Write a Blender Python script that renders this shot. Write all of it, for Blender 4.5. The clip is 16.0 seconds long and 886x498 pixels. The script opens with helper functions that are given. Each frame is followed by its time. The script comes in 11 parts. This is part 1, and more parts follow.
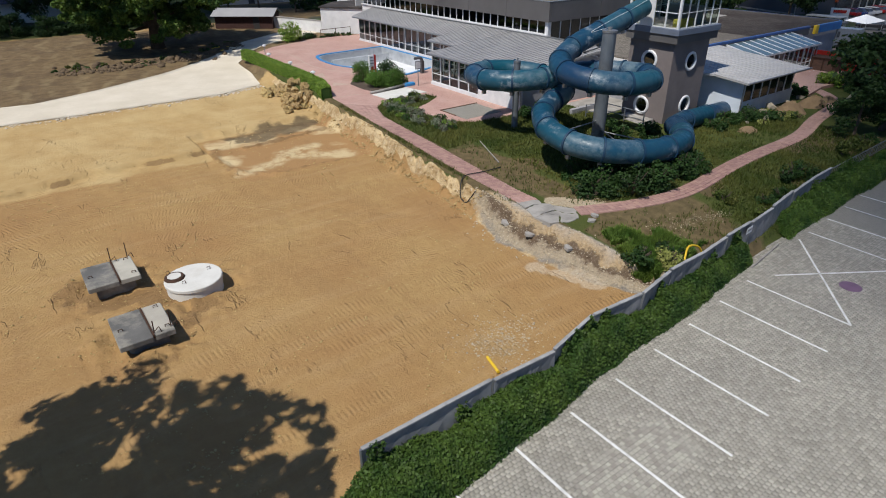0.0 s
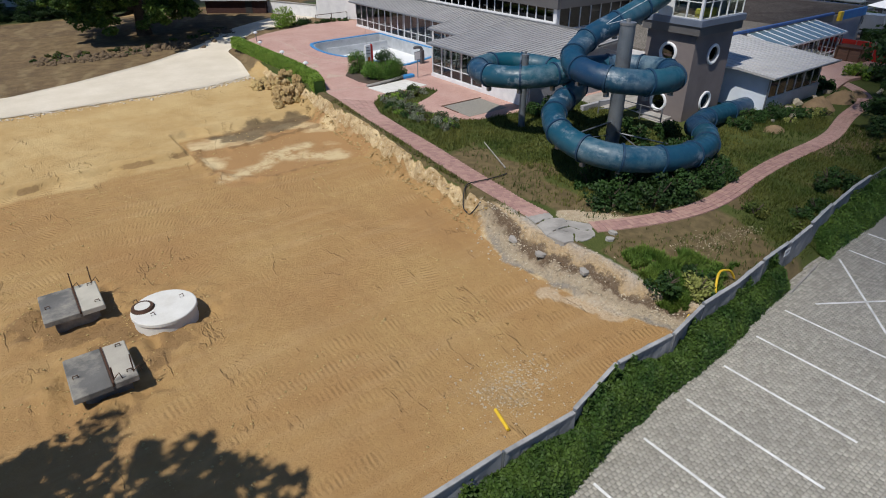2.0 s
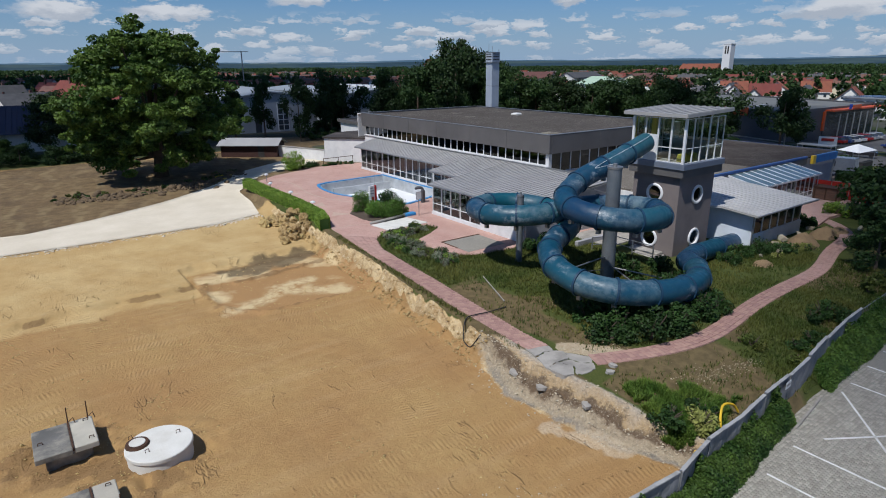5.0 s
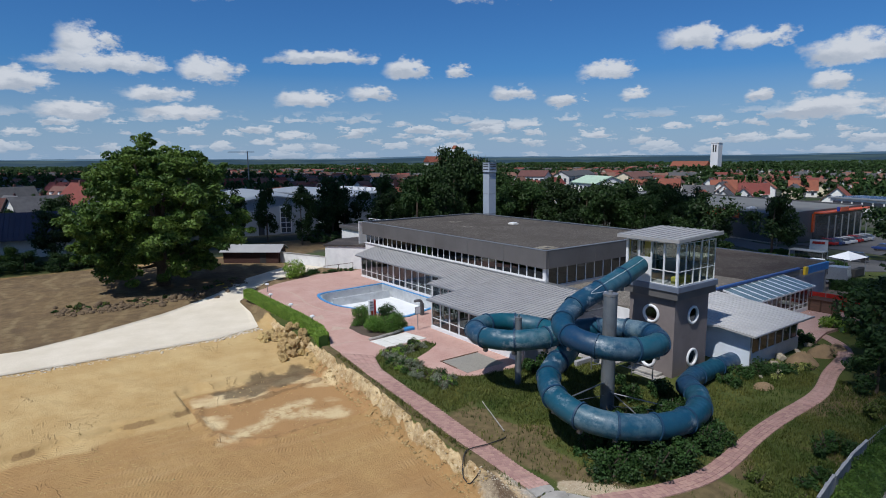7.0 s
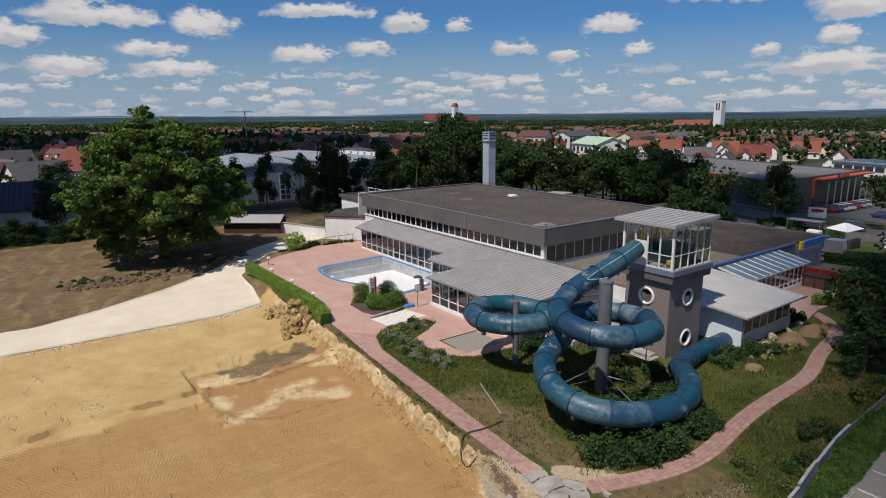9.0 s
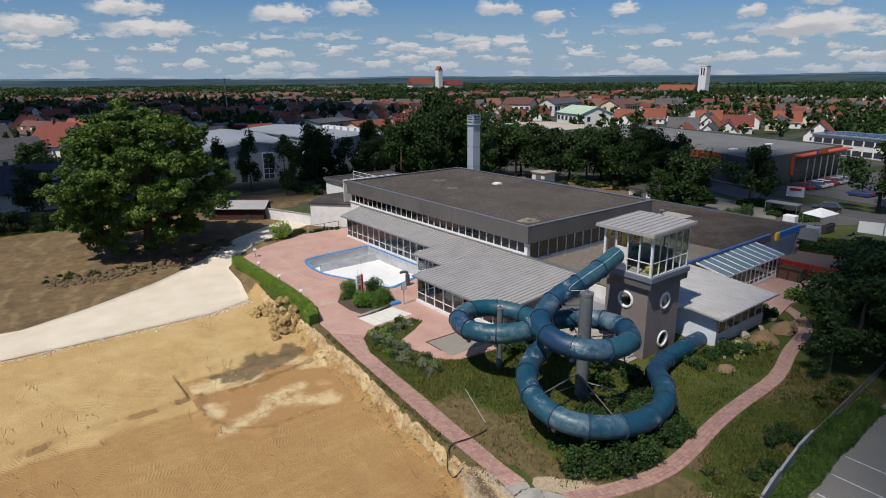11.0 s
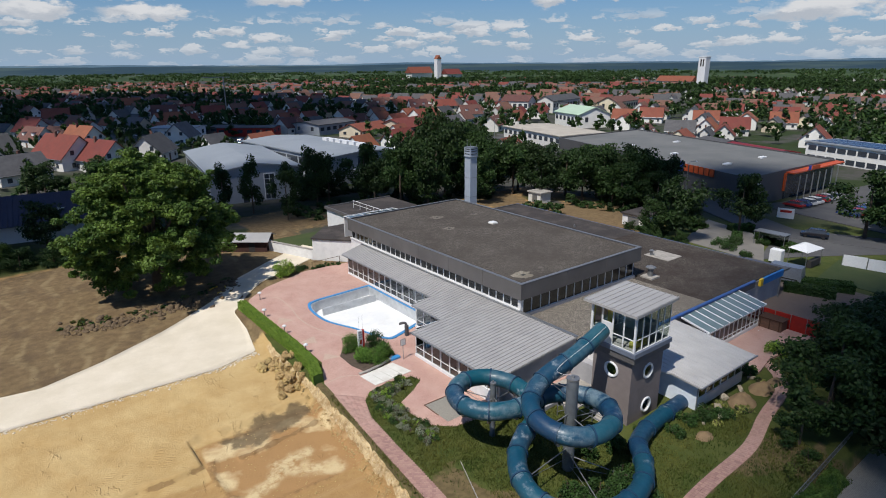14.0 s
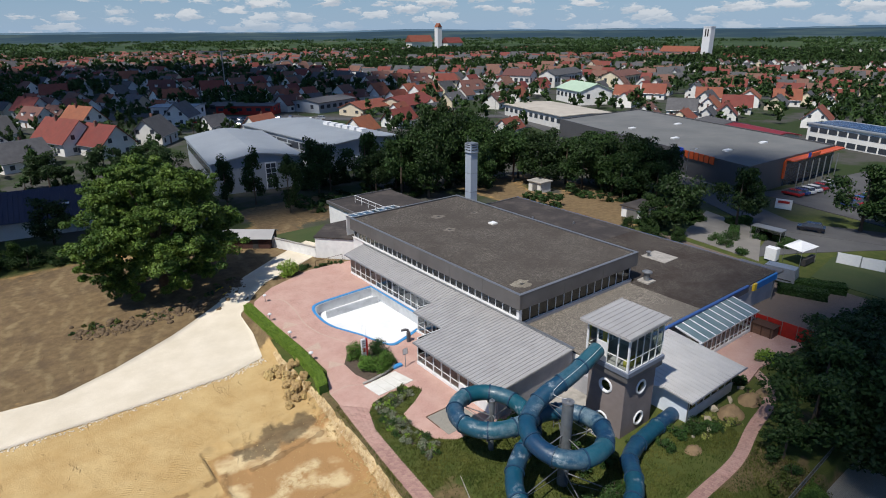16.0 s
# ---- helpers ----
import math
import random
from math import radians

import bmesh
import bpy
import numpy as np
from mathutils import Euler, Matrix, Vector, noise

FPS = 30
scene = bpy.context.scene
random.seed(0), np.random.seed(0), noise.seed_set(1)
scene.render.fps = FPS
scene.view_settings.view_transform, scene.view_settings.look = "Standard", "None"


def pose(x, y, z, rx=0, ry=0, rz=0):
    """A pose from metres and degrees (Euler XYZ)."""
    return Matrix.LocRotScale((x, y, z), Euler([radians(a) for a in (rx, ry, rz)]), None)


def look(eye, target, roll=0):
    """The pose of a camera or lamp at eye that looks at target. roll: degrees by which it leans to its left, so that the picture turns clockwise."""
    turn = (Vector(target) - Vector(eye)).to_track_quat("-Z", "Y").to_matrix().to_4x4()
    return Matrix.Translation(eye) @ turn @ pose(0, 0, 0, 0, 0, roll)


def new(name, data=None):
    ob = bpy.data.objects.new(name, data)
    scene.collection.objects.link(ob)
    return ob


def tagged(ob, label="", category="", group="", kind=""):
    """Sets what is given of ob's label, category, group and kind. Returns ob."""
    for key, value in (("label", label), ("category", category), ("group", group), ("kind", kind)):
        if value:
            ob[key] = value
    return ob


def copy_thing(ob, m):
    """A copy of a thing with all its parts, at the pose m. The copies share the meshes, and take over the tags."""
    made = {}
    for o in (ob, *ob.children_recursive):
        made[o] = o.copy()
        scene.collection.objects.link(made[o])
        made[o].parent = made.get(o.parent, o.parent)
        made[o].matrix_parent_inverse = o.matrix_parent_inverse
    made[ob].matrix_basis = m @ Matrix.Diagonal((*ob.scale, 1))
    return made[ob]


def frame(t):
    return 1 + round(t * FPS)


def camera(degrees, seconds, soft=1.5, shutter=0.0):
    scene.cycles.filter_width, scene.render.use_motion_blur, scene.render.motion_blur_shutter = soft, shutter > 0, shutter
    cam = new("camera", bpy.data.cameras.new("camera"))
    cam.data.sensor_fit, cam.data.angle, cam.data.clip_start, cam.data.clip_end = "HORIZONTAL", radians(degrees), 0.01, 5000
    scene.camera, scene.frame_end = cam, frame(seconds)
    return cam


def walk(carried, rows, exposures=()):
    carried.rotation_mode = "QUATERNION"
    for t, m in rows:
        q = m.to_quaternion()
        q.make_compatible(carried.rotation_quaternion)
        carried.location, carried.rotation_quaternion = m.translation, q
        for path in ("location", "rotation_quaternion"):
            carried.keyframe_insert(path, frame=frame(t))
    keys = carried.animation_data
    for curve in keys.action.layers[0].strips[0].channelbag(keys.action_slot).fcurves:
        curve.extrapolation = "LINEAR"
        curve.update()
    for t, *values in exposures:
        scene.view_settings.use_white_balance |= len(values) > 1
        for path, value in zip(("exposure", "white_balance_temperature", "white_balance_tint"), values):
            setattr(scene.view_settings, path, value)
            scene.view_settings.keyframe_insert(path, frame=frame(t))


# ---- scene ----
cam = camera(73.12, 16.0, soft=1.0)
# seconds, x, y, z, heading, tilt (degrees)
TURN, LEAN = -36.07, -0.48
ROWS = [
    (0.0, 0.000, 0.000, 12.606, -0.000, -28.222),
    (0.5, 0.965, 1.319, 12.635, 0.058, -29.611),
    (1.0, 1.680, 2.299, 12.709, 0.108, -30.957),
    (1.5, 1.950, 2.683, 12.717, 0.115, -31.085),
    (2.0, 2.017, 2.784, 12.717, 0.107, -29.875),
    (2.5, 2.008, 2.775, 12.713, 0.104, -27.540),
    (3.0, 1.974, 2.710, 12.698, 0.091, -25.165),
    (3.5, 1.843, 2.532, 12.691, 0.074, -23.048),
    (6.0, 1.631, 2.365, 13.712, -0.206, -13.115),
    (6.5, 1.622, 2.355, 14.317, -0.252, -10.882),
    (7.0, 1.651, 2.345, 15.161, -0.267, -8.511),
    (7.5, 1.660, 2.286, 15.921, -0.270, -5.452),
    (8.0, 1.621, 2.230, 16.304, -0.268, -4.238),
    (8.5, 1.575, 2.188, 16.521, -0.254, -8.084),
    (9.0, 1.562, 2.137, 17.026, -0.257, -12.494),
    (11.5, 1.437, 1.974, 21.404, -1.804, -15.957),
    (12.0, 1.412, 1.819, 22.656, -1.831, -15.949),
    (12.5, 1.385, 1.671, 23.927, -1.834, -15.910),
    (13.0, 1.348, 1.526, 25.235, -1.828, -15.913),
    (13.5, 1.278, 1.440, 26.471, -1.823, -16.167),
    (14.0, 1.237, 1.357, 27.716, -1.810, -17.211),
    (14.5, 1.254, 1.366, 28.914, -1.790, -18.475),
    (15.0, 1.288, 1.380, 30.043, -1.769, -18.750),
    (15.5, 1.254, 1.368, 31.106, -1.755, -20.015),
    (16.0, 1.215, 1.350, 32.204, -1.740, -20.126),
]
walk(cam, [(t, pose(x, y, z, 90 + tilt, 0, TURN + heading) @ pose(0, 0, 0, 0, 0, LEAN)) for t, x, y, z, heading, tilt in ROWS],
     exposures=[(0.0, -0.12, 6400, 10), (3.5, -0.2, 6250, 10), (6.0, -0.16, 6050, 10), (7.5, -0.15, 6050, 10), (8.5, -0.14, 6600, 11), (9.0, -0.14, 6850, 13), (11.5, -0.12, 6650, 11), (12.5, -0.1, 6500, 10), (16.0, 0.06, 6500, 10)])

# ---- light: a high sun from the west, blue sky with fair-weather clouds ----
SUN = Vector((-0.51, -0.15, 0.85)).normalized()
sun_data = bpy.data.lights.new("sun", "SUN")
sun_data.energy, sun_data.angle, sun_data.color = 5.0, radians(0.6), (1.0, 0.95, 0.87)
sun_lamp = new("sun", sun_data)
sun_lamp.matrix_world = look(SUN * 100, (0, 0, 0))

world = bpy.data.worlds.new("sky")
scene.world = world
world.use_nodes = True
wn, wl = world.node_tree.nodes, world.node_tree.links
wn.clear()
w_out, w_bg, w_sky = wn.new("ShaderNodeOutputWorld"), wn.new("ShaderNodeBackground"), wn.new("ShaderNodeTexSky")
w_sky.sky_type, w_sky.sun_disc = "NISHITA", False
w_sky.sun_elevation = math.asin(SUN.z)
w_sky.sun_rotation = math.atan2(SUN.x, SUN.y)
w_sky.air_density, w_sky.dust_density, w_sky.ozone_density = 1.0, 0.3, 2.0
w_bg.inputs["Strength"].default_value = 0.048
w_co = wn.new("ShaderNodeTexCoord")
w_sep = wn.new("ShaderNodeSeparateXYZ")
wl.new(w_co.outputs["Generated"], w_sep.inputs[0])


def w_math(op, a, b=None, clamp=False):
    n = wn.new("ShaderNodeMath")
    n.operation, n.use_clamp = op, clamp
    for i, v in enumerate((a, b)):
        if v is None:
            continue
        if isinstance(v, (int, float)):
            n.inputs[i].default_value = v
        else:
            wl.new(v, n.inputs[i])
    return n.outputs[0]


# cumulus: a puffy pattern round the compass, flatter and finer towards the horizon, lit from above
w_z = w_math("MAXIMUM", w_sep.outputs["Z"], 0.0)
w_h = w_math("SQRT", w_math("ADD", w_math("MULTIPLY", w_sep.outputs["X"], w_sep.outputs["X"]), w_math("MULTIPLY", w_sep.outputs["Y"], w_sep.outputs["Y"])))
w_u = w_math("DIVIDE", w_sep.outputs["X"], w_math("MAXIMUM", w_h, 0.05))
w_v = w_math("DIVIDE", w_sep.outputs["Y"], w_math("MAXIMUM", w_h, 0.05))
w_w = w_math("MULTIPLY", w_math("LOGARITHM", w_math("ADD", w_z, 0.17), math.e), 0.62)


def w_noise(scale, detail, rough, seed, lift=0.0):
    p = wn.new("ShaderNodeCombineXYZ")
    wl.new(w_u, p.inputs[0]), wl.new(w_v, p.inputs[1])
    wl.new(w_math("ADD", w_w, seed + lift), p.inputs[2])
    n = wn.new("ShaderNodeTexNoise")
    n.noise_dimensions = "3D"
    wl.new(p.outputs[0], n.inputs["Vector"])
    n.inputs["Scale"].default_value, n.inputs["Detail"].default_value, n.inputs["Roughness"].default_value = scale, detail, rough
    return n.outputs["Fac"]


w_fine = w_noise(20.0, 9.0, 0.53, 5.3)
w_low = w_math("SUBTRACT", 1.0, w_math("MULTIPLY", w_z, 11.0), True)
w_big = w_noise(9.5, 10.0, 0.53, 3.1)
w_n1 = w_math("ADD", w_math("MULTIPLY", w_big, w_math("SUBTRACT", 1.0, w_math("MULTIPLY", w_low, 0.65))), w_math("MULTIPLY", w_fine, w_math("MULTIPLY", w_low, 0.65)))
w_up = w_noise(9.5, 5.0, 0.50, 3.1, 0.035)
w_n2 = w_noise(2.2, 2.0, 0.5, 8.4)
w_n = w_math("ADD", w_n1, w_math("MULTIPLY", w_math("SUBTRACT", w_n2, 0.5), 0.30))
# more cover towards the horizon
w_bias = w_math("MULTIPLY", w_math("MAXIMUM", w_math("SUBTRACT", 0.14, w_z), 0.0), 1.1)
w_cov = wn.new("ShaderNodeMapRange")
w_cov.interpolation_type = "SMOOTHSTEP"
w_cov.inputs["From Min"].default_value, w_cov.inputs["From Max"].default_value = 0.54, 0.62
wl.new(w_math("ADD", w_n, w_bias), w_cov.inputs["Value"])
# the fair-weather clouds that stand over the town: bearing, height, half width and half height in degrees
CUMULUS = [(15.1, 15.2, 4.5, 2.4), (28.9, 16.7, 4.6, 1.4), (41.1, 15.7, 4.7, 2.3), (6.5, 9.3, 2.1, 1.6), (7.7, 7.9, 4.8, 1.0), (15.5, 7.7, 2.7, 1.2), (1.8, 6.2, 2.3, 1.0), (11.4, 5.6, 2.7, 0.8),
           (5.4, 4.1, 3.0, 0.9), (13.2, 4.1, 3.4, 0.7), (25.4, 9.1, 4.7, 0.7), (32.9, 8.2, 1.9, 1.1), (23.8, 5.5, 2.9, 0.9), (29.7, 6.0, 2.0, 0.8), (37.8, 8.0, 1.0, 0.7), (51.1, 7.7, 2.4, 1.0),
           (42.9, 6.0, 2.0, 0.8), (47.5, 5.2, 1.5, 0.7), (53.9, 5.6, 1.4, 0.6), (58.4, 10.0, 2.5, 1.2), (63.1, 9.5, 2.7, 0.9), (70.2, 8.0, 3.5, 1.4), (68.6, 5.9, 1.4, 0.8), (63.7, 5.1, 1.1, 0.7), (68.5, 3.8, 3.8, 1.1)]
w_az = w_math("MULTIPLY", w_math("ARCTAN2", w_sep.outputs["X"], w_sep.outputs["Y"]), 180 / math.pi)
w_el = w_math("MULTIPLY", w_math("ARCSINE", w_sep.outputs["Z"]), 180 / math.pi)
w_warp, w_warp2 = w_noise(42.0, 7.0, 0.62, 1.7), w_noise(42.0, 7.0, 0.62, 6.2)
w_dir = wn.new("ShaderNodeCombineXYZ")
wl.new(w_math("ADD", w_az, w_math("MULTIPLY", w_math("SUBTRACT", w_warp, 0.5), 2.6)), w_dir.inputs[0])
wl.new(w_math("ADD", w_el, w_math("MULTIPLY", w_math("SUBTRACT", w_warp2, 0.5), 1.5)), w_dir.inputs[1])


def w_vec(op, a, b=None, c=None, out=0):
    n = wn.new("ShaderNodeVectorMath")
    n.operation = op
    for i, v in enumerate((a, b, c)):
        if v is None:
            continue
        if isinstance(v, tuple):
            n.inputs[i].default_value = v
        else:
            wl.new(v, n.inputs[i])
    return n.outputs[out]


w_near, w_rise = 9.0, 0.0
for az_, el_, wd_, ht_ in CUMULUS:
    q = w_vec("MULTIPLY_ADD", w_dir.outputs[0], (1 / wd_, 1 / ht_, 0), (-az_ / wd_, -el_ / ht_, 0))
    # heaped tops over a flat base
    w_y = w_vec("DOT_PRODUCT", q, (0, 1, 0), out=1)
    far_ = w_math("MAXIMUM", w_vec("LENGTH", q, out=1), w_math("MULTIPLY", w_y, -1.45))
    w_near = w_math("MINIMUM", far_, w_near)
    w_rise = w_math("ADD", w_math("MULTIPLY", w_math("SUBTRACT", 1.25, far_, True), w_y), w_rise)
w_heap = wn.new("ShaderNodeMapRange")
w_heap.interpolation_type = "SMOOTHSTEP"
w_heap.inputs["From Min"].default_value, w_heap.inputs["From Max"].default_value = 1.18, 0.60
wl.new(w_math("ADD", w_math("ADD", w_near, w_math("MULTIPLY", w_math("SUBTRACT", w_fine, 0.5), 1.0)), w_math("MULTIPLY", w_math("SUBTRACT", w_warp, 0.5), 1.5)), w_heap.inputs["Value"])
# over the town these clouds, and low rows of small ones; elsewhere the loose pattern
w_side = w_math("MULTIPLY", w_math("SUBTRACT", 1.0, w_math("MULTIPLY", w_math("SUBTRACT", w_math("ABSOLUTE", w_math("SUBTRACT", w_az, 36.0)), 40.0), 0.1), True), w_math("SUBTRACT", 1.0, w_math("MULTIPLY", w_math("SUBTRACT", w_el, 20.0), 0.1), True))
w_cell = wn.new("ShaderNodeTexVoronoi")
w_cell.voronoi_dimensions, w_cell.feature = "2D", "F1"
w_cell.inputs["Scale"].default_value, w_cell.inputs["Randomness"].default_value = 1.0, 0.9
w_grid = w_vec("MULTIPLY", w_dir.outputs[0], (1 / 3.1, 1 / 1.05, 0))
wl.new(w_grid, w_cell.inputs["Vector"])
w_q = w_vec("MULTIPLY", w_vec("SUBTRACT", w_grid, w_cell.outputs["Position"]), (2.0, 2.5, 0))
w_qy = w_vec("DOT_PRODUCT", w_q, (0, 1, 0), out=1)
w_size = wn.new("ShaderNodeSeparateColor")
wl.new(w_cell.outputs["Color"], w_size.inputs[0])
w_puff = wn.new("ShaderNodeTexNoise")
w_puff.noise_dimensions = "2D"
w_puff.inputs["Scale"].default_value, w_puff.inputs["Detail"].default_value, w_puff.inputs["Roughness"].default_value = 1.5, 6.0, 0.6
wl.new(w_vec("MULTIPLY", w_dir.outputs[0], (1.0, 1.5, 0)), w_puff.inputs["Vector"])
w_row = wn.new("ShaderNodeMapRange")
w_row.interpolation_type = "SMOOTHSTEP"
w_row.inputs["From Min"].default_value, w_row.inputs["From Max"].default_value = 1.05, 0.50
w_far = w_math("ADD", w_math("MAXIMUM", w_vec("LENGTH", w_q, out=1), w_math("MULTIPLY", w_qy, -1.5)), w_math("MULTIPLY", w_math("SUBTRACT", w_size.outputs[0], 0.42), 1.15))
wl.new(w_math("ADD", w_far, w_math("MULTIPLY", w_math("SUBTRACT", w_puff.outputs["Fac"], 0.5), 1.5)), w_row.inputs["Value"])
w_belt = w_math("MULTIPLY", w_row.outputs[0], w_math("MULTIPLY", w_math("SUBTRACT", 1.0, w_math("MULTIPLY", w_math("SUBTRACT", w_el, 3.3), 0.8), True), w_math("MINIMUM", w_math("ADD", w_math("MULTIPLY", w_el, 0.25), 0.35), 0.85)))
w_rise = w_math("ADD", w_rise, w_math("MULTIPLY", w_math("MULTIPLY", w_qy, w_belt), 0.8))
w_here = w_math("MAXIMUM", w_heap.outputs[0], w_belt)
w_cover = w_math("ADD", w_math("MULTIPLY", w_here, w_side), w_math("MULTIPLY", w_cov.outputs[0], w_math("SUBTRACT", 1.0, w_side)))
# undersides, with more cloud above them, are greyer
w_thick = wn.new("ShaderNodeMapRange")
w_thick.inputs["From Min"].default_value, w_thick.inputs["From Max"].default_value = 0.46, 0.66
wl.new(w_up, w_thick.inputs["Value"])
w_under = wn.new("ShaderNodeMapRange")
w_under.interpolation_type = "SMOOTHSTEP"
w_under.inputs["From Min"].default_value, w_under.inputs["From Max"].default_value = 0.28, -0.38
wl.new(w_math("ADD", w_rise, w_math("MULTIPLY", w_math("SUBTRACT", w_fine, 0.5), 1.3)), w_under.inputs["Value"])
w_grey = w_math("ADD", w_math("MULTIPLY", w_under.outputs[0], w_math("MULTIPLY", w_side, 0.7)), w_math("MULTIPLY", w_thick.outputs[0], w_math("SUBTRACT", 1.0, w_side)))
w_cc = wn.new("ShaderNodeMix")
w_cc.data_type = "RGBA"
w_cc.inputs[6].default_value, w_cc.inputs[7].default_value = (14.2, 14.5, 15.0, 1), (7.4, 8.5, 10.1, 1)
wl.new(w_grey, w_cc.inputs[0])
w_blue = wn.new("ShaderNodeMix")
w_blue.data_type, w_blue.blend_type = "RGBA", "MULTIPLY"
w_blue.inputs[0].default_value = 1.0
wl.new(w_sky.outputs[0], w_blue.inputs[6])
w_tint = wn.new("ShaderNodeMix")
w_tint.data_type = "RGBA"
w_tint.inputs[6].default_value, w_tint.inputs[7].default_value = (0.55, 1.12, 1.78, 1), (0.92, 1.10, 1.42, 1)
wl.new(w_math("SUBTRACT", 1.0, w_math("MULTIPLY", w_z, 7.0), True), w_tint.inputs[0])
wl.new(w_tint.outputs[2], w_blue.inputs[7])
w_mix = wn.new("ShaderNodeMix")
w_mix.data_type = "RGBA"
# paler air low over the land
w_pale = wn.new("ShaderNodeMix")
w_pale.data_type = "RGBA"
w_pale.inputs[7].default_value = (6.2, 8.9, 12.4, 1)
wl.new(w_math("MULTIPLY", w_math("SUBTRACT", 1.0, w_math("MULTIPLY", w_z, 7.5), True), 0.85), w_pale.inputs[0]), wl.new(w_blue.outputs[2], w_pale.inputs[6])
wl.new(w_cover, w_mix.inputs[0]), wl.new(w_pale.outputs[2], w_mix.inputs[6]), wl.new(w_cc.outputs[2], w_mix.inputs[7])
wl.new(w_mix.outputs[2], w_bg.inputs["Color"]), wl.new(w_bg.outputs[0], w_out.inputs["Surface"])

# ---- materials ----
def shader(name):
    m = bpy.data.materials.new(name)
    m.use_nodes = True
    t = m.node_tree
    t.nodes.clear()
    out, b = t.nodes.new("ShaderNodeOutputMaterial"), t.nodes.new("ShaderNodeBsdfPrincipled")
    t.links.new(b.outputs[0], out.inputs["Surface"])
    return m, t, b


def node(t, kind, **sets):
    n = t.nodes.new(kind)
    for k, v in sets.items():
        key = k.replace("_", " ")
        if key in n.inputs:
            if isinstance(v, bpy.types.NodeSocket):
                t.links.new(v, n.inputs[key])
            else:
                n.inputs[key].default_value = v
    return n


def math_node(t, op, a, b=0.0, clamp=False):
    n = t.nodes.new("ShaderNodeMath")
    n.operation, n.use_clamp = op, clamp
    for i, v in enumerate((a, b)):
        if isinstance(v, bpy.types.NodeSocket):
            t.links.new(v, n.inputs[i])
        else:
            n.inputs[i].default_value = v
    return n.outputs[0]


def mix(t, fac, a, b, kind="MIX"):
    n = t.nodes.new("ShaderNodeMix")
    n.data_type, n.blend_type = "RGBA", kind
    for i, v in ((0, fac), (6, a), (7, b)):
        if isinstance(v, bpy.types.NodeSocket):
            t.links.new(v, n.inputs[i])
        elif i == 0:
            n.inputs[i].default_value = v
        else:
            n.inputs[i].default_value = (*v[:3], 1)
    return n.outputs[2]


def coords(t, scale=(1, 1, 1), turn=0.0, which="Object"):
    c = t.nodes.new("ShaderNodeTexCoord")
    m = t.nodes.new("ShaderNodeMapping")
    m.inputs["Scale"].default_value = scale
    m.inputs["Rotation"].default_value = (0, 0, radians(turn))
    t.links.new(c.outputs[which], m.inputs["Vector"])
    return m.outputs[0]


def noise_fac(t, vec, scale, detail=5.0, rough=0.55, lo=0.35, hi=0.65):
    n = node(t, "ShaderNodeTexNoise", Vector=vec, Scale=scale, Detail=detail, Roughness=rough)
    r = node(t, "ShaderNodeMapRange", Value=n.outputs["Fac"])
    r.inputs["From Min"].default_value, r.inputs["From Max"].default_value = lo, hi
    return r.outputs[0]


def bumped(t, b, height, strength, distance):
    n = node(t, "ShaderNodeBump", Height=height, Strength=strength, Distance=distance)
    t.links.new(n.outputs[0], b.inputs["Normal"])
    return n


def surf(name, c1, c2, scale=3.0, fine=40.0, rough=0.8, metal=0.0, bump=0.25, dist=0.01, stain=None, stain_scale=0.5, stain_amount=0.5, vary=0.0, spec=0.4, stretch=(1, 1, 1)):
    """Two-tone mottled surface with fine grain, optional stains and a shade of its own for each object."""
    m, t, b = shader(name)
    v = coords(t, stretch)
    col = mix(t, noise_fac(t, v, scale), c1, c2)
    grain = noise_fac(t, v, fine, 4.0, 0.6, 0.25, 0.75)
    col = mix(t, math_node(t, "MULTIPLY", grain, 0.35), col, [c * 0.72 for c in c1])
    if stain:
        col = mix(t, math_node(t, "MULTIPLY", noise_fac(t, v, stain_scale, 7.0, 0.62, 0.5, 0.68), stain_amount), col, stain)
    if vary:
        info = t.nodes.new("ShaderNodeObjectInfo")
        h = node(t, "ShaderNodeHueSaturation", Color=col)
        t.links.new(math_node(t, "ADD", math_node(t, "MULTIPLY", info.outputs["Random"], vary), 1 - vary / 2), h.inputs["Value"])
        t.links.new(math_node(t, "ADD", math_node(t, "MULTIPLY", info.outputs["Random"], vary * 0.06), 0.5 - vary * 0.03), h.inputs["Hue"])
        col = h.outputs[0]
    t.links.new(col, b.inputs["Base Color"])
    t.links.new(math_node(t, "ADD", math_node(t, "MULTIPLY", grain, 0.12), rough - 0.06), b.inputs["Roughness"])
    b.inputs["Metallic"].default_value = metal
    b.inputs["Specular IOR Level"].default_value = spec
    if bump:
        bumped(t, b, grain, bump, dist)
    return m


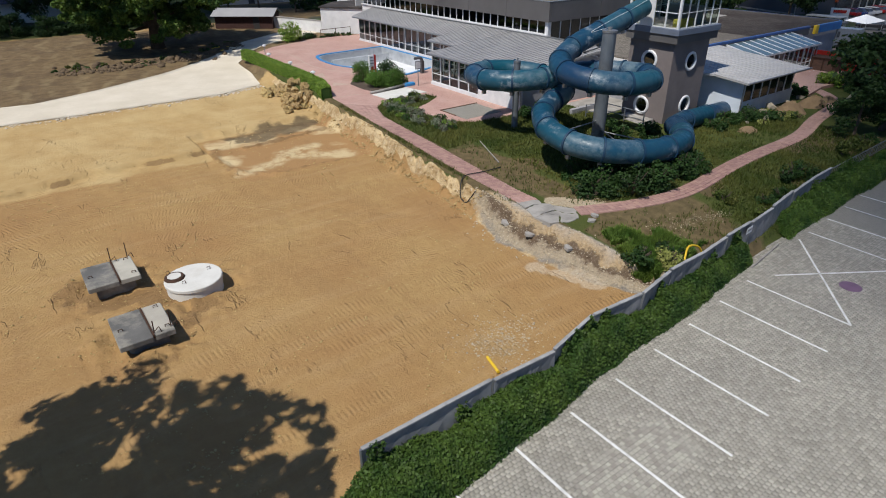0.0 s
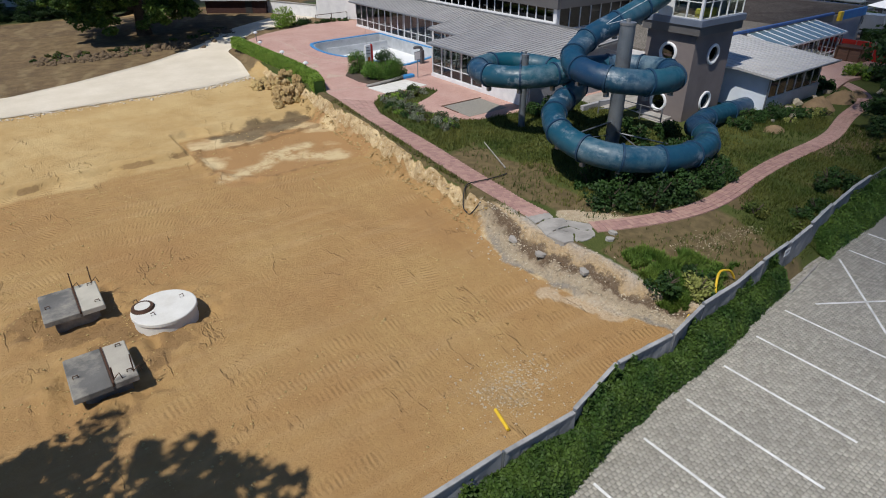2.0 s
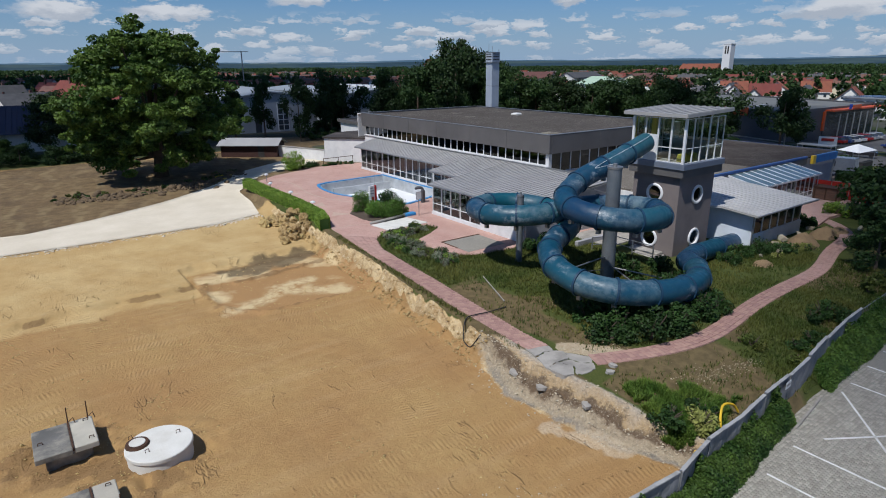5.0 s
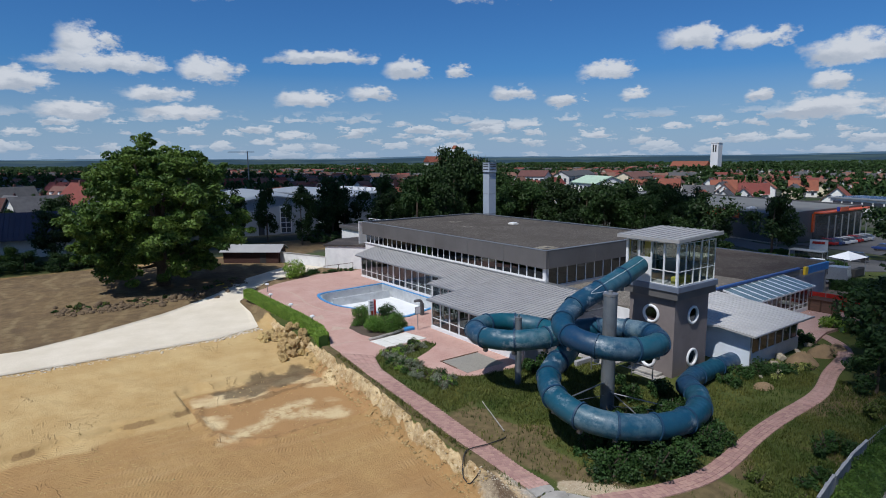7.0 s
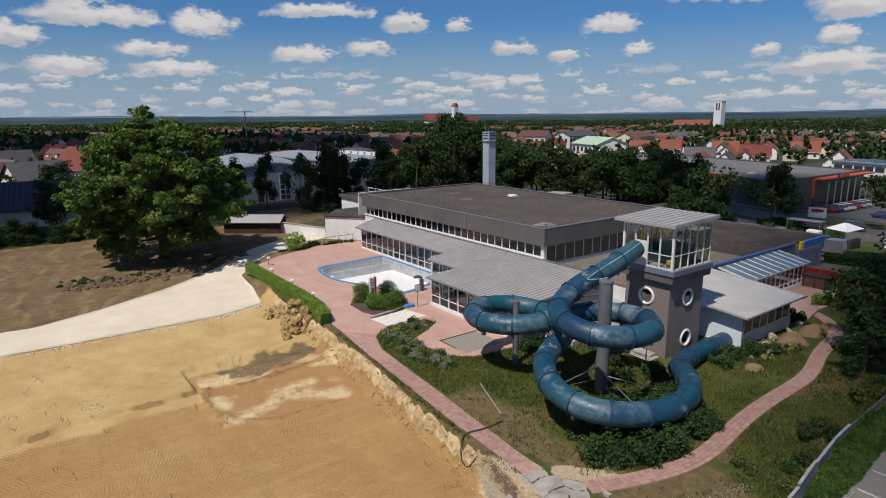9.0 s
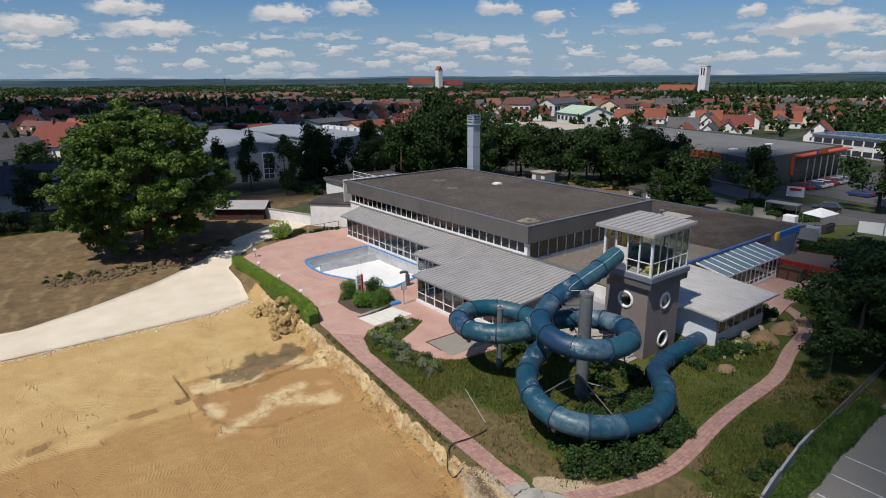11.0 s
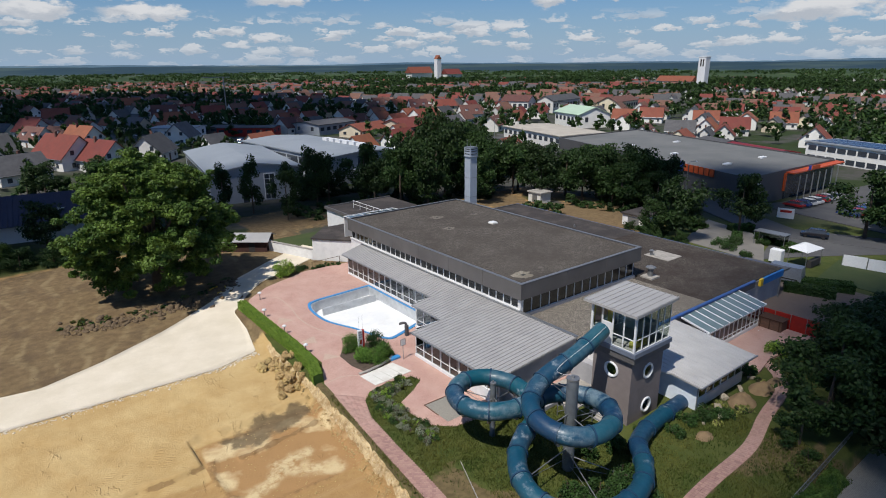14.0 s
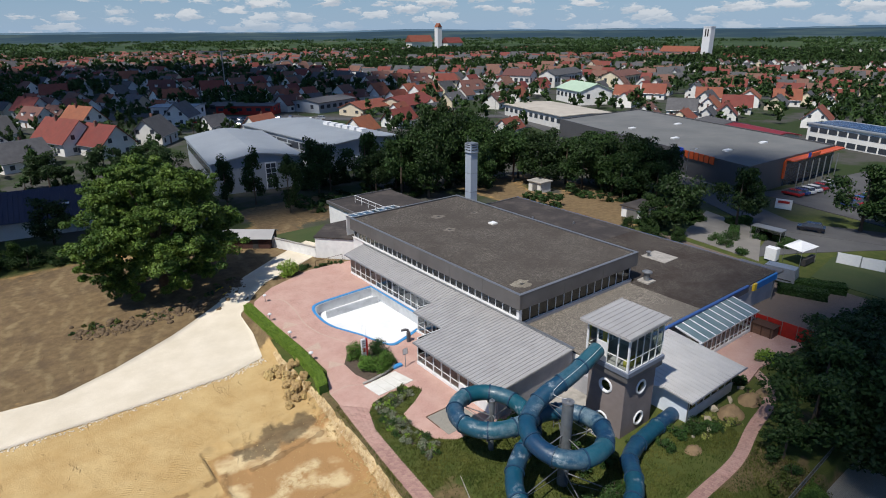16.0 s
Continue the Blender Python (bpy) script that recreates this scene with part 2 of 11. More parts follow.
def leafy(name, c1, c2, scale=1.2, vary=0.25):
    """Foliage: green that drifts over the crown and differs leaf by leaf."""
    m, t, b = shader(name)
    v = coords(t)
    geo = t.nodes.new("ShaderNodeNewGeometry")
    col = mix(t, noise_fac(t, v, scale, 3.0), c1, c2)
    info = t.nodes.new("ShaderNodeObjectInfo")
    h = node(t, "ShaderNodeHueSaturation", Color=col)
    val = math_node(t, "ADD", math_node(t, "MULTIPLY", geo.outputs["Random Per Island"], 0.7), 0.62)
    val = math_node(t, "MULTIPLY", val, math_node(t, "ADD", math_node(t, "MULTIPLY", info.outputs["Random"], vary * 2), 1 - vary))
    t.links.new(val, h.inputs["Value"])
    t.links.new(h.outputs[0], b.inputs["Base Color"])
    b.inputs["Roughness"].default_value = 0.6
    b.inputs["Specular IOR Level"].default_value = 0.25
    tr = node(t, "ShaderNodeBsdfTranslucent", Color=h.outputs[0])
    ms = t.nodes.new("ShaderNodeMixShader")
    ms.inputs[0].default_value = 0.25
    out = [n for n in t.nodes if n.type == "OUTPUT_MATERIAL"][0]
    t.links.new(b.outputs[0], ms.inputs[1]), t.links.new(tr.outputs[0], ms.inputs[2]), t.links.new(ms.outputs[0], out.inputs["Surface"])
    return m


def glassy(name, tint, rough=0.03, clear=0.75):
    """Window glass: a clear pane with a mirror-like skin."""
    m, t, b = shader(name)
    out = [n for n in t.nodes if n.type == "OUTPUT_MATERIAL"][0]
    g = node(t, "ShaderNodeBsdfGlossy", Roughness=rough)
    g.inputs["Color"].default_value = (0.9, 0.95, 1, 1)
    tp = t.nodes.new("ShaderNodeBsdfTransparent")
    tp.inputs["Color"].default_value = (*tint, 1)
    fr = node(t, "ShaderNodeFresnel", IOR=1.55)
    ms = t.nodes.new("ShaderNodeMixShader")
    t.links.new(math_node(t, "ADD", fr.outputs[0], 0.04), ms.inputs[0])
    t.links.new(tp.outputs[0], ms.inputs[1]), t.links.new(g.outputs[0], ms.inputs[2]), t.links.new(ms.outputs[0], out.inputs["Surface"])
    return m


M_WHITE = surf("white_render", (0.72, 0.72, 0.72), (0.64, 0.64, 0.65), 1.5, 30, 0.8, stain=(0.42, 0.42, 0.42), stain_scale=0.7, stain_amount=0.3)
M_PVC = surf("white_window_frame", (0.70, 0.71, 0.72), (0.62, 0.63, 0.65), 4, 60, 0.4, bump=0.05)
M_FASCIA = surf("grey_metal_fascia", (0.13, 0.125, 0.125), (0.105, 0.10, 0.10), 0.4, 25, 0.5, 0.2, bump=0.05, stain=(0.17, 0.16, 0.16), stain_scale=0.25, stain_amount=0.4)
M_SEAM = surf("grey_standing_seam_metal", (0.37, 0.366, 0.366), (0.32, 0.316, 0.316), 0.6, 15, 0.5, 0.15, bump=0.06, stain=(0.31, 0.305, 0.30), stain_scale=0.35, stain_amount=0.45)
M_SEAMPALE = surf("pale_standing_seam_metal", (0.47, 0.465, 0.46), (0.41, 0.405, 0.40), 0.6, 15, 0.5, 0.1, bump=0.06, stain=(0.37, 0.36, 0.35), stain_scale=0.35, stain_amount=0.4)
M_BLUEWHITE = surf("blue_white_render", (0.66, 0.72, 0.80), (0.60, 0.66, 0.74), 1.2, 30, 0.75, stain=(0.48, 0.52, 0.57), stain_scale=0.6, stain_amount=0.3)
M_TOWER = surf("taupe_tower_render", (0.200, 0.170, 0.164), (0.165, 0.142, 0.137), 0.9, 35, 0.85, stain=(0.11, 0.096, 0.093), stain_scale=0.5, stain_amount=0.35)
M_GREYWALL = surf("pale_grey_render", (0.36, 0.36, 0.38), (0.30, 0.30, 0.32), 0.8, 30, 0.85, stain=(0.2, 0.2, 0.21), stain_scale=0.6, stain_amount=0.4)
M_GLASS = glassy("window_glass", (0.45, 0.49, 0.49))
M_GLASS_DARK = glassy("tinted_window_glass", (0.13, 0.145, 0.145))
M_GLASS_CLEAR = glassy("clear_cabin_glass", (0.70, 0.76, 0.70))
M_DARK = surf("dark_interior", (0.035, 0.033, 0.032), (0.025, 0.024, 0.024), 1, 20, 0.8)
M_INTERIOR = surf("brown_interior_wall", (0.17, 0.12, 0.105), (0.12, 0.085, 0.075), 0.7, 12, 0.7, stain=(0.32, 0.30, 0.28), stain_scale=0.35, stain_amount=0.6)
M_STEEL = surf("galvanised_steel", (0.32, 0.33, 0.34), (0.25, 0.26, 0.27), 5, 50, 0.45, 0.7, bump=0.05)


def gravel(name, dark, mid, light, stain):
    """Loose gravel: speckle of three tones and broad stains."""
    m, t, b = shader(name)
    v = coords(t)
    cell = node(t, "ShaderNodeTexVoronoi", Vector=v, Scale=24.0)
    sep = t.nodes.new("ShaderNodeSeparateColor")
    t.links.new(cell.outputs["Color"], sep.inputs[0])
    col = mix(t, sep.outputs[0], dark, mid)
    col = mix(t, math_node(t, "GREATER_THAN", sep.outputs[1], 0.80), col, light)
    big = node(t, "ShaderNodeTexVoronoi", Vector=v, Scale=9.0)
    sep2 = t.nodes.new("ShaderNodeSeparateColor")
    t.links.new(big.outputs["Color"], sep2.inputs[0])
    col = mix(t, math_node(t, "MULTIPLY", math_node(t, "GREATER_THAN", sep2.outputs[0], 0.76), 0.5), col, light)
    col = mix(t, math_node(t, "MULTIPLY", math_node(t, "LESS_THAN", sep2.outputs[1], 0.28), 0.5), col, [c * 0.7 for c in dark])
    col = mix(t, math_node(t, "MULTIPLY", noise_fac(t, v, 2.0, 6, 0.7), 0.5), col, dark)
    col = mix(t, math_node(t, "MULTIPLY", noise_fac(t, v, 0.16, 8, 0.68, 0.45, 0.60), 0.75), col, stain)
    t.links.new(col, b.inputs["Base Color"])
    b.inputs["Roughness"].default_value = 0.95
    b.inputs["Specular IOR Level"].default_value = 0.15
    bumped(t, b, math_node(t, "ADD", cell.outputs["Distance"], noise_fac(t, v, 1.5, 6)), 0.5, 0.04)
    return m


M_GRAVELROOF = gravel("gravel_roof", (0.048, 0.042, 0.037), (0.100, 0.089, 0.078), (0.19, 0.172, 0.15), (0.06, 0.051, 0.045))
M_GRAVELPALE = gravel("pale_gravel_roof", (0.036, 0.031, 0.028), (0.074, 0.064, 0.057), (0.13, 0.115, 0.10), (0.034, 0.026, 0.023))
M_GRAVELBEIGE = gravel("beige_gravel_roof", (0.09, 0.08, 0.07), (0.20, 0.18, 0.152), (0.32, 0.29, 0.25), (0.13, 0.115, 0.098))
M_GRAVELWASHED = gravel("washed_gravel", (0.20, 0.18, 0.14), (0.34, 0.31, 0.25), (0.45, 0.42, 0.35), (0.14, 0.125, 0.10))
M_BITUMEN = surf("dark_bitumen_roof", (0.046, 0.039, 0.037), (0.031, 0.027, 0.026), 0.5, 12, 0.9, bump=0.4, dist=0.02, stain=(0.10, 0.085, 0.075), stain_scale=0.3, stain_amount=0.6)
M_BLUE = surf("blue_painted_trim", (0.035, 0.10, 0.30), (0.03, 0.08, 0.24), 2, 40, 0.5)
M_POOLBLUE = surf("blue_pool_edge", (0.05, 0.27, 0.58), (0.04, 0.22, 0.50), 1.5, 30, 0.4)
M_POOLWHITE = surf("white_pool_liner", (0.78, 0.79, 0.8), (0.70, 0.72, 0.73), 0.6, 20, 0.55, bump=0.05, stain=(0.55, 0.55, 0.53), stain_scale=0.5, stain_amount=0.35)
M_POOLSTEEL = surf("stainless_pool_wall", (0.56, 0.58, 0.60), (0.46, 0.48, 0.50), 1.2, 25, 0.42, 0.35, bump=0.05, stain=(0.28, 0.29, 0.3), stain_scale=0.8, stain_amount=0.5)
M_CONCRETE = surf("weathered_concrete", (0.36, 0.34, 0.31), (0.26, 0.245, 0.225), 1.4, 25, 0.9, bump=0.4, stain=(0.15, 0.14, 0.13), stain_scale=0.9, stain_amount=0.6)
M_CONCRETE_WHITE = surf("pale_new_concrete", (0.66, 0.65, 0.61), (0.58, 0.57, 0.53), 1.2, 25, 0.85, bump=0.15, stain=(0.42, 0.39, 0.33), stain_scale=0.8, stain_amount=0.4)
M_RUST = surf("rusty_steel_bar", (0.10, 0.05, 0.03), (0.06, 0.035, 0.025), 8, 60, 0.8, 0.3)
M_CHALK = surf("white_limestone_gravel", (0.66, 0.595, 0.485), (0.57, 0.505, 0.395), 0.35, 8, 0.95, bump=0.5, dist=0.02, stain=(0.48, 0.43, 0.34), stain_scale=0.25, stain_amount=0.4)
M_FENCE = surf("grey_fence_sheet", (0.20, 0.205, 0.22), (0.15, 0.155, 0.165), 0.8, 30, 0.6, bump=0.1, stain=(0.27, 0.275, 0.28), stain_scale=0.9, stain_amount=0.6)
M_FENCETOP = surf("pale_fence_cap", (0.36, 0.36, 0.36), (0.28, 0.28, 0.28), 2, 30, 0.7, stain=(0.15, 0.15, 0.15), stain_scale=1.0, stain_amount=0.5)
M_LINE = surf("worn_white_road_paint", (0.74, 0.74, 0.73), (0.62, 0.62, 0.61), 3, 25, 0.7, stain=(0.34, 0.33, 0.32), stain_scale=3.0, stain_amount=0.45)
M_YELLOW = surf("yellow_plastic", (0.72, 0.48, 0.03), (0.60, 0.40, 0.03), 3, 30, 0.5)
M_RED = surf("red_painted_metal", (0.42, 0.025, 0.015), (0.34, 0.02, 0.014), 2, 30, 0.5, stain=(0.2, 0.02, 0.015), stain_scale=1, stain_amount=0.4)
M_ORANGE = surf("orange_painted_metal", (0.50, 0.085, 0.022), (0.44, 0.07, 0.02), 1, 30, 0.5)
M_BLACK = surf("black_rubber", (0.02, 0.02, 0.021), (0.015, 0.015, 0.016), 5, 40, 0.7)
M_BARK = surf("tree_bark", (0.10, 0.075, 0.055), (0.06, 0.045, 0.035), 3, 20, 0.95, bump=0.8, dist=0.03)
M_WOOD = surf("weathered_wood", (0.16, 0.09, 0.06), (0.10, 0.06, 0.045), 2, 25, 0.85, stretch=(1, 1, 8))
M_LEAF = leafy("tree_leaves", (0.027, 0.063, 0.011), (0.098, 0.156, 0.026), 0.45)
M_LEAF_DARK = leafy("dark_tree_leaves", (0.017, 0.040, 0.010), (0.036, 0.068, 0.015), 0.5, 0.3)
M_IVY = leafy("ivy_leaves", (0.032, 0.078, 0.014), (0.088, 0.150, 0.026), 0.9)
M_HEDGE = leafy("hedge_leaves", (0.14, 0.235, 0.030), (0.19, 0.29, 0.045), 1.0)
M_SHRUB = leafy("shrub_leaves", (0.021, 0.052, 0.012), (0.042, 0.088, 0.019), 0.8)
M_CLIPPED = leafy("clipped_shrub_leaves", (0.070, 0.150, 0.022), (0.115, 0.205, 0.034), 1.0)
M_LAVENDER = leafy("grey_green_flowering_leaves", (0.15, 0.18, 0.11), (0.24, 0.25, 0.19), 1.0)
M_YELLOWGREEN = leafy("pale_weeds", (0.27, 0.28, 0.085), (0.19, 0.22, 0.055), 1.0)
M_GRASS = leafy("grass_blades", (0.056, 0.090, 0.016), (0.140, 0.142, 0.034), 0.3)

# ---- mesh helpers ----
class G:
    """Gathers vertices and faces for one mesh."""

    def __init__(self):
        self.v, self.f = [], []

    def add(self, vs, fs):
        n = len(self.v)
        self.v += [tuple(p) for p in vs]
        self.f += [tuple(i + n for i in f) for f in fs]
        return self

    def box(self, x0, x1, y0, y1, z0, z1, bev=0.0):
        b = min(bev, (x1 - x0) / 3, (y1 - y0) / 3)
        if bev <= 0:
            vs = [(x, y, z) for z in (z0, z1) for x, y in ((x0, y0), (x1, y0), (x1, y1), (x0, y1))]
            return self.add(vs, [(3, 2, 1, 0), (4, 5, 6, 7), (0, 1, 5, 4), (1, 2, 6, 5), (2, 3, 7, 6), (3, 0, 4, 7)])
        o = [(x0 + b, y0), (x1 - b, y0), (x1, y0 + b), (x1, y1 - b), (x1 - b, y1), (x0 + b, y1), (x0, y1 - b), (x0, y0 + b)]
        t = [(x0 + 2 * b, y0 + b), (x1 - 2 * b, y0 + b), (x1 - b, y0 + 2 * b), (x1 - b, y1 - 2 * b), (x1 - 2 * b, y1 - b), (x0 + 2 * b, y1 - b), (x0 + b, y1 - 2 * b), (x0 + b, y0 + 2 * b)]
        vs = [(*p, z0) for p in o] + [(*p, z1 - b) for p in o] + [(*p, z1) for p in t]
        fs = [tuple(range(7, -1, -1)), tuple(range(16, 24))]
        for k in (0, 8):
            fs += [(k + i, k + (i + 1) % 8, k + 8 + (i + 1) % 8, k + 8 + i) for i in range(8)]
        return self.add(vs, fs)

    def quad(self, a, b, c, d):
        return self.add([a, b, c, d], [(0, 1, 2, 3)])

    def slab(self, pts, z0, z1):
        """An upright prism over a plan outline; z0 and z1 may be functions of x, y."""
        lo = [(x, y, z0(x, y) if callable(z0) else z0) for x, y in pts]
        hi = [(x, y, z1(x, y) if callable(z1) else z1) for x, y in pts]
        n = len(pts)
        return self.add(lo + hi, [tuple(range(n - 1, -1, -1)), tuple(range(n, 2 * n))] + [(i, (i + 1) % n, n + (i + 1) % n, n + i) for i in range(n)])

    def beam(self, a, b, w, h=None):
        """A bar of square section from a to b."""
        a, b, h = Vector(a), Vector(b), h or w
        d = (b - a).normalized()
        s = d.cross(Vector((0, 0, 1)))
        s = s.normalized() if s.length > 1e-4 else Vector((1, 0, 0))
        u = s.cross(d)
        vs = [p + s * i * w / 2 + u * j * h / 2 for p in (a, b) for i, j in ((-1, -1), (1, -1), (1, 1), (-1, 1))]
        return self.add(vs, [(3, 2, 1, 0), (4, 5, 6, 7), (0, 1, 5, 4), (1, 2, 6, 5), (2, 3, 7, 6), (3, 0, 4, 7)])

    def tube(self, path, r, n=12, caps=True):
        """A round pipe along a path; r is one radius or one for each point."""
        path = [Vector(p) for p in path]
        rs = r if isinstance(r, (list, tuple)) else [r] * len(path)
        vs, up = [], Vector((0.03, 0.02, 1))
        for i, p in enumerate(path):
            d = (path[min(i + 1, len(path) - 1)] - path[max(i - 1, 0)]).normalized()
            s = d.cross(up)
            s = s.normalized() if s.length > 1e-3 else Vector((1, 0, 0))
            u = s.cross(d)
            vs += [p + (s * math.cos(a) + u * math.sin(a)) * rs[i] for a in [2 * math.pi * k / n for k in range(n)]]
        fs = [(i * n + k, i * n + (k + 1) % n, (i + 1) * n + (k + 1) % n, (i + 1) * n + k) for i in range(len(path) - 1) for k in range(n)]
        if caps:
            fs += [tuple(range(n - 1, -1, -1)), tuple(range(len(vs) - n, len(vs)))]
        return self.add(vs, fs)

    def cyl(self, x, y, z0, z1, r, n=16, r2=None):
        return self.tube([(x, y, z0), (x, y, z1)], [r, r if r2 is None else r2], n)

    def mesh(self, name):
        me = bpy.data.meshes.new(name)
        me.from_pydata(self.v, [], self.f)
        me.update()
        return me


def put(name, g, mat, smooth=False):
    me = g.mesh(name) if isinstance(g, G) else g
    if not me.materials:
        me.materials.append(mat)
    ob = new(name, me)
    if smooth:
        me.polygons.foreach_set("use_smooth", [True] * len(me.polygons))
    return ob


def part(name, g, mat, parent, label="", smooth=False):
    ob = put(name, g, mat, smooth)
    ob.parent = parent
    if label:
        ob["label"] = label
    return ob


def thing(name, label, category, group="", at=(0, 0, 0), kind=""):
    e = new(name)
    e.empty_display_size = 0.2
    e.location = at
    return tagged(e, label, category, group, kind)


def solo(name, g, mat, label, category, group="", kind="", smooth=False):
    return tagged(put(name, g, mat, smooth), label, category, group, kind)


def sstep(a, b, x):
    k = np.clip((x - a) / (b - a), 0, 1)
    return k * k * (3 - 2 * k)


def hash2(ix, iy, seed):
    h = np.sin(ix * 127.1 + iy * 311.7 + seed * 74.7) * 43758.5453
    return h - np.floor(h)


def vnoise(x, y, seed=0.0):
    """Smooth value noise in 0..1."""
    x, y = np.asarray(x, float), np.asarray(y, float)
    ix, iy = np.floor(x), np.floor(y)
    fx, fy = x - ix, y - iy
    fx, fy = fx * fx * (3 - 2 * fx), fy * fy * (3 - 2 * fy)
    a, b = hash2(ix, iy, seed), hash2(ix + 1, iy, seed)
    c, d = hash2(ix, iy + 1, seed), hash2(ix + 1, iy + 1, seed)
    return (a * (1 - fx) + b * fx) * (1 - fy) + (c * (1 - fx) + d * fx) * fy


def fbm(x, y, seed=0.0, octaves=4):
    s, amp, tot = 0.0, 1.0, 0.0
    for k in range(octaves):
        s, tot = s + amp * vnoise(np.asarray(x) * 2 ** k, np.asarray(y) * 2 ** k, seed + k), tot + amp
        amp *= 0.5
    return s / tot


# ---- lie of the land ----
BANK_Y = [8, 12, 14.5, 16, 18.4, 20.3, 22.2, 25.9, 28.1, 31.4, 33.4, 38, 43, 46, 55, 58, 66, 72]
BANK_X = [22, 20.2, 18.9, 18.6, 18.3, 18.2, 18.7, 19.05, 19.25, 19.35, 19.45, 20.05, 20.3, 20.7, 20.6, 21.0, 21.9, 23.5]
BANK_W = [1.4, 1.5, 1.6, 1.7, 1.6, 1.3, 1.0, 0.85, 0.8, 0.85, 1.0, 1.0, 1.0, 0.9, 0.9, 0.9, 0.9, 1.3]
# low ridges of pushed-up soil round the shallow basin
RIDGES = [((10.9, 43.2), (10.5, 40.4), 0.14, 0.34), ((10.5, 40.4), (10.7, 37.9), 0.11, 0.32), ((10.7, 37.9), (12.7, 36.1), 0.12, 0.2), ((12.7, 36.1), (17.7, 35.7), 0.12, 0.2), ((13.2, 42.2), (19.6, 43.0), 0.2, 0.25)]


def seg_dist(x, y, a, b):
    dx, dy = b[0] - a[0], b[1] - a[1]
    s = np.clip(((x - a[0]) * dx + (y - a[1]) * dy) / (dx * dx + dy * dy), 0, 1)
    return np.hypot(x - a[0] - s * dx, y - a[1] - s * dy)
POOL = [(38.5, 65.2), (34.0, 65.0), (30.2, 64.8), (29.3, 63.6), (28.9, 61.0), (29.0, 58.4), (29.9, 56.2), (30.7, 54.4), (31.1, 52.6), (31.8, 50.6), (32.6, 50.2), (38.5, 52.4)]


def inside(poly, x, y):
    x, y = np.asarray(x, float), np.asarray(y, float)
    r = np.zeros(x.shape, bool)
    for (x0, y0), (x1, y1) in zip(poly, poly[1:] + poly[:1]):
        c = ((y0 > y) != (y1 > y)) & (x < (x1 - x0) * (y - y0) / (y1 - y0 + 1e-12) + x0)
        r ^= c
    return r


def gz(x, y):
    """Height of the ground."""
    x, y = np.asarray(x, float), np.asarray(y, float)
    bx = np.interp(y, BANK_Y, BANK_X) + 0.5 * (fbm(x * 0.7, y * 0.7, 5) - 0.5) + 0.5 * (vnoise(x * 1.7, y * 1.7, 15) - 0.5)
    # west: the dug-out site, stepped up to the north
    shelf = sstep(-0.28, 0.28, y - np.where(x < 10.3, 42.6 + 0.12 * (x - 5), 46.5 - 0.0 * x) + 1.2 * (fbm(x * 0.35, y * 0.35, 3) - 0.5))
    site = -1.42 + 0.42 * shelf + 0.25 * sstep(48, 57, y) + 0.10 * (fbm(x * 0.25, y * 0.25, 2) - 0.5) + 0.05 * (fbm(x * 1.3, y * 1.3, 9) - 0.5)
    # grooves worn by tracked machines
    site = site + 0.035 * (vnoise((x + 0.2 * y) * 1.1, (y - 0.25 * x) * 0.12, 21) - 0.5) + 0.03 * (vnoise((x - y) * 0.1, (x + y) * 1.0, 22) - 0.5)
    for a, b, h, w in RIDGES:
        site = site + h * np.exp(-(seg_dist(x + 1.0 * (fbm(x * 0.9, y * 0.9, 81) - 0.5), y + 1.0 * (fbm(x * 0.9, y * 0.9, 82) - 0.5), a, b) / w) ** 2) * (0.5 + vnoise(x * 2.2, y * 2.2, 83))
    # soil thrown up round the shafts
    dig = np.maximum.reduce([sstep(3.1, 1.7, np.hypot(x - cx, y - cy)) for cx, cy in ((1.7, 22.2), (1.55, 27.3), (4.45, 24.85))])
    site = site + dig * 0.5 * (fbm(x * 1.1, y * 1.1, 95) - 0.42) + dig * 0.22 * (vnoise(x * 3.0, y * 3.0, 96) - 0.5) + dig * 0.09 * (vnoise(x * 5.5, y * 5.5, 98) - 0.5)
    blend = sstep(55.5, 57.5, y)
    west = site * (1 - blend) + (-0.65 + 0.65 * sstep(66, 82, y + 0.4 * (x - 20))) * blend
    # east: terrace level, falling to the south fence and away to the east
    east = -0.22 * sstep(34, 22, y) - 0.75 * sstep(16.8, 12.2, y) * sstep(60, 30, x)
    east = east - 4.5 * np.clip((x - 72) / 78, 0, 1) - 0.5 * sstep(90, 130, y)
    wd = np.interp(y, BANK_Y, BANK_W)
    q = (x - bx) / wd
    k = 0.42 * sstep(0.0, 0.55, q) + 0.58 * sstep(0.6, 0.95, q)
    rough = sstep(0.02, 0.3, k) * sstep(1.0, 0.75, k)
    z = west * (1 - k) + east * k + rough * 0.2 * (vnoise(x * 6.5, y * 6.5, 28) - 0.5) + rough * 0.5 * (1 + 0.3 * sstep(23, 20, y)) * (0.55 * (fbm(x * 1.6, y * 1.6, 7) - 0.5) + 0.4 * (vnoise(x * 2.0, y * 3.3, 8) - 0.5) + 0.25 * (vnoise(x * 4.5, y * 4.5, 18) - 0.5))
    # car park side of the fence
    fl = np.interp(x, [4, 15, 24, 29, 38, 48], [11.6, 11.6, 11.7, 12.2, 12.6, 12.9])
    z = np.where(y < fl, z * sstep(fl - 0.55, fl, y) + -1.5 * (1 - sstep(fl - 0.55, fl, y)), z)
    z = np.where((y < 11.6) & (x > 75), np.minimum(z, -1.5), z)
    z = z - 2.2 * inside([(34.0 + (px - 34.0) * 1.2, 58.0 + (py - 58.0) * 1.16) for px, py in POOL], x, y)
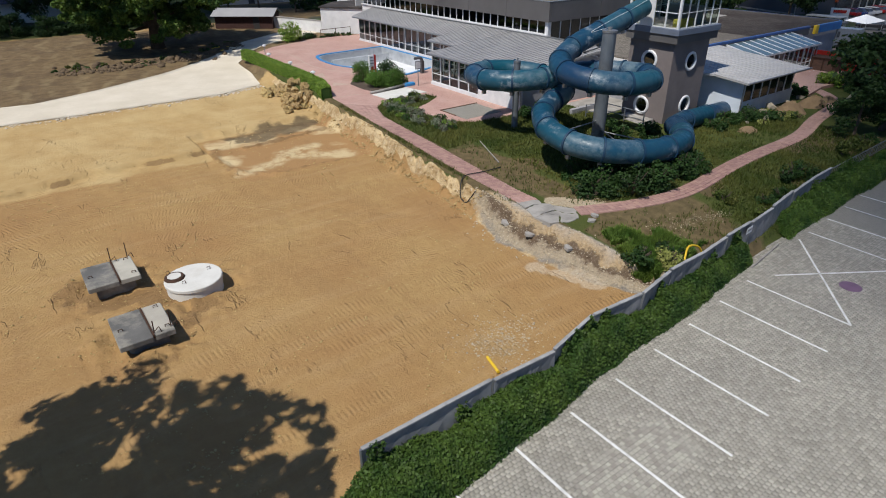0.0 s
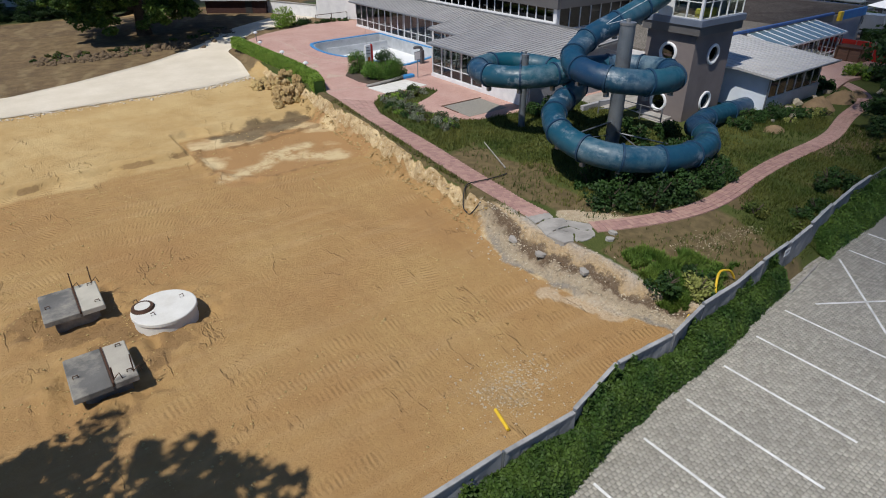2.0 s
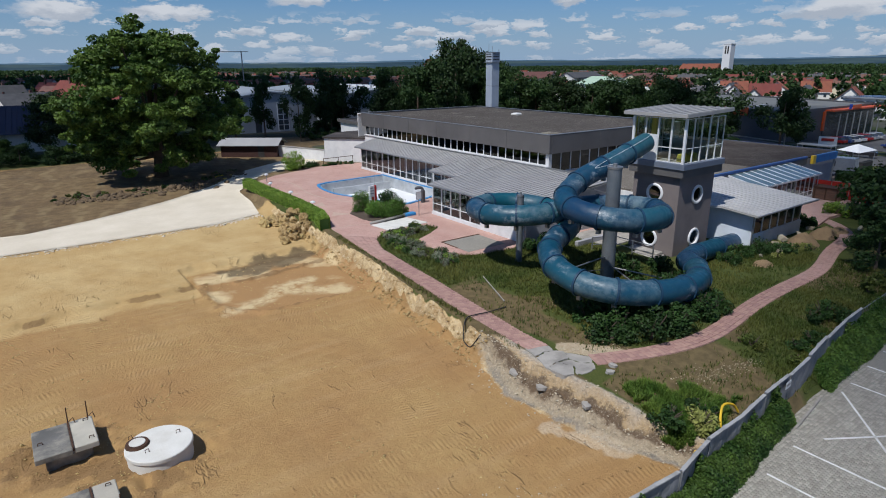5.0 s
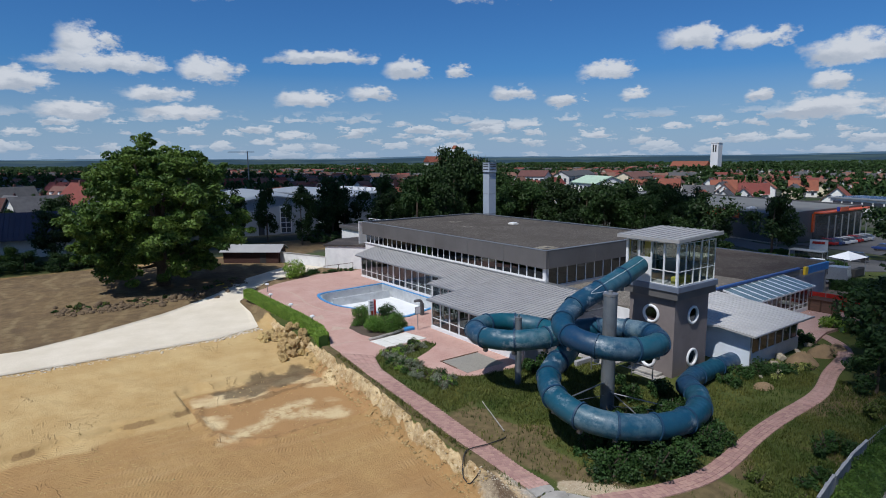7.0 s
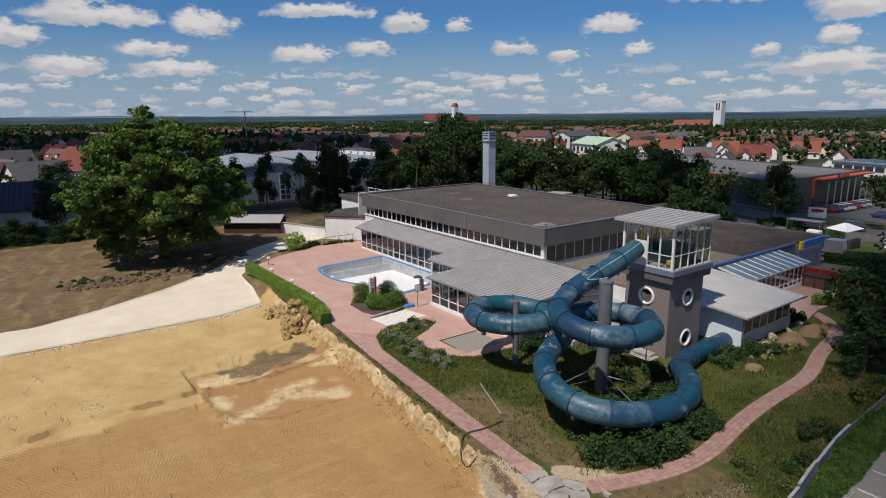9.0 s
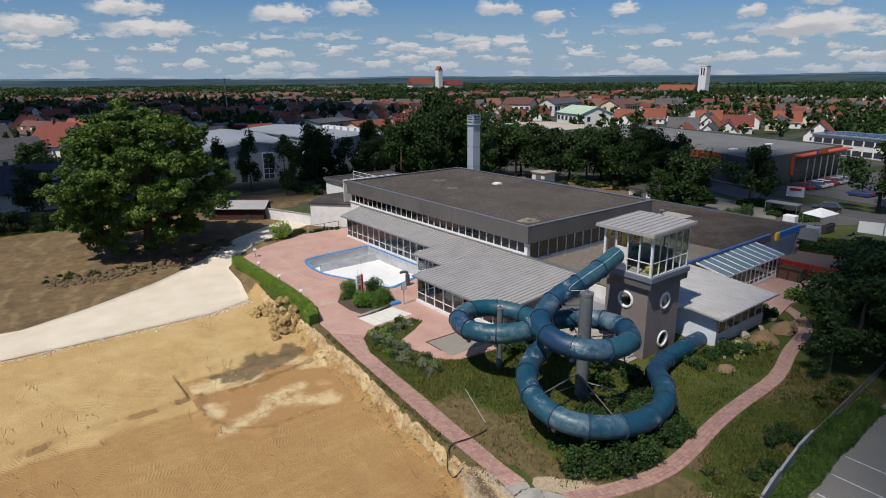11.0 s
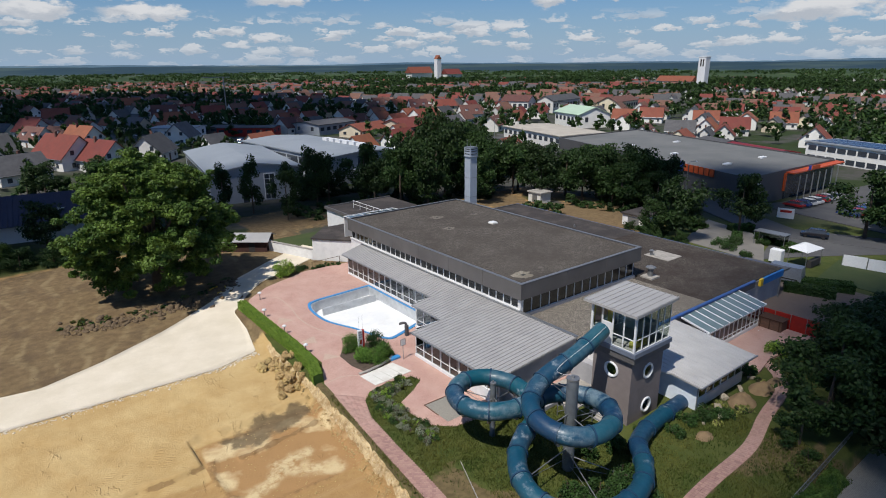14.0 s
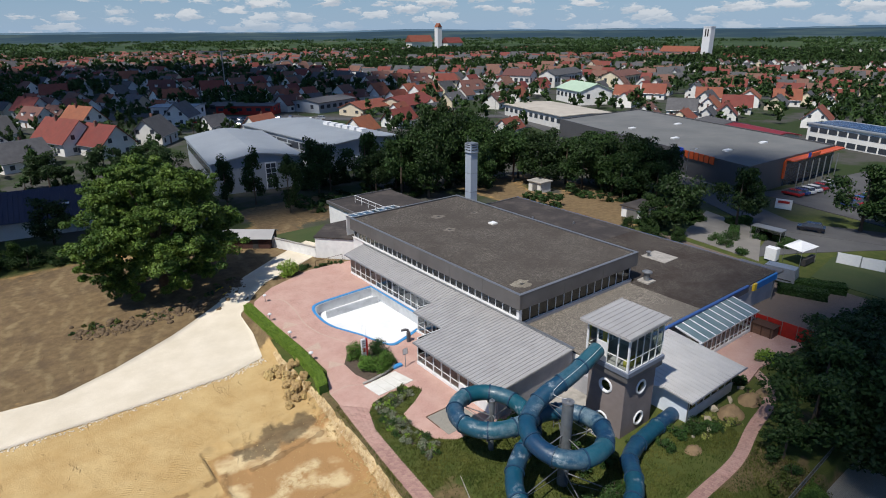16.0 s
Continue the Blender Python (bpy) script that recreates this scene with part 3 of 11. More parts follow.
    # far country: level plain, then low wooded hills
    r = np.hypot(x - 20, y - 20)
    far = sstep(120, 400, r)
    z = z * (1 - far) + (-4.5 * sstep(-60, 120, x) - 2.0 * (1 - sstep(-60, 120, x))) * far
    hill = sstep(2900, 4300, r) * (30 + 26 * (fbm(x / 900 + 5, y / 900, 31) - 0.45))
    return z + hill + 4 * sstep(900, 2500, r) * (fbm(x / 500, y / 500, 33) - 0.5)


def g1(x, y):
    return float(gz(x, y))


def axis(lo, a, b, step, hi):
    mid = list(np.arange(a, b + 1e-6, step))
    out, d, p = [], step, b
    while p < hi:
        d *= 1.12
        p += d
        out.append(min(p, hi))
    low, d, p = [], step, a
    while p > lo:
        d *= 1.12
        p -= d
        low.append(max(p, lo))
    return np.array(low[::-1] + mid + out)


gx, gy = axis(-3600, -9, 34, 0.17, 4400), axis(-3000, 11, 52, 0.17, 4400)
GX, GY = np.meshgrid(gx, gy)
GZ = gz(GX, GY)
nx, ny = len(gx), len(gy)
gm = bpy.data.meshes.new("ground")
idx = np.arange(nx * ny).reshape(ny, nx)
quads = np.stack([idx[:-1, :-1], idx[:-1, 1:], idx[1:, 1:], idx[1:, :-1]], -1).reshape(-1, 4)
gm.from_pydata(np.stack([GX, GY, GZ], -1).reshape(-1, 3).tolist(), [], quads.tolist())
gm.polygons.foreach_set("use_smooth", [True] * len(gm.polygons))


def layer(name, values):
    a = gm.attributes.new(name, "FLOAT", "POINT")
    a.data.foreach_set("value", np.asarray(values, np.float32).ravel())


bxe = np.interp(GY, BANK_Y, BANK_X)
bwe = np.interp(GY, BANK_Y, BANK_W)
on_site = sstep(1.12, 0.9, (GX - bxe) / bwe) * sstep(10.5, 11.5, GY) * sstep(66, 60, GY)
nw_dirt = sstep(44, 40, GX) * sstep(58, 62, GY) * sstep(104, 96, GY) * sstep(-40, -30, GX)
yard = sstep(80, 85, GX) * sstep(112, 106, GX) * sstep(58, 64, GY) * sstep(112, 104, GY) * sstep(0.3, 0.5, fbm(GX * 0.08, GY * 0.08, 41) + 0.12)
nw_yard = sstep(34, 40, GX) * sstep(62, 56, GX) * sstep(95, 100, GY) * sstep(118, 110, GY)
soil = np.clip(np.maximum.reduce([on_site, nw_dirt, yard, nw_yard * 0.9]), 0, 1)
dry = sstep(0.50, 0.66, fbm(GX * 0.22, GY * 0.22, 51)) * sstep(34, 28, GY) + 0.8 * sstep(2.0, 0.5, np.abs(GX - np.interp(GY, [17, 20, 25, 30, 40], [23.4, 23.0, 22.9, 23.2, 24.4]))) * sstep(33, 28, GY)
dry = dry * (1 - 0.75 * sstep(27, 30, GX) * sstep(17.0, 18.0, GY))
dry = np.maximum(dry, 0.72 * sstep(0.9, 1.1, (GX - bxe) / bwe) * sstep(0.3, 0.0, GX - np.interp(GY, [18, 21, 25, 30.6, 34.3, 38.8, 43.9], [20.3, 20.3, 20.5, 20.8, 21.1, 21.55, 22.1])) * sstep(16, 18, GY) * sstep(50, 46, GY))
dry = np.clip(dry + 0.9 * sstep(3.2, 1.2, np.hypot((GX - 24.5) * 0.6, GY - 15.4)), 0, 1) * sstep(60, 50, GX)
pale = on_site * sstep(40, 44, GY + 1.5 * fbm(GX * 0.3, GY * 0.3, 61)) * np.where(GX < 10.5, 1, sstep(44.5, 47, GY))
basin = sstep(10, 11.5, GX) * sstep(35.0, 36.5, GY + (GX - 10) * -0.0) * sstep(46.5, 44, GY) * on_site
# wet patch; dark north-west soil, with cloud and tree shade put into its colour
wet_shade = np.clip(on_site * 0.8 * sstep(4.2, 0.8, np.hypot((GX - 16.6) * 0.6, (GY - 45.0 - 0.1 * (GX - 16)) * 1.5) + 3.2 * (fbm(GX * 0.55, GY * 0.55, 72) - 0.45)) + 0.95 * nw_dirt * sstep(14, 6, np.hypot(GX - 15, GY - 83)) + nw_dirt * (0.62 + 0.34 * sstep(0.42, 0.6, fbm(GX * 0.12, GY * 0.12, 71))) + 0.9 * yard + 0.9 * nw_yard, 0, 1)
k_ = GX - bxe
rub = sstep(-0.7, 0.5, k_ + 0.8 * (fbm(GX * 1.1, GY * 1.1, 65) - 0.5)) * sstep(2.4, 1.2, k_) * sstep(46, 42, GY) * sstep(11.3, 12.5, GY) * (0.95 * sstep(26, 21, GY))
rub = np.maximum(rub, 0.45 * sstep(2.2, 0.5, np.hypot(GX - 12.6, (GY - 13.7) * 1.1)) * on_site)
face = on_site * np.maximum(sstep(0.38, 0.62, k_ / bwe), 0.8 * sstep(-0.25, 0.12, k_ / bwe) * sstep(25, 21, GY)) * sstep(11.5, 12.5, GY) * sstep(60, 55, GY)
strip = on_site * 0.8 * sstep(1.0, 0.1, seg_dist(GX, GY, (17.7, 17.2), (18.9, 14.4)) + 0.9 * (fbm(GX, GY, 66) - 0.4)) + sstep(0.9, 0.3, seg_dist(GX, GY, (22.0, 20.0), (23.4, 18.4)))
silt = np.zeros(GX.shape)
for a_, b_ in (((11.2, 37.3), (13.0, 37.8)), ((13.0, 37.8), (15.6, 39.2)), ((15.6, 38.6), (18.3, 36.6)), ((15.0, 39.6), (17.3, 39.8))):
    silt = np.maximum(silt, sstep(1.0, 0.2, seg_dist(GX, GY, a_, b_) + 0.9 * (fbm(GX * 0.9, GY * 0.9, 88) - 0.5)))
# tracks of a crawler digger: sweeping pairs of lanes, later ones over earlier ones
rtk = np.random.default_rng(19)
dig0 = np.maximum.reduce([sstep(3.1, 2.2, np.hypot(GX - cx, GY - cy)) for cx, cy in ((1.7, 22.2), (1.55, 27.3), (4.45, 24.85))])
lane, run = np.zeros(GX.shape), np.zeros(GX.shape)
TRACKS = [(-30 + rtk.normal(), 2 + k * 0.6, 36 + 2.1 * k, 0.18, 1.1) for k in range(5)] + [(24, 52, 14 + 2.3 * k, -2.9, -1.5) for k in range(5)] + [(2.5, 24.5, 5.2 + 1.6 * k, -1.2, 2.0) for k in range(5)] + [(-12, 60, 22 + 2.4 * k, -1.3, -0.4) for k in range(3)] + [(6, -26, 40 + 2.2 * k, 1.1, 2.0) for k in range(3)]
for cx_, cy_, rad_, a0_, a1_ in TRACKS:
    rr_, aa_ = np.hypot(GX - cx_, GY - cy_), np.arctan2(GY - cy_, GX - cx_)
    span = sstep(a0_, a0_ + 0.1, aa_) * sstep(a1_, a1_ - 0.1, aa_)
    for o_ in (0.0, 1.05):
        m_ = sstep(0.46, 0.24, np.abs(rr_ - rad_ - o_ + 0.3 * (vnoise(GX * 0.3, GY * 0.3, rad_) - 0.5))) * span
        wide_ = (np.abs(rr_ - rad_ - o_) < 0.85) & (span > 0)
        lane, run = np.where(wide_, m_, lane), np.where(wide_, aa_ * rad_, run)
seam = np.zeros(GX.shape, bool)
for ax in (0, 1):
    jump = np.abs(np.diff(run, axis=ax)) > 0.5
    for sl in ((slice(None, -1), slice(None)), (slice(1, None), slice(None))):
        seam[sl if ax == 0 else sl[::-1]] |= jump
lane = np.where(seam, 0, lane) * on_site * (1 - dig0) * (1 - basin) * sstep(0.0, -0.6, k_) * sstep(0.22, 0.42, fbm(GX * 0.25, GY * 0.25, 91))
layer("face", face), layer("strip", np.clip(strip, 0, 1)), layer("silt", silt * on_site), layer("lane", lane), layer("run", run)
ridge = np.zeros(GX.shape)
for a_, b_, h_, w_ in RIDGES:
    ridge = np.maximum(ridge, sstep(w_ * 1.7, w_ * 0.5, seg_dist(GX + 1.0 * (fbm(GX * 0.9, GY * 0.9, 81) - 0.5), GY + 1.0 * (fbm(GX * 0.9, GY * 0.9, 82) - 0.5), a_, b_)) * min(1, h_ * 4))
ridge = np.maximum(ridge, 0.9 * sstep(0.42, 0.62, vnoise(GX * 0.8, GY * 0.8, 99)) * sstep(0.3, 0.05, np.abs(GY - (42.5 + 0.12 * (GX - 5) - 1.2 * (fbm(GX * 0.35, GY * 0.35, 3) - 0.5)))) * sstep(10.8, 10.2, GX))
dig = np.maximum.reduce([sstep(3.0, 1.9, np.hypot(GX - cx, GY - cy)) for cx, cy in ((1.7, 22.2), (1.55, 27.3), (4.45, 24.85))])
ridge = np.maximum(ridge, 0.75 * dig * sstep(0.40, 0.58, fbm(GX * 0.9, GY * 0.9, 97)))
layer("ridge", ridge * on_site)
khaki = sstep(29.5, 27.5, GX) * sstep(17.4, 16.6, GY) * sstep(0.75, 1.15, np.hypot((GX - 21.6) / 2.6, (GY - 13.7) / 1.5) + 0.5 * (fbm(GX * 0.8, GY * 0.8, 55) - 0.5)) * sstep(20.2, 20.8, GX)
dry = np.maximum(dry, 0.8 * khaki)
layer("bands", np.clip((k_ + 0.55 * (fbm(GX * 0.8, GY * 0.8, 64) - 0.5) + 0.35) / 2.8, 0, 1)), layer("nw", nw_dirt), layer("soil", soil), layer("dry", dry), layer("pale", pale), layer("wet_shade", wet_shade), layer("rubble", np.clip(rub, 0, 1)), layer("basin", basin)
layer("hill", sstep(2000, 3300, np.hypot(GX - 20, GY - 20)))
layer("town", sstep(95, 125, GY + 0.45 * GX) * sstep(1150, 850, np.hypot(GX, GY)) * sstep(-60, -30, GX)), layer("far", sstep(120, 330, np.hypot(GX - 20, GY - 20)))

M_GROUND, t, b = shader("open_ground")
v = coords(t)


def att(name):
    n = t.nodes.new("ShaderNodeAttribute")
    n.attribute_name = name
    return n.outputs["Fac"]


def rag(a, amount=0.5, scale=1.6):
    """Breaks up the border of a patch."""
    n = node(t, "ShaderNodeTexNoise", Vector=v, Scale=scale, Detail=6.0, Roughness=0.62)
    s = math_node(t, "ADD", a, math_node(t, "MULTIPLY", math_node(t, "SUBTRACT", n.outputs["Fac"], 0.5), amount * 2))
    r = node(t, "ShaderNodeMapRange", Value=s)
    r.interpolation_type = "SMOOTHSTEP"
    r.inputs["From Min"].default_value, r.inputs["From Max"].default_value = 0.36, 0.64
    return r.outputs[0]


soil_c = mix(t, noise_fac(t, v, 0.18, 6, 0.6), (0.375, 0.247, 0.103), (0.325, 0.193, 0.080))
soil_c = mix(t, math_node(t, "MULTIPLY", noise_fac(t, v, 2.2, 7, 0.65), 0.45), soil_c, (0.27, 0.155, 0.066))
sv_ = coords(t, (0.22, 1.5, 1.0), 32)
soil_c = mix(t, math_node(t, "MULTIPLY", noise_fac(t, sv_, 0.9, 6, 0.62, 0.5, 0.68), 0.35), soil_c, (0.42, 0.285, 0.14))
sv_ = coords(t, (1.3, 0.2, 1.0), 20)
soil_c = mix(t, math_node(t, "MULTIPLY", noise_fac(t, sv_, 0.9, 6, 0.62, 0.52, 0.68), 0.35), soil_c, (0.26, 0.155, 0.07))
soil_c = mix(t, math_node(t, "MULTIPLY", rag(att("pale"), 0.3, 0.5), 0.85), soil_c, mix(t, noise_fac(t, v, 0.35, 7, 0.65), (0.50, 0.37, 0.18), (0.40, 0.27, 0.115)))
basin_c = mix(t, noise_fac(t, v, 0.28, 4, 0.5, 0.5, 0.62), (0.33, 0.195, 0.085), (0.56, 0.44, 0.25))
soil_c = mix(t, rag(att("basin"), 0.25, 0.6), soil_c, basin_c)
soil_c = mix(t, math_node(t, "MULTIPLY", rag(att("wet_shade"), 0.5, 0.7), 0.85), soil_c, mix(t, noise_fac(t, v, 1.2, 6), (0.088, 0.066, 0.040), (0.148, 0.110, 0.064)))
tv_ = coords(t, (1.0, 1.0, 1.0), 12)
wv_ = node(t, "ShaderNodeTexWave", Vector=tv_, Scale=0.11, Distortion=16.0, Detail=4.0)
wv_.inputs["Detail Scale"].default_value = 0.5
wr_ = node(t, "ShaderNodeMapRange", Value=wv_.outputs["Fac"])
wr_.inputs["From Min"].default_value, wr_.inputs["From Max"].default_value = 0.62, 0.95
soil_c = mix(t, math_node(t, "MULTIPLY", math_node(t, "MULTIPLY", wr_.outputs[0], att("nw")), math_node(t, "MULTIPLY", noise_fac(t, v, 0.3, 6, 0.65, 0.40, 0.62), 0.38)), soil_c, (0.30, 0.235, 0.13))
soil_c = mix(t, math_node(t, "MULTIPLY", math_node(t, "MULTIPLY", noise_fac(t, v, 0.22, 7, 0.68, 0.5, 0.62), att("nw")), 0.6), soil_c, (0.085, 0.06, 0.038))
soil_c = mix(t, math_node(t, "MULTIPLY", att("silt"), noise_fac(t, v, 1.4, 6, 0.65, 0.36, 0.56)), soil_c, (0.53, 0.42, 0.24))
soil_c = mix(t, math_node(t, "MULTIPLY", rag(att("ridge"), 0.4, 2.2), 0.6), soil_c, (0.19, 0.115, 0.055))
face_c = mix(t, noise_fac(t, v, 1.1, 8, 0.72, 0.40, 0.60), (0.36, 0.245, 0.12), (0.58, 0.45, 0.26))
face_c = mix(t, math_node(t, "MULTIPLY", noise_fac(t, v, 2.6, 8, 0.75, 0.54, 0.66), 0.5), face_c, (0.18, 0.12, 0.068))
face_c = mix(t, math_node(t, "MULTIPLY", noise_fac(t, v, 5.5, 5, 0.7, 0.56, 0.66), 0.8), face_c, (0.62, 0.54, 0.40))
soil_c = mix(t, rag(att("face"), 0.4, 1.4), soil_c, face_c)
grass_c = mix(t, noise_fac(t, v, 0.5, 7, 0.65), (0.052, 0.072, 0.017), (0.092, 0.100, 0.028))
grass_c = mix(t, math_node(t, "MULTIPLY", noise_fac(t, v, 14, 3, 0.7), 0.5), grass_c, (0.022, 0.036, 0.010))
grass_c = mix(t, math_node(t, "MULTIPLY", rag(att("dry"), 0.5, 0.8), 0.85), grass_c, mix(t, noise_fac(t, v, 2.5, 6), (0.155, 0.112, 0.060), (0.092, 0.066, 0.036)))
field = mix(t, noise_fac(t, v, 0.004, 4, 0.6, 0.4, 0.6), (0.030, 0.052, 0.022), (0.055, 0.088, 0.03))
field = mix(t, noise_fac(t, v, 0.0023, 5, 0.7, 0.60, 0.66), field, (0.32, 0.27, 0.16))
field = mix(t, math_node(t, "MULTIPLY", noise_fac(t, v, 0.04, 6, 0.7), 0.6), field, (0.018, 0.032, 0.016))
# the farthest land has the blue of haze mixed into its colour
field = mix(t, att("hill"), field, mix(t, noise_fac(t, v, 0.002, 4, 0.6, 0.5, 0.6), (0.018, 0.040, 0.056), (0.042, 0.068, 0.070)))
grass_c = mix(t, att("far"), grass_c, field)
# gardens, yards and streets between the houses
town_c = mix(t, noise_fac(t, v, 0.05, 5, 0.65, 0.44, 0.56), (0.024, 0.038, 0.014), (0.062, 0.060, 0.058))
grass_c = mix(t, math_node(t, "MULTIPLY", att("town"), 0.92), grass_c, town_c)
col = mix(t, rag(att("soil"), 0.22, 1.1), grass_c, soil_c)
stone = node(t, "ShaderNodeTexVoronoi", Vector=v, Scale=5.5)
# layers laid bare in the cut: grey and pale gravel, a brown groove, ochre and pinkish fill
lay = t.nodes.new("ShaderNodeValToRGB")
wav = node(t, "ShaderNodeTexNoise", Vector=v, Scale=1.6, Detail=7.0, Roughness=0.68)
t.links.new(math_node(t, "ADD", att("bands"), math_node(t, "MULTIPLY", math_node(t, "SUBTRACT", wav.outputs["Fac"], 0.5), 0.34)), lay.inputs["Fac"])
LAYERS = [(0.0, (0.34, 0.235, 0.115)), (0.14, (0.24, 0.215, 0.18)), (0.24, (0.38, 0.315, 0.22)), (0.36, (0.34, 0.275, 0.19)), (0.42, (0.13, 0.09, 0.058)), (0.51, (0.16, 0.115, 0.075)), (0.56, (0.43, 0.315, 0.18)), (0.68, (0.42, 0.34, 0.245)), (0.78, (0.31, 0.29, 0.255)), (1.0, (0.20, 0.165, 0.115))]
while len(lay.color_ramp.elements) < len(LAYERS):
    lay.color_ramp.elements.new(0.5)
for e_, (p_, c_) in zip(lay.color_ramp.elements, LAYERS):
    e_.position, e_.color = p_, (*c_, 1)
rub_c = mix(t, math_node(t, "MULTIPLY", noise_fac(t, v, 6.5, 6, 0.75, 0.50, 0.66), 0.55), lay.outputs["Color"], (0.16, 0.125, 0.09))
rub_c = mix(t, math_node(t, "MULTIPLY", noise_fac(t, v, 11.0, 4, 0.7, 0.58, 0.66), 0.6), rub_c, (0.56, 0.50, 0.40))
rub_f = rag(att("rubble"), 0.4, 1.0)
col = mix(t, rub_f, col, rub_c)
col = mix(t, math_node(t, "MULTIPLY", rag(att("strip"), 0.7, 1.5), 0.65), col, mix(t, noise_fac(t, v, 6, 6, 0.7), (0.56, 0.47, 0.35), (0.40, 0.31, 0.20)))
t.links.new(col, b.inputs["Base Color"])
b.inputs["Roughness"].default_value = 0.95
b.inputs["Specular IOR Level"].default_value = 0.15
# ribbed marks of crawler tracks, in two crossing runs, and loose crumbs
hgt = math_node(t, "MULTIPLY", noise_fac(t, v, 7, 8, 0.72, 0.2, 0.8), 0.65)
# crusted furrows: a few thin broken lines where soil was pushed up
fv = coords(t, (1.0, 0.3, 1.0), 28)
fn = node(t, "ShaderNodeTexNoise", Vector=fv, Scale=0.32, Detail=5.0, Roughness=0.6)
ln = math_node(t, "ABSOLUTE", math_node(t, "SUBTRACT", fn.outputs["Fac"], 0.5))
lr_ = node(t, "ShaderNodeMapRange", Value=ln)
lr_.inputs["From Min"].default_value, lr_.inputs["From Max"].default_value = 0.0, 0.012
lr_.inputs["To Min"].default_value, lr_.inputs["To Max"].default_value = 1.0, 0.0
furrow = math_node(t, "MULTIPLY", lr_.outputs[0], noise_fac(t, v, 0.5, 5, 0.7, 0.52, 0.62))
col = mix(t, math_node(t, "MULTIPLY", math_node(t, "MULTIPLY", furrow, att("soil")), 0.4), col, (0.17, 0.10, 0.048))
t.links.new(col, b.inputs["Base Color"])
hgt = math_node(t, "ADD", hgt, math_node(t, "MULTIPLY", furrow, 1.0))
# grouser marks across each lane, with a rim of squeezed soil
lane_f = att("lane")
wob = node(t, "ShaderNodeTexNoise", Vector=v, Scale=1.8, Detail=3.0)
ribs = math_node(t, "SINE", math_node(t, "ADD", math_node(t, "MULTIPLY", att("run"), math.tau / 0.19), math_node(t, "MULTIPLY", wob.outputs["Fac"], 5.0)))
worn = noise_fac(t, v, 0.45, 5, 0.65, 0.44, 0.64)
hgt = math_node(t, "ADD", hgt, math_node(t, "MULTIPLY", math_node(t, "MULTIPLY", ribs, lane_f), math_node(t, "MULTIPLY", worn, 0.24)))
rim_ = math_node(t, "MULTIPLY", lane_f, math_node(t, "SUBTRACT", 1.0, lane_f))
hgt = math_node(t, "ADD", hgt, math_node(t, "MULTIPLY", math_node(t, "MULTIPLY", rim_, worn), 0.6))
lumps = noise_fac(t, v, 3.2, 7, 0.7, 0.2, 0.8)
hgt = math_node(t, "ADD", hgt, math_node(t, "MULTIPLY", lumps, math_node(t, "ADD", math_node(t, "MULTIPLY", att("face"), 2.5), math_node(t, "MULTIPLY", att("ridge"), 1.5))))
hgt = math_node(t, "MULTIPLY", hgt, math_node(t, "ADD", math_node(t, "MULTIPLY", att("soil"), 0.85), 0.15))
hgt = math_node(t, "ADD", hgt, math_node(t, "MULTIPLY", math_node(t, "MULTIPLY", stone.outputs["Distance"], rub_f), -1.2))
bumped(t, b, hgt, 0.9, 0.06)
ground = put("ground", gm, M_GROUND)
tagged(ground, "ochre building-site soil, rough grass and far green plain", "ground", kind="structure")


def ribbon(g, left, right, n, m, lift):
    """A strip laid on the ground between two edges."""
    def walk_along(pts, k):
        d = [0.0]
        for p, q in zip(pts, pts[1:]):
            d.append(d[-1] + math.dist(p, q))
        s = np.linspace(0, d[-1], k)
        return np.stack([np.interp(s, d, [p[0] for p in pts]), np.interp(s, d, [p[1] for p in pts])], -1)
    a, c = walk_along(left, n), walk_along(right, n)
    w = np.linspace(0, 1, m)
    P = a[:, None] * (1 - w)[None, :, None] + c[:, None] * w[None, :, None]
    Z = gz(P[..., 0], P[..., 1]) + lift
    edge = np.zeros((n, m))
    vs = np.concatenate([P, Z[..., None]], -1).reshape(-1, 3)
    fs = [(i * m + j, i * m + j + 1, (i + 1) * m + j + 1, (i + 1) * m + j) for i in range(n - 1) for j in range(m - 1)]
    if np.cross(vs[fs[0][1]] - vs[fs[0][0]], vs[fs[0][2]] - vs[fs[0][0]])[2] < 0:
        fs = [f[::-1] for f in fs]
    base = len(vs)
    rim = [i * m for i in range(n)] + [(n - 1) * m + j for j in range(1, m)] + [i * m + m - 1 for i in range(n - 2, -1, -1)] + [j for j in range(m - 2, 0, -1)]
    skirt = [(vs[i][0], vs[i][1], vs[i][2] - 0.3) for i in rim]
    k = len(rim)
    fs += [(rim[i], rim[(i + 1) % k], base + (i + 1) % k, base + i) for i in range(k)]
    return g.add(list(map(tuple, vs)) + skirt, fs)


def draped(name, a, b_, c, d, mat, label, category, lift=0.06, n=40, m=16):
    """A four-cornered patch laid on the ground."""
    return solo(name, ribbon(G(), [a, b_], [d, c], n, m, lift), mat, label, category, kind="structure")


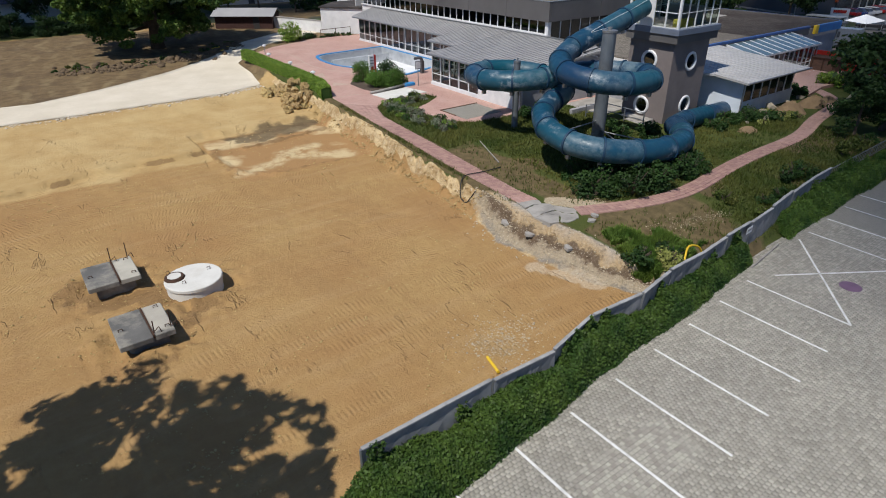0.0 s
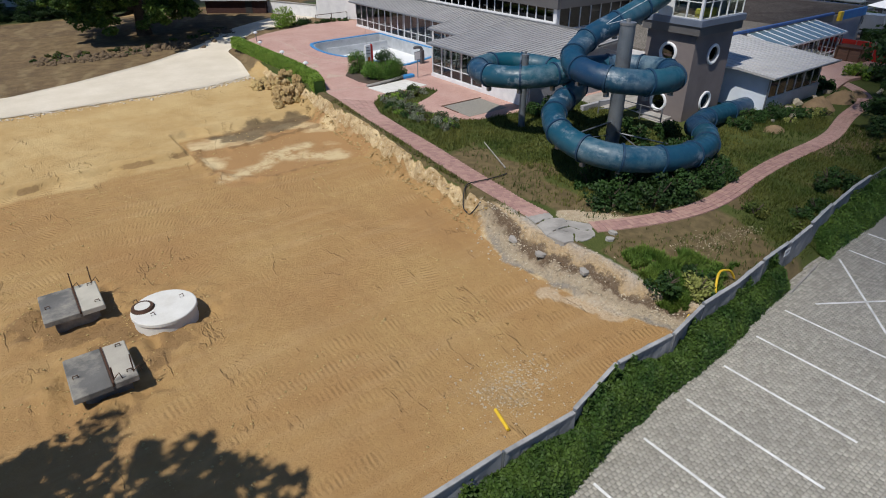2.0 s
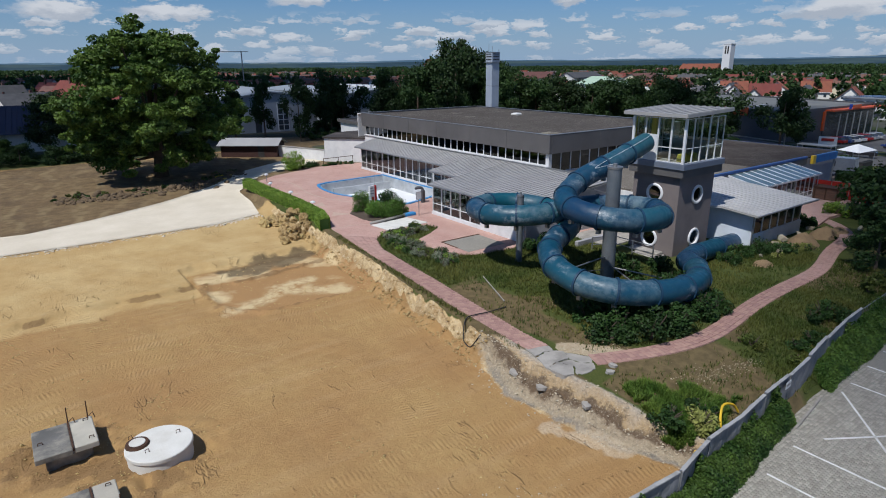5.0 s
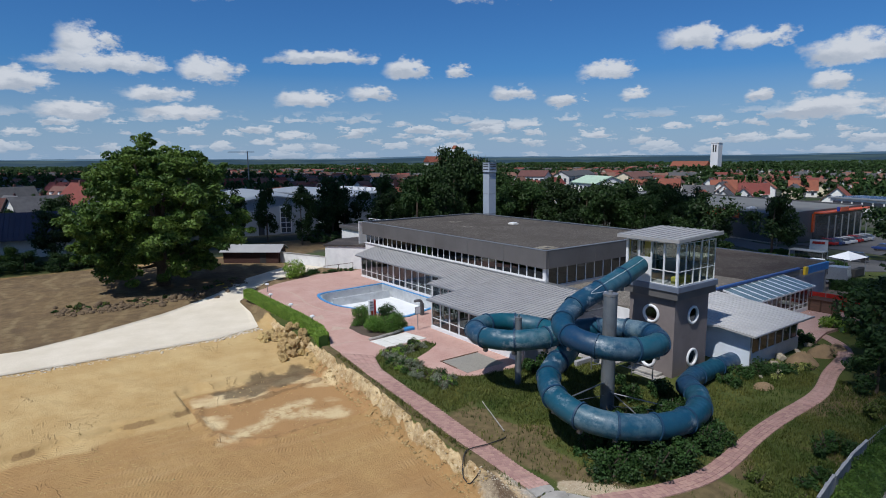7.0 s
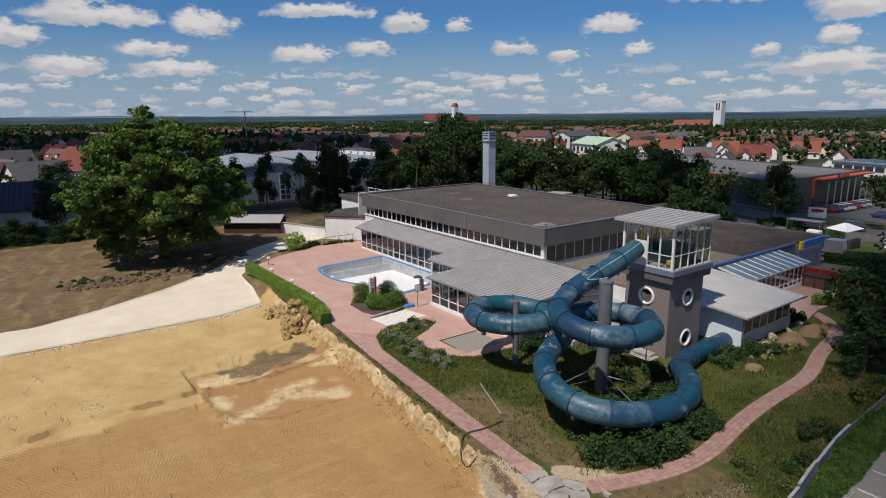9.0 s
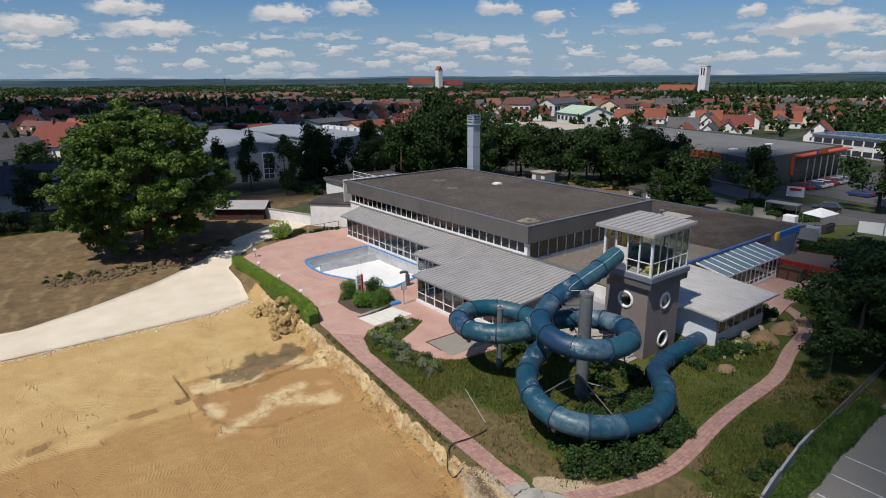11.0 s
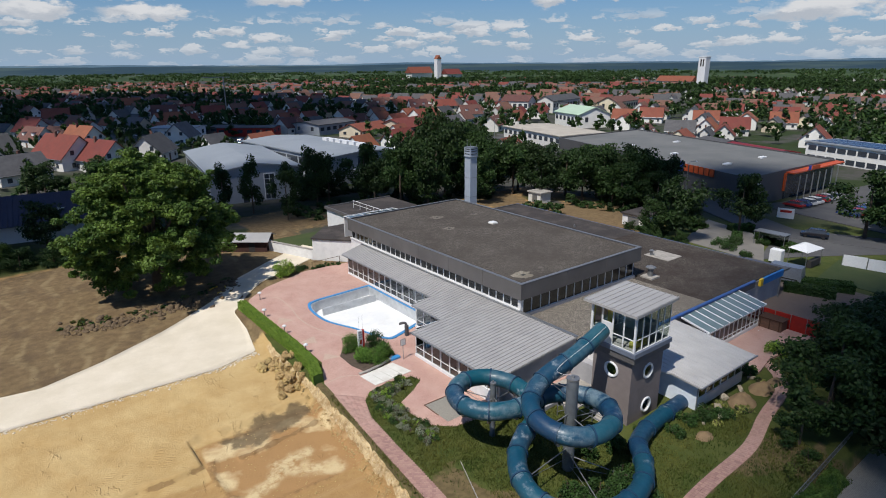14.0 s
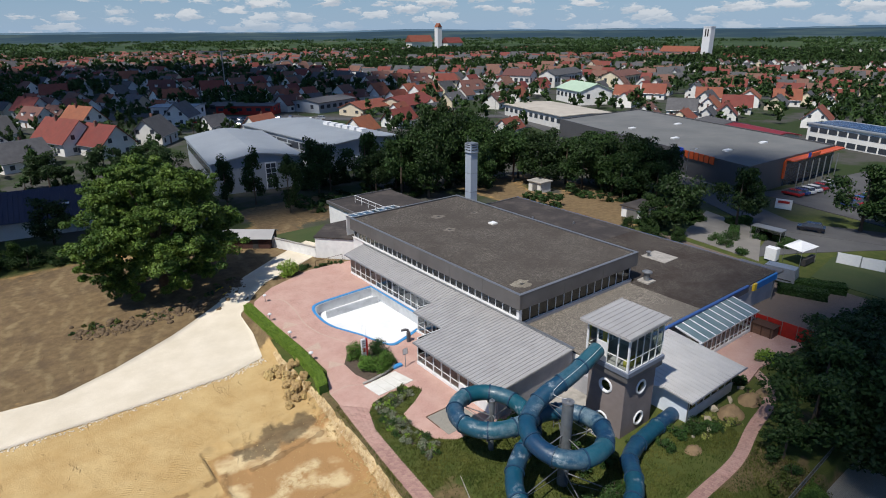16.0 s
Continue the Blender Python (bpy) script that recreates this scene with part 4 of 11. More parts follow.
def plane_fill(outer, holes, z):
    """A flat sheet with holes."""
    bm = bmesh.new()
    edges = []
    for loop in [outer] + holes:
        vs = [bm.verts.new((x, y, z)) for x, y in loop]
        edges += [bm.edges.new((p, q)) for p, q in zip(vs, vs[1:] + vs[:1])]
    bmesh.ops.triangle_fill(bm, use_beauty=True, use_dissolve=False, edges=edges)
    bmesh.ops.recalc_face_normals(bm, faces=bm.faces)
    if sum(f.normal.z for f in bm.faces) < 0:
        bmesh.ops.reverse_faces(bm, faces=bm.faces)
    rim = [e for e in bm.edges if len(e.link_faces) == 1]
    got = bmesh.ops.extrude_edge_only(bm, edges=rim)
    for q in got["geom"]:
        if isinstance(q, bmesh.types.BMVert):
            q.co.z -= 0.35
    me = bpy.data.meshes.new("sheet")
    bm.to_mesh(me)
    bm.free()
    return me


def paver_mat(name, c1, c2, joint, size, turn, stain, rough=0.85):
    """Paving: small blocks in running bond, block by block a little different."""
    m, t, b = shader(name)
    v = coords(t, turn=turn)
    br = node(t, "ShaderNodeTexBrick", Vector=v, Scale=1.0)
    br.inputs["Brick Width"].default_value, br.inputs["Row Height"].default_value, br.inputs["Mortar Size"].default_value = size[0], size[1], size[1] * 0.05
    br.inputs["Color1"].default_value, br.inputs["Color2"].default_value, br.inputs["Mortar"].default_value = (*c1, 1), (*c2, 1), (*joint, 1)
    col = mix(t, math_node(t, "MULTIPLY", noise_fac(t, v, 0.45, 7, 0.65), 0.6), br.outputs["Color"], stain)
    col = mix(t, math_node(t, "MULTIPLY", noise_fac(t, v, 6, 5, 0.7), 0.35), col, [c * 0.7 for c in c1])
    t.links.new(col, b.inputs["Base Color"])
    b.inputs["Roughness"].default_value = rough
    b.inputs["Specular IOR Level"].default_value = 0.25
    bumped(t, b, math_node(t, "SUBTRACT", noise_fac(t, v, 20, 4), br.outputs["Fac"]), 0.35, 0.01)
    return m


M_REDPAVE = paver_mat("red_concrete_paving", (0.475, 0.29, 0.247), (0.415, 0.245, 0.208), (0.24, 0.155, 0.13), (0.2, 0.1), 0, (0.54, 0.385, 0.325))
M_GREYPAVE = paver_mat("grey_concrete_paving", (0.29, 0.275, 0.24), (0.25, 0.237, 0.207), (0.16, 0.15, 0.13), (0.2, 0.1), 0, (0.22, 0.21, 0.19))

TERRACE = [(22.1, 43.0), (22.3, 46.2), (24.0, 50.0), (24.2, 55.5), (24.0, 62.0), (23.5, 68.4), (24.6, 70.6), (28.0, 73.4), (34.7, 76.0), (41.4, 75.6), (41.4, 33.1), (31.6, 33.0), (27.4, 33.5), (26.0, 34.8),
           (25.6, 37.4), (26.0, 39.2), (28.0, 40.2), (29.5, 41.2), (29.3, 42.3), (27.0, 42.8), (24.8, 42.4), (23.8, 41.4)]
POOL_RIM = [(34.0 + (x - 34.0) * 1.03, 58.0 + (y - 58.0) * 1.03) for x, y in POOL]
terrace = tagged(put("pavement_terrace", plane_fill(TERRACE, [POOL_RIM], 0.03), M_REDPAVE), "red block paving of the bathing terrace", "paving", kind="structure")

PATH_L = [(22.1, 43.9), (21.55, 38.8), (21.1, 34.3), (20.8, 30.6), (20.55, 27.3), (20.5, 25.0), (20.35, 22.5), (20.28, 21.0)]
PATH_R = [(23.9, 41.9), (22.75, 38.8), (22.3, 34.3), (22.05, 30.6), (21.75, 27.0), (21.6, 24.8), (21.4, 22.3), (21.4, 20.75)]
BR_OUT = [(21.65, 18.14), (22.8, 17.47), (24.17, 16.94), (25.7, 16.45), (27.3, 16.1), (29.5, 16.15), (31.2, 16.4), (33.4, 16.75), (35.5, 17.0), (39.0, 17.12), (43.0, 17.12), (45.4, 17.5), (47.5, 18.3), (50.5, 18.84), (53.4, 19.06), (56.4, 20.4), (58.3, 22.6), (59.0, 24.0)]
BR_IN = [(22.25, 18.75), (23.7, 18.2), (25.06, 17.65), (26.4, 17.3), (27.9, 17.05), (29.6, 17.1), (31.2, 17.4), (33.2, 17.7), (35.4, 17.98), (38.8, 18.1), (42.6, 18.1), (44.8, 18.5), (46.8, 19.2), (49.9, 19.8), (52.6, 20.05), (55.3, 21.2), (57.0, 22.9), (57.6, 24.2)]


def even_path(a, b, half, n):
    """Smooths a path's two edges to an even width about its middle line."""
    m = np.array([((p[0] + q[0]) / 2, (p[1] + q[1]) / 2) for p, q in zip(a, b)])
    d = np.concatenate([[0], np.cumsum(np.linalg.norm(np.diff(m, axis=0), axis=1))])
    s = np.linspace(0, d[-1], n)
    c = np.stack([np.interp(s, d, m[:, 0]), np.interp(s, d, m[:, 1])], -1)
    for _ in range(14):
        c[1:-1] = (c[:-2] + 2 * c[1:-1] + c[2:]) / 4
    t_ = np.gradient(c, axis=0)
    t_ /= np.linalg.norm(t_, axis=1, keepdims=True)
    nr = np.stack([t_[:, 1], -t_[:, 0]], -1)
    return [tuple(p) for p in c + nr * half], [tuple(p) for p in c - nr * half]


BR_OUT, BR_IN = even_path(BR_OUT, BR_IN, 0.5, 70)
path_w = solo("pavement_path_west", ribbon(G(), PATH_L, PATH_R, 90, 5, 0.03), M_REDPAVE, "narrow red block-paved garden path along the dug edge", "path", kind="structure")
path_s = solo("pavement_path_south", ribbon(G(), BR_OUT, BR_IN, 140, 5, 0.03), M_REDPAVE, "curving red block-paved path through rough grass", "path", kind="structure")
ROAD_UP = [(-60, 66), (-20, 64.5), (-2.6, 63.4), (1.9, 62.8), (7.2, 65.0), (13.7, 68.7), (20.4, 73.3), (26.2, 79.1), (33.2, 84.0), (40, 88)]
ROAD_LO = [(-60, 57.5), (-20, 57), (-2.9, 56.8), (5.6, 56.5), (15.9, 56.4), (20.3, 57.6), (21.6, 63.7), (22.1, 69.1), (27.9, 75.4), (35.7, 79.4), (42, 83)]
haul_road = solo("road_haul", ribbon(G(), ROAD_LO, ROAD_UP, 160, 12, 0.07), M_CHALK, "white limestone gravel site road", "gravel road", kind="structure", smooth=True)
PARK = [(-40, -40), (75, -40), (75, 12.6), (46, 12.4), (31, 11.9), (25.0, 11.4), (15, 10.35), (9, 9.6), (4.5, 8.8), (-40, 8.0)]
car_park = tagged(put("pavement_car_park", plane_fill(PARK, [], -1.485), M_GREYPAVE), "grey block-paved car park", "car park", kind="structure")

# ---- the bath building ----
def window(parent, p, u, w, z0, z1, glass=None, bar=0.055, depth=0.08, cross=(), uprights=(), turned=None):
    """A framed window in an upright wall: p is its lower corner in plan, u the way along the wall."""
    glass = glass or M_GLASS
    g = G()
    ux, uy = u
    at = lambda s, z: (p[0] + ux * s, p[1] + uy * s, z)
    h = bar / 2
    for s in (h, w - h, *uprights):
        g.beam(at(s, z0), at(s, z1), *((depth, bar) if abs(ux) < 0.5 else (bar, depth)))
    for z in (z0 + h, z1 - h, *cross):
        g.beam(at(bar, z), at(w - bar, z), depth, bar)
    fr = part("window", g, M_PVC, parent, "white-framed window")
    pane = G().quad(at(h, z0 + h), at(w - h, z0 + h), at(w - h, z1 - h), at(h, z1 - h))
    # the outer face of the glass looks out of the building
    if (abs(ux) < 0.5) if turned is None else turned:
        pane.f = [fc[::-1] for fc in pane.f]
    po = part("pane", pane, glass, fr)
    po.visible_shadow = False
    return fr


def window_row(parent, p, u, n, w, z0, z1, **k):
    for i in range(n):
        window(parent, (p[0] + u[0] * w * i, p[1] + u[1] * w * i), u, w - 0.012, z0, z1, **k)


# main hall
hall = thing("swimming_hall", "flat-roofed grey indoor swimming hall with a long window band", "building", at=(51, 57, 0))
hall.location = (0, 0, 0)
part("wall", G().box(41.6, 41.9, 40.6, 74.8, 0, 3.93), M_WHITE, hall, "white rendered wall")
part("wall", G().box(41.9, 61, 40.6, 40.9, 0, 3.3), M_GREYWALL, hall)
part("wall", G().box(60.7, 61, 40.9, 74.5, 0, 6.4), M_GREYWALL, hall)
part("wall", G().box(41.9, 61, 74.5, 74.8, 0, 6.4), M_GREYWALL, hall)
part("floor", G().box(41.9, 60.7, 40.9, 74.5, -0.1, 0.04), M_INTERIOR, hall)
part("lintel", G().box(41.6, 41.9, 40.6, 74.8, 5.12, 6.5).box(41.9, 60.7, 40.6, 40.9, 5.12, 6.5), M_DARK, hall)
part("ledge", G().box(41.46, 41.60, 40.6, 74.8, 3.875, 3.98), M_WHITE, hall, "white sill band")
window_row(hall, (41.72, 40.95), (0, 1), 30, 1.124, 3.94, 5.12, glass=M_GLASS_DARK)
window_row(hall, (42.0, 40.74), (1, 0), 14, 1.33, 3.3, 5.12, glass=M_GLASS_DARK, bar=0.05)
part("corner_post", G().box(41.55, 41.95, 40.55, 40.95, 3.3, 5.14), M_WHITE, hall)
for i in range(6):
    part("fascia_panel", G().box(41.28, 41.58, 40.28 + i * 5.79, 40.28 + (i + 1) * 5.79 - 0.025, 5.1, 6.78, 0.02), M_FASCIA, hall)
for i in range(3):
    part("fascia_panel", G().box(41.6 + i * 6.6, 41.6 + (i + 1) * 6.6 - 0.025, 40.28, 40.58, 5.1, 6.78, 0.02), M_FASCIA, hall)
part("fascia_panel", G().box(61.1, 61.4, 40.3, 75.0, 5.1, 6.78), M_FASCIA, hall)
part("fascia_panel", G().box(41.6, 61.1, 74.82, 75.1, 5.1, 6.78), M_FASCIA, hall)
part("soffit", G().box(41.3, 61.38, 40.3, 75.08, 5.085, 5.099), M_FASCIA, hall)
part("roof", G().box(41.58, 61.1, 40.58, 74.82, 6.4, 6.62), M_GRAVELROOF, hall, "dark gravel flat roof")
part("roof_edge", G().box(41.26, 41.62, 40.26, 75.12, 6.782, 6.82).box(41.62, 61.42, 40.26, 40.62, 6.782, 6.82).box(61.06, 61.42, 40.62, 75.12, 6.782, 6.82).box(41.62, 61.06, 74.78, 75.12, 6.782, 6.82), M_STEEL, hall, "metal roof edge strip")


def roof_light(x, y, z, s, label):
    e = thing("roof_light", label, "roof light", "roof lights on the halls")
    part("kerb", G().box(x - s, x + s, y - s, y + s, z, z + 0.18, 0.03), M_CONCRETE_WHITE, e)
    part("dome", G().box(x - s * 0.86, x + s * 0.86, y - s * 0.86, y + s * 0.86, z + 0.181, z + 0.25, 0.06), M_PVC, e)


roof_light(55.8, 60.2, 6.62, 0.5, "small white roof hatch on gravel")
# pale worn spot and drains on the gravel
for x, y, s in ((43.9, 42.6, 1.0), (52.0, 67.8, 0.8), (49.5, 62.0, 0.7), (57.3, 66.0, 0.5)):
    g = G()
    pts = [(x + s * (1 + 0.9 * (vnoise(k * 1.3, x, 3) - 0.5)) * math.cos(k * math.tau / 18) * 1.2, y + s * (1 + 0.9 * (vnoise(k * 1.1, y, 4) - 0.5)) * math.sin(k * math.tau / 18)) for k in range(18)]
    g.slab(pts, 6.6, 6.624)
    solo("gravel_patch", g, M_GRAVELWASHED if s > 0.9 else M_GRAVELBEIGE, "pale patch of washed gravel on the flat roof", "gravel patch", "roof patches")
    solo("roof_drain", G().box(x - 0.25, x + 0.25, y - 0.2, y + 0.2, 6.6, 6.64, 0.02), M_DARK, "dark round roof drain", "drain", "roof drains")

# low flat building south and east of the hall
low = thing("service_wing", "low flat-roofed service wing with gravel and bitumen roofing", "building")
part("wall", G().box(41.9, 42.1, 30.7, 40.5, -0.4, 3.0), M_WHITE, low, "white rendered wall")
part("wall", G().box(42.1, 77.4, 30.7, 30.95, -0.6, 3.0), M_GREYWALL, low)
part("wall", G().box(77.15, 77.4, 30.95, 77, -1.2, 3.0), M_GREYWALL, low)
part("wall", G().box(61.5, 77.15, 76.75, 77, -1.2, 3.0), M_GREYWALL, low)
part("roof", G().box(60.0, 77.3, 30.8, 40.25, 2.95, 3.16).box(61.45, 77.3, 40.25, 52.0, 2.95, 3.16), M_GRAVELPALE, low, "weathered dark gravel flat roof")
part("roof", G().box(42.0, 60.0, 30.8, 40.25, 2.95, 3.158), M_GRAVELBEIGE, low, "beige gravel flat roof")
part("roof", G().box(61.45, 77.3, 52.0, 76.9, 2.95, 3.165), M_BITUMEN, low, "dark bitumen flat roof")
part("roof_edge", G().box(41.85, 70.0, 30.5, 30.78, 2.5, 3.32, 0.02), M_FASCIA, low)
part("edge_trim", G().box(41.85, 70.0, 30.46, 30.499, 3.16, 3.30).box(41.85, 70.0, 30.5, 30.78, 3.322, 3.345), M_BLUE, low, "blue painted edge trim")
part("roof_edge", G().box(77.3, 77.5, 30.8, 77.2, 2.6, 3.3).box(61.5, 77.3, 77.0, 77.2, 2.6, 3.3), M_FASCIA, low)
part("edge_trim", G().box(77.502, 77.55, 30.8, 77.2, 3.1, 3.31), M_BLUE, low)
part("sign_band", G().box(71.4, 76.6, 30.2, 30.48, 2.55, 3.36, 0.02), surf("bright_blue_sign", (0.02, 0.17, 0.44), (0.02, 0.11, 0.36), 1, 20, 0.4), low, "bright blue canopy sign band")
part("sign_band", G().box(70.7, 71.38, 30.2, 30.48, 2.5, 3.36, 0.02), M_YELLOW, low, "yellow end panel of the sign band")
part("canopy_post", G().cyl(76.3, 30.35, -1.4, 2.55, 0.09, 12), M_STEEL, low)
part("canopy", G().box(77.5, 79.0, 30.5, 36.0, 2.75, 3.0), M_FASCIA, low)


def roof_vent(x, y, z, s):
    e = thing("roof_vent", "grey sheet-metal ventilator on a flat roof", "ventilator", "roof ventilators")
    part("curb", G().box(x - s, x + s, y - s, y + s, z, z + 0.25 * s, 0.03), M_CONCRETE, e)
    part("stack", G().cyl(x, y, z + 0.25 * s, z + 1.5 * s, 0.42 * s, 14), M_STEEL, e)
    part("cap", G().tube([(x, y, z + 1.5 * s), (x, y, z + 1.62 * s), (x, y, z + 1.9 * s)], [0.75 * s, 0.75 * s, 0.1 * s], 14), M_STEEL, e)


roof_vent(62.0, 39.2, 3.16, 0.8)
roof_vent(69.5, 44.0, 3.16, 0.45)
for x, y, r in ((53.5, 35.0, 0.5), (60.5, 45.8, 0.0)):
    if r:
        solo("roof_hatch", G().cyl(x, y, 3.15, 3.28, r, 20), M_CONCRETE, "low round roof hatch in gravel", "hatch")
solo("roof_plinth", G().box(69.0, 72.2, 41.2, 44.8, 3.14, 3.24, 0.05), M_CONCRETE, "pale square plinth on the flat roof", "plinth")
for i, (x, y) in enumerate(((66, 70), (70, 66), (64.5, 58), (73, 60))):
    solo("roof_duct_cap", G().cyl(x, y, 3.16, 3.5, 0.16, 10), M_STEEL, "small grey vent pipe on the bitumen roof", "vent pipe", "vent pipes")

# stepped glazed front with a seamed metal roof
front = thing("glazed_front", "glazed poolside front under a grey standing-seam roof", "building wing")
SECTIONS = [(38.2, 50.6, 71.4), (35.25, 45.05, 50.6), (31.25, 33.1, 45.05)]
RIDGE_X, RIDGE_Z, EAVE_Z = 41.42, 3.80, 2.95
groof, gseam = G(), G()
for ex, y0, y1 in SECTIONS:
    f = lambda x, e=ex: EAVE_Z + (RIDGE_Z - EAVE_Z) * (x - e) / (RIDGE_X - e)
    groof.add([(ex, y0, EAVE_Z - 0.14), (RIDGE_X, y0, RIDGE_Z - 0.14), (RIDGE_X, y1, RIDGE_Z - 0.14), (ex, y1, EAVE_Z - 0.14), (ex, y0, EAVE_Z), (RIDGE_X, y0, RIDGE_Z), (RIDGE_X, y1, RIDGE_Z), (ex, y1, EAVE_Z)],
              [(3, 2, 1, 0), (4, 5, 6, 7), (0, 1, 5, 4), (1, 2, 6, 5), (2, 3, 7, 6), (3, 0, 4, 7)])
    k = y0 + 0.05
    while k < y1:
        gseam.add([(x, y, f(x) + dz) for x in (ex, RIDGE_X) for y, dz in ((k - 0.022, 0), (k - 0.018, 0.055), (k + 0.018, 0.055), (k + 0.022, 0))], [(0, 1, 5, 4), (1, 2, 6, 5), (2, 3, 7, 6), (0, 3, 2, 1), (4, 5, 6, 7)])
        k += 0.45
part("roof", groof, M_SEAM, front, "grey standing-seam metal roof")
part("roof_seams", gseam, M_SEAM, front)
part("ridge_flashing", G().box(41.2, 41.59, 33.1, 71.4, 3.81, 3.87), M_STEEL, front)
gut = G()
for ex, y0, y1 in SECTIONS:
    gut.tube([(ex - 0.06, y0, EAVE_Z - 0.1), (ex - 0.06, y1, EAVE_Z - 0.1)], 0.075, 10)
part("gutter", gut, M_STEEL, front)
part("plinth", G().box(38.85, 39.1, 51.1, 71.2, -0.1, 0.22).box(35.9, 39.1, 50.9, 51.1, -0.1, 0.22).box(35.9, 36.1, 45.6, 50.9, -0.1, 0.22).box(32.0, 36.1, 45.4, 45.6, -0.1, 0.22).box(31.9, 32.15, 38.6, 45.4, -0.1, 0.3), M_WHITE, front, "white base wall")
part("wall", G().box(31.9, 32.15, 33.6, 38.6, -0.3, 1.15), M_WHITE, front, "white rendered wall")
wg = G()
wg.add([(32.0, 33.4, -0.4), (41.6, 33.4, -0.4), (41.6, 33.4, 3.66), (32.0, 33.4, 2.86), (32.0, 33.6, -0.4), (41.6, 33.6, -0.4), (41.6, 33.6, 3.66), (32.0, 33.6, 2.86)], [(0, 1, 2, 3), (7, 6, 5, 4), (3, 2, 6, 7), (0, 3, 7, 4), (1, 5, 6, 2)])
part("wall", wg, M_GREYWALL, front, "grey rendered end wall")
wg = G()
wg.add([(39.0, 71.15, -0.1), (41.6, 71.15, -0.1), (41.6, 71.15, 3.64), (39.0, 71.15, 2.95), (39.0, 71.3, -0.1), (41.6, 71.3, -0.1), (41.6, 71.3, 3.64), (39.0, 71.3, 2.95)], [(0, 1, 2, 3), (7, 6, 5, 4), (3, 2, 6, 7), (0, 3, 7, 4), (1, 5, 6, 2)])
part("wall", wg, M_WHITE, front)
window_row(front, (38.95, 51.15), (0, 1), 15, 1.335, 0.22, 2.93, cross=(0.95,), bar=0.05)
window_row(front, (36.0, 51.0), (1, 0), 2, 1.45, 0.22, 3.0, cross=(0.95,), turned=True)
window_row(front, (36.0, 45.6), (0, 1), 4, 1.32, 0.22, 2.98, cross=(0.95,))
window_row(front, (32.1, 45.5), (1, 0), 3, 1.27, 0.22, 2.95, cross=(0.95,), turned=True)
window_row(front, (32.0, 38.7), (0, 1), 5, 1.34, 0.3, 2.93, cross=(1.05,))
window_row(front, (32.0, 33.65), (0, 1), 4, 1.26, 1.15, 2.93)
part("floor", G().box(32.2, 41.6, 33.6, 45.4, -0.3, 0.06).box(36.15, 41.6, 45.4, 50.9, -0.3, 0.06).box(39.1, 41.6, 50.9, 71.15, -0.3, 0.06), M_INTERIOR, front)
part("back_wall", G().box(41.45, 41.58, 33.6, 71.15, 0.06, 3.6), M_INTERIOR, front, "brown tiled inner wall")
for y in np.arange(35.0, 71, 2.67):
    x = 33.2 if y < 45 else 36.6 if y < 50.6 else 39.6
    part("column", G().cyl(x, float(y), 0.06, 2.9, 0.11, 12), M_PVC, front)
for y0 in (36.2, 40.1, 47.4, 55.0, 60.3, 66.0):
    x0 = 36.5 if y0 < 45 else 38.4 if y0 < 50 else 40.1
    e = thing("lounge_bench", "pale tiled heated bench behind the glass front", "bench", "indoor benches")
    part("seat", G().box(x0, x0 + 0.9, y0, y0 + 2.2, 0.45, 0.55, 0.04), M_PVC, e)
    part("base", G().box(x0 + 0.08, x0 + 0.82, y0 + 0.1, y0 + 2.1, 0.06, 0.45), M_GREYWALL, e)

# slide tower
tower = thing("slide_tower", "taupe rendered slide tower with portholes and a glazed cabin", "tower")
TX0, TX1, TY0, TY1 = 38.3, 42.5, 25.2, 28.9


def round_hole_wall(face, holes, r):
    """One side of the shaft with round openings through it."""
    a0, a1 = (TY0, TY1 - 0.25) if face == "w" else (TX0 + 0.25, TX1 - 0.25)
    place = (lambda s, z, d: (TX0 + d, s, z)) if face == "w" else (lambda s, z, d: (s, TY0 + d, z))
    bm = bmesh.new()
    loops = [[(a0, -0.6), (a1, -0.6), (a1, 5.5), (a0, 5.5)]] + [[(s + r * math.cos(k * math.tau / 28), z + r * math.sin(k * math.tau / 28)) for k in range(28)] for s, z in holes]
    es = []
    for lp in loops:
        vs = [bm.verts.new(place(s, z, 0)) for s, z in lp]
        es += [bm.edges.new((p, q)) for p, q in zip(vs, vs[1:] + vs[:1])]
    bmesh.ops.triangle_fill(bm, use_beauty=True, use_dissolve=False, edges=es)
    got = bmesh.ops.extrude_face_region(bm, geom=bm.faces[:])
    for q in got["geom"]:
        if isinstance(q, bmesh.types.BMVert):
            if face == "w":
                q.co.x += 0.25
            else:
                q.co.y += 0.25
    bmesh.ops.recalc_face_normals(bm, faces=bm.faces)
    me = bpy.data.meshes.new("shaft_side")
    bm.to_mesh(me)
    bm.free()
    return me


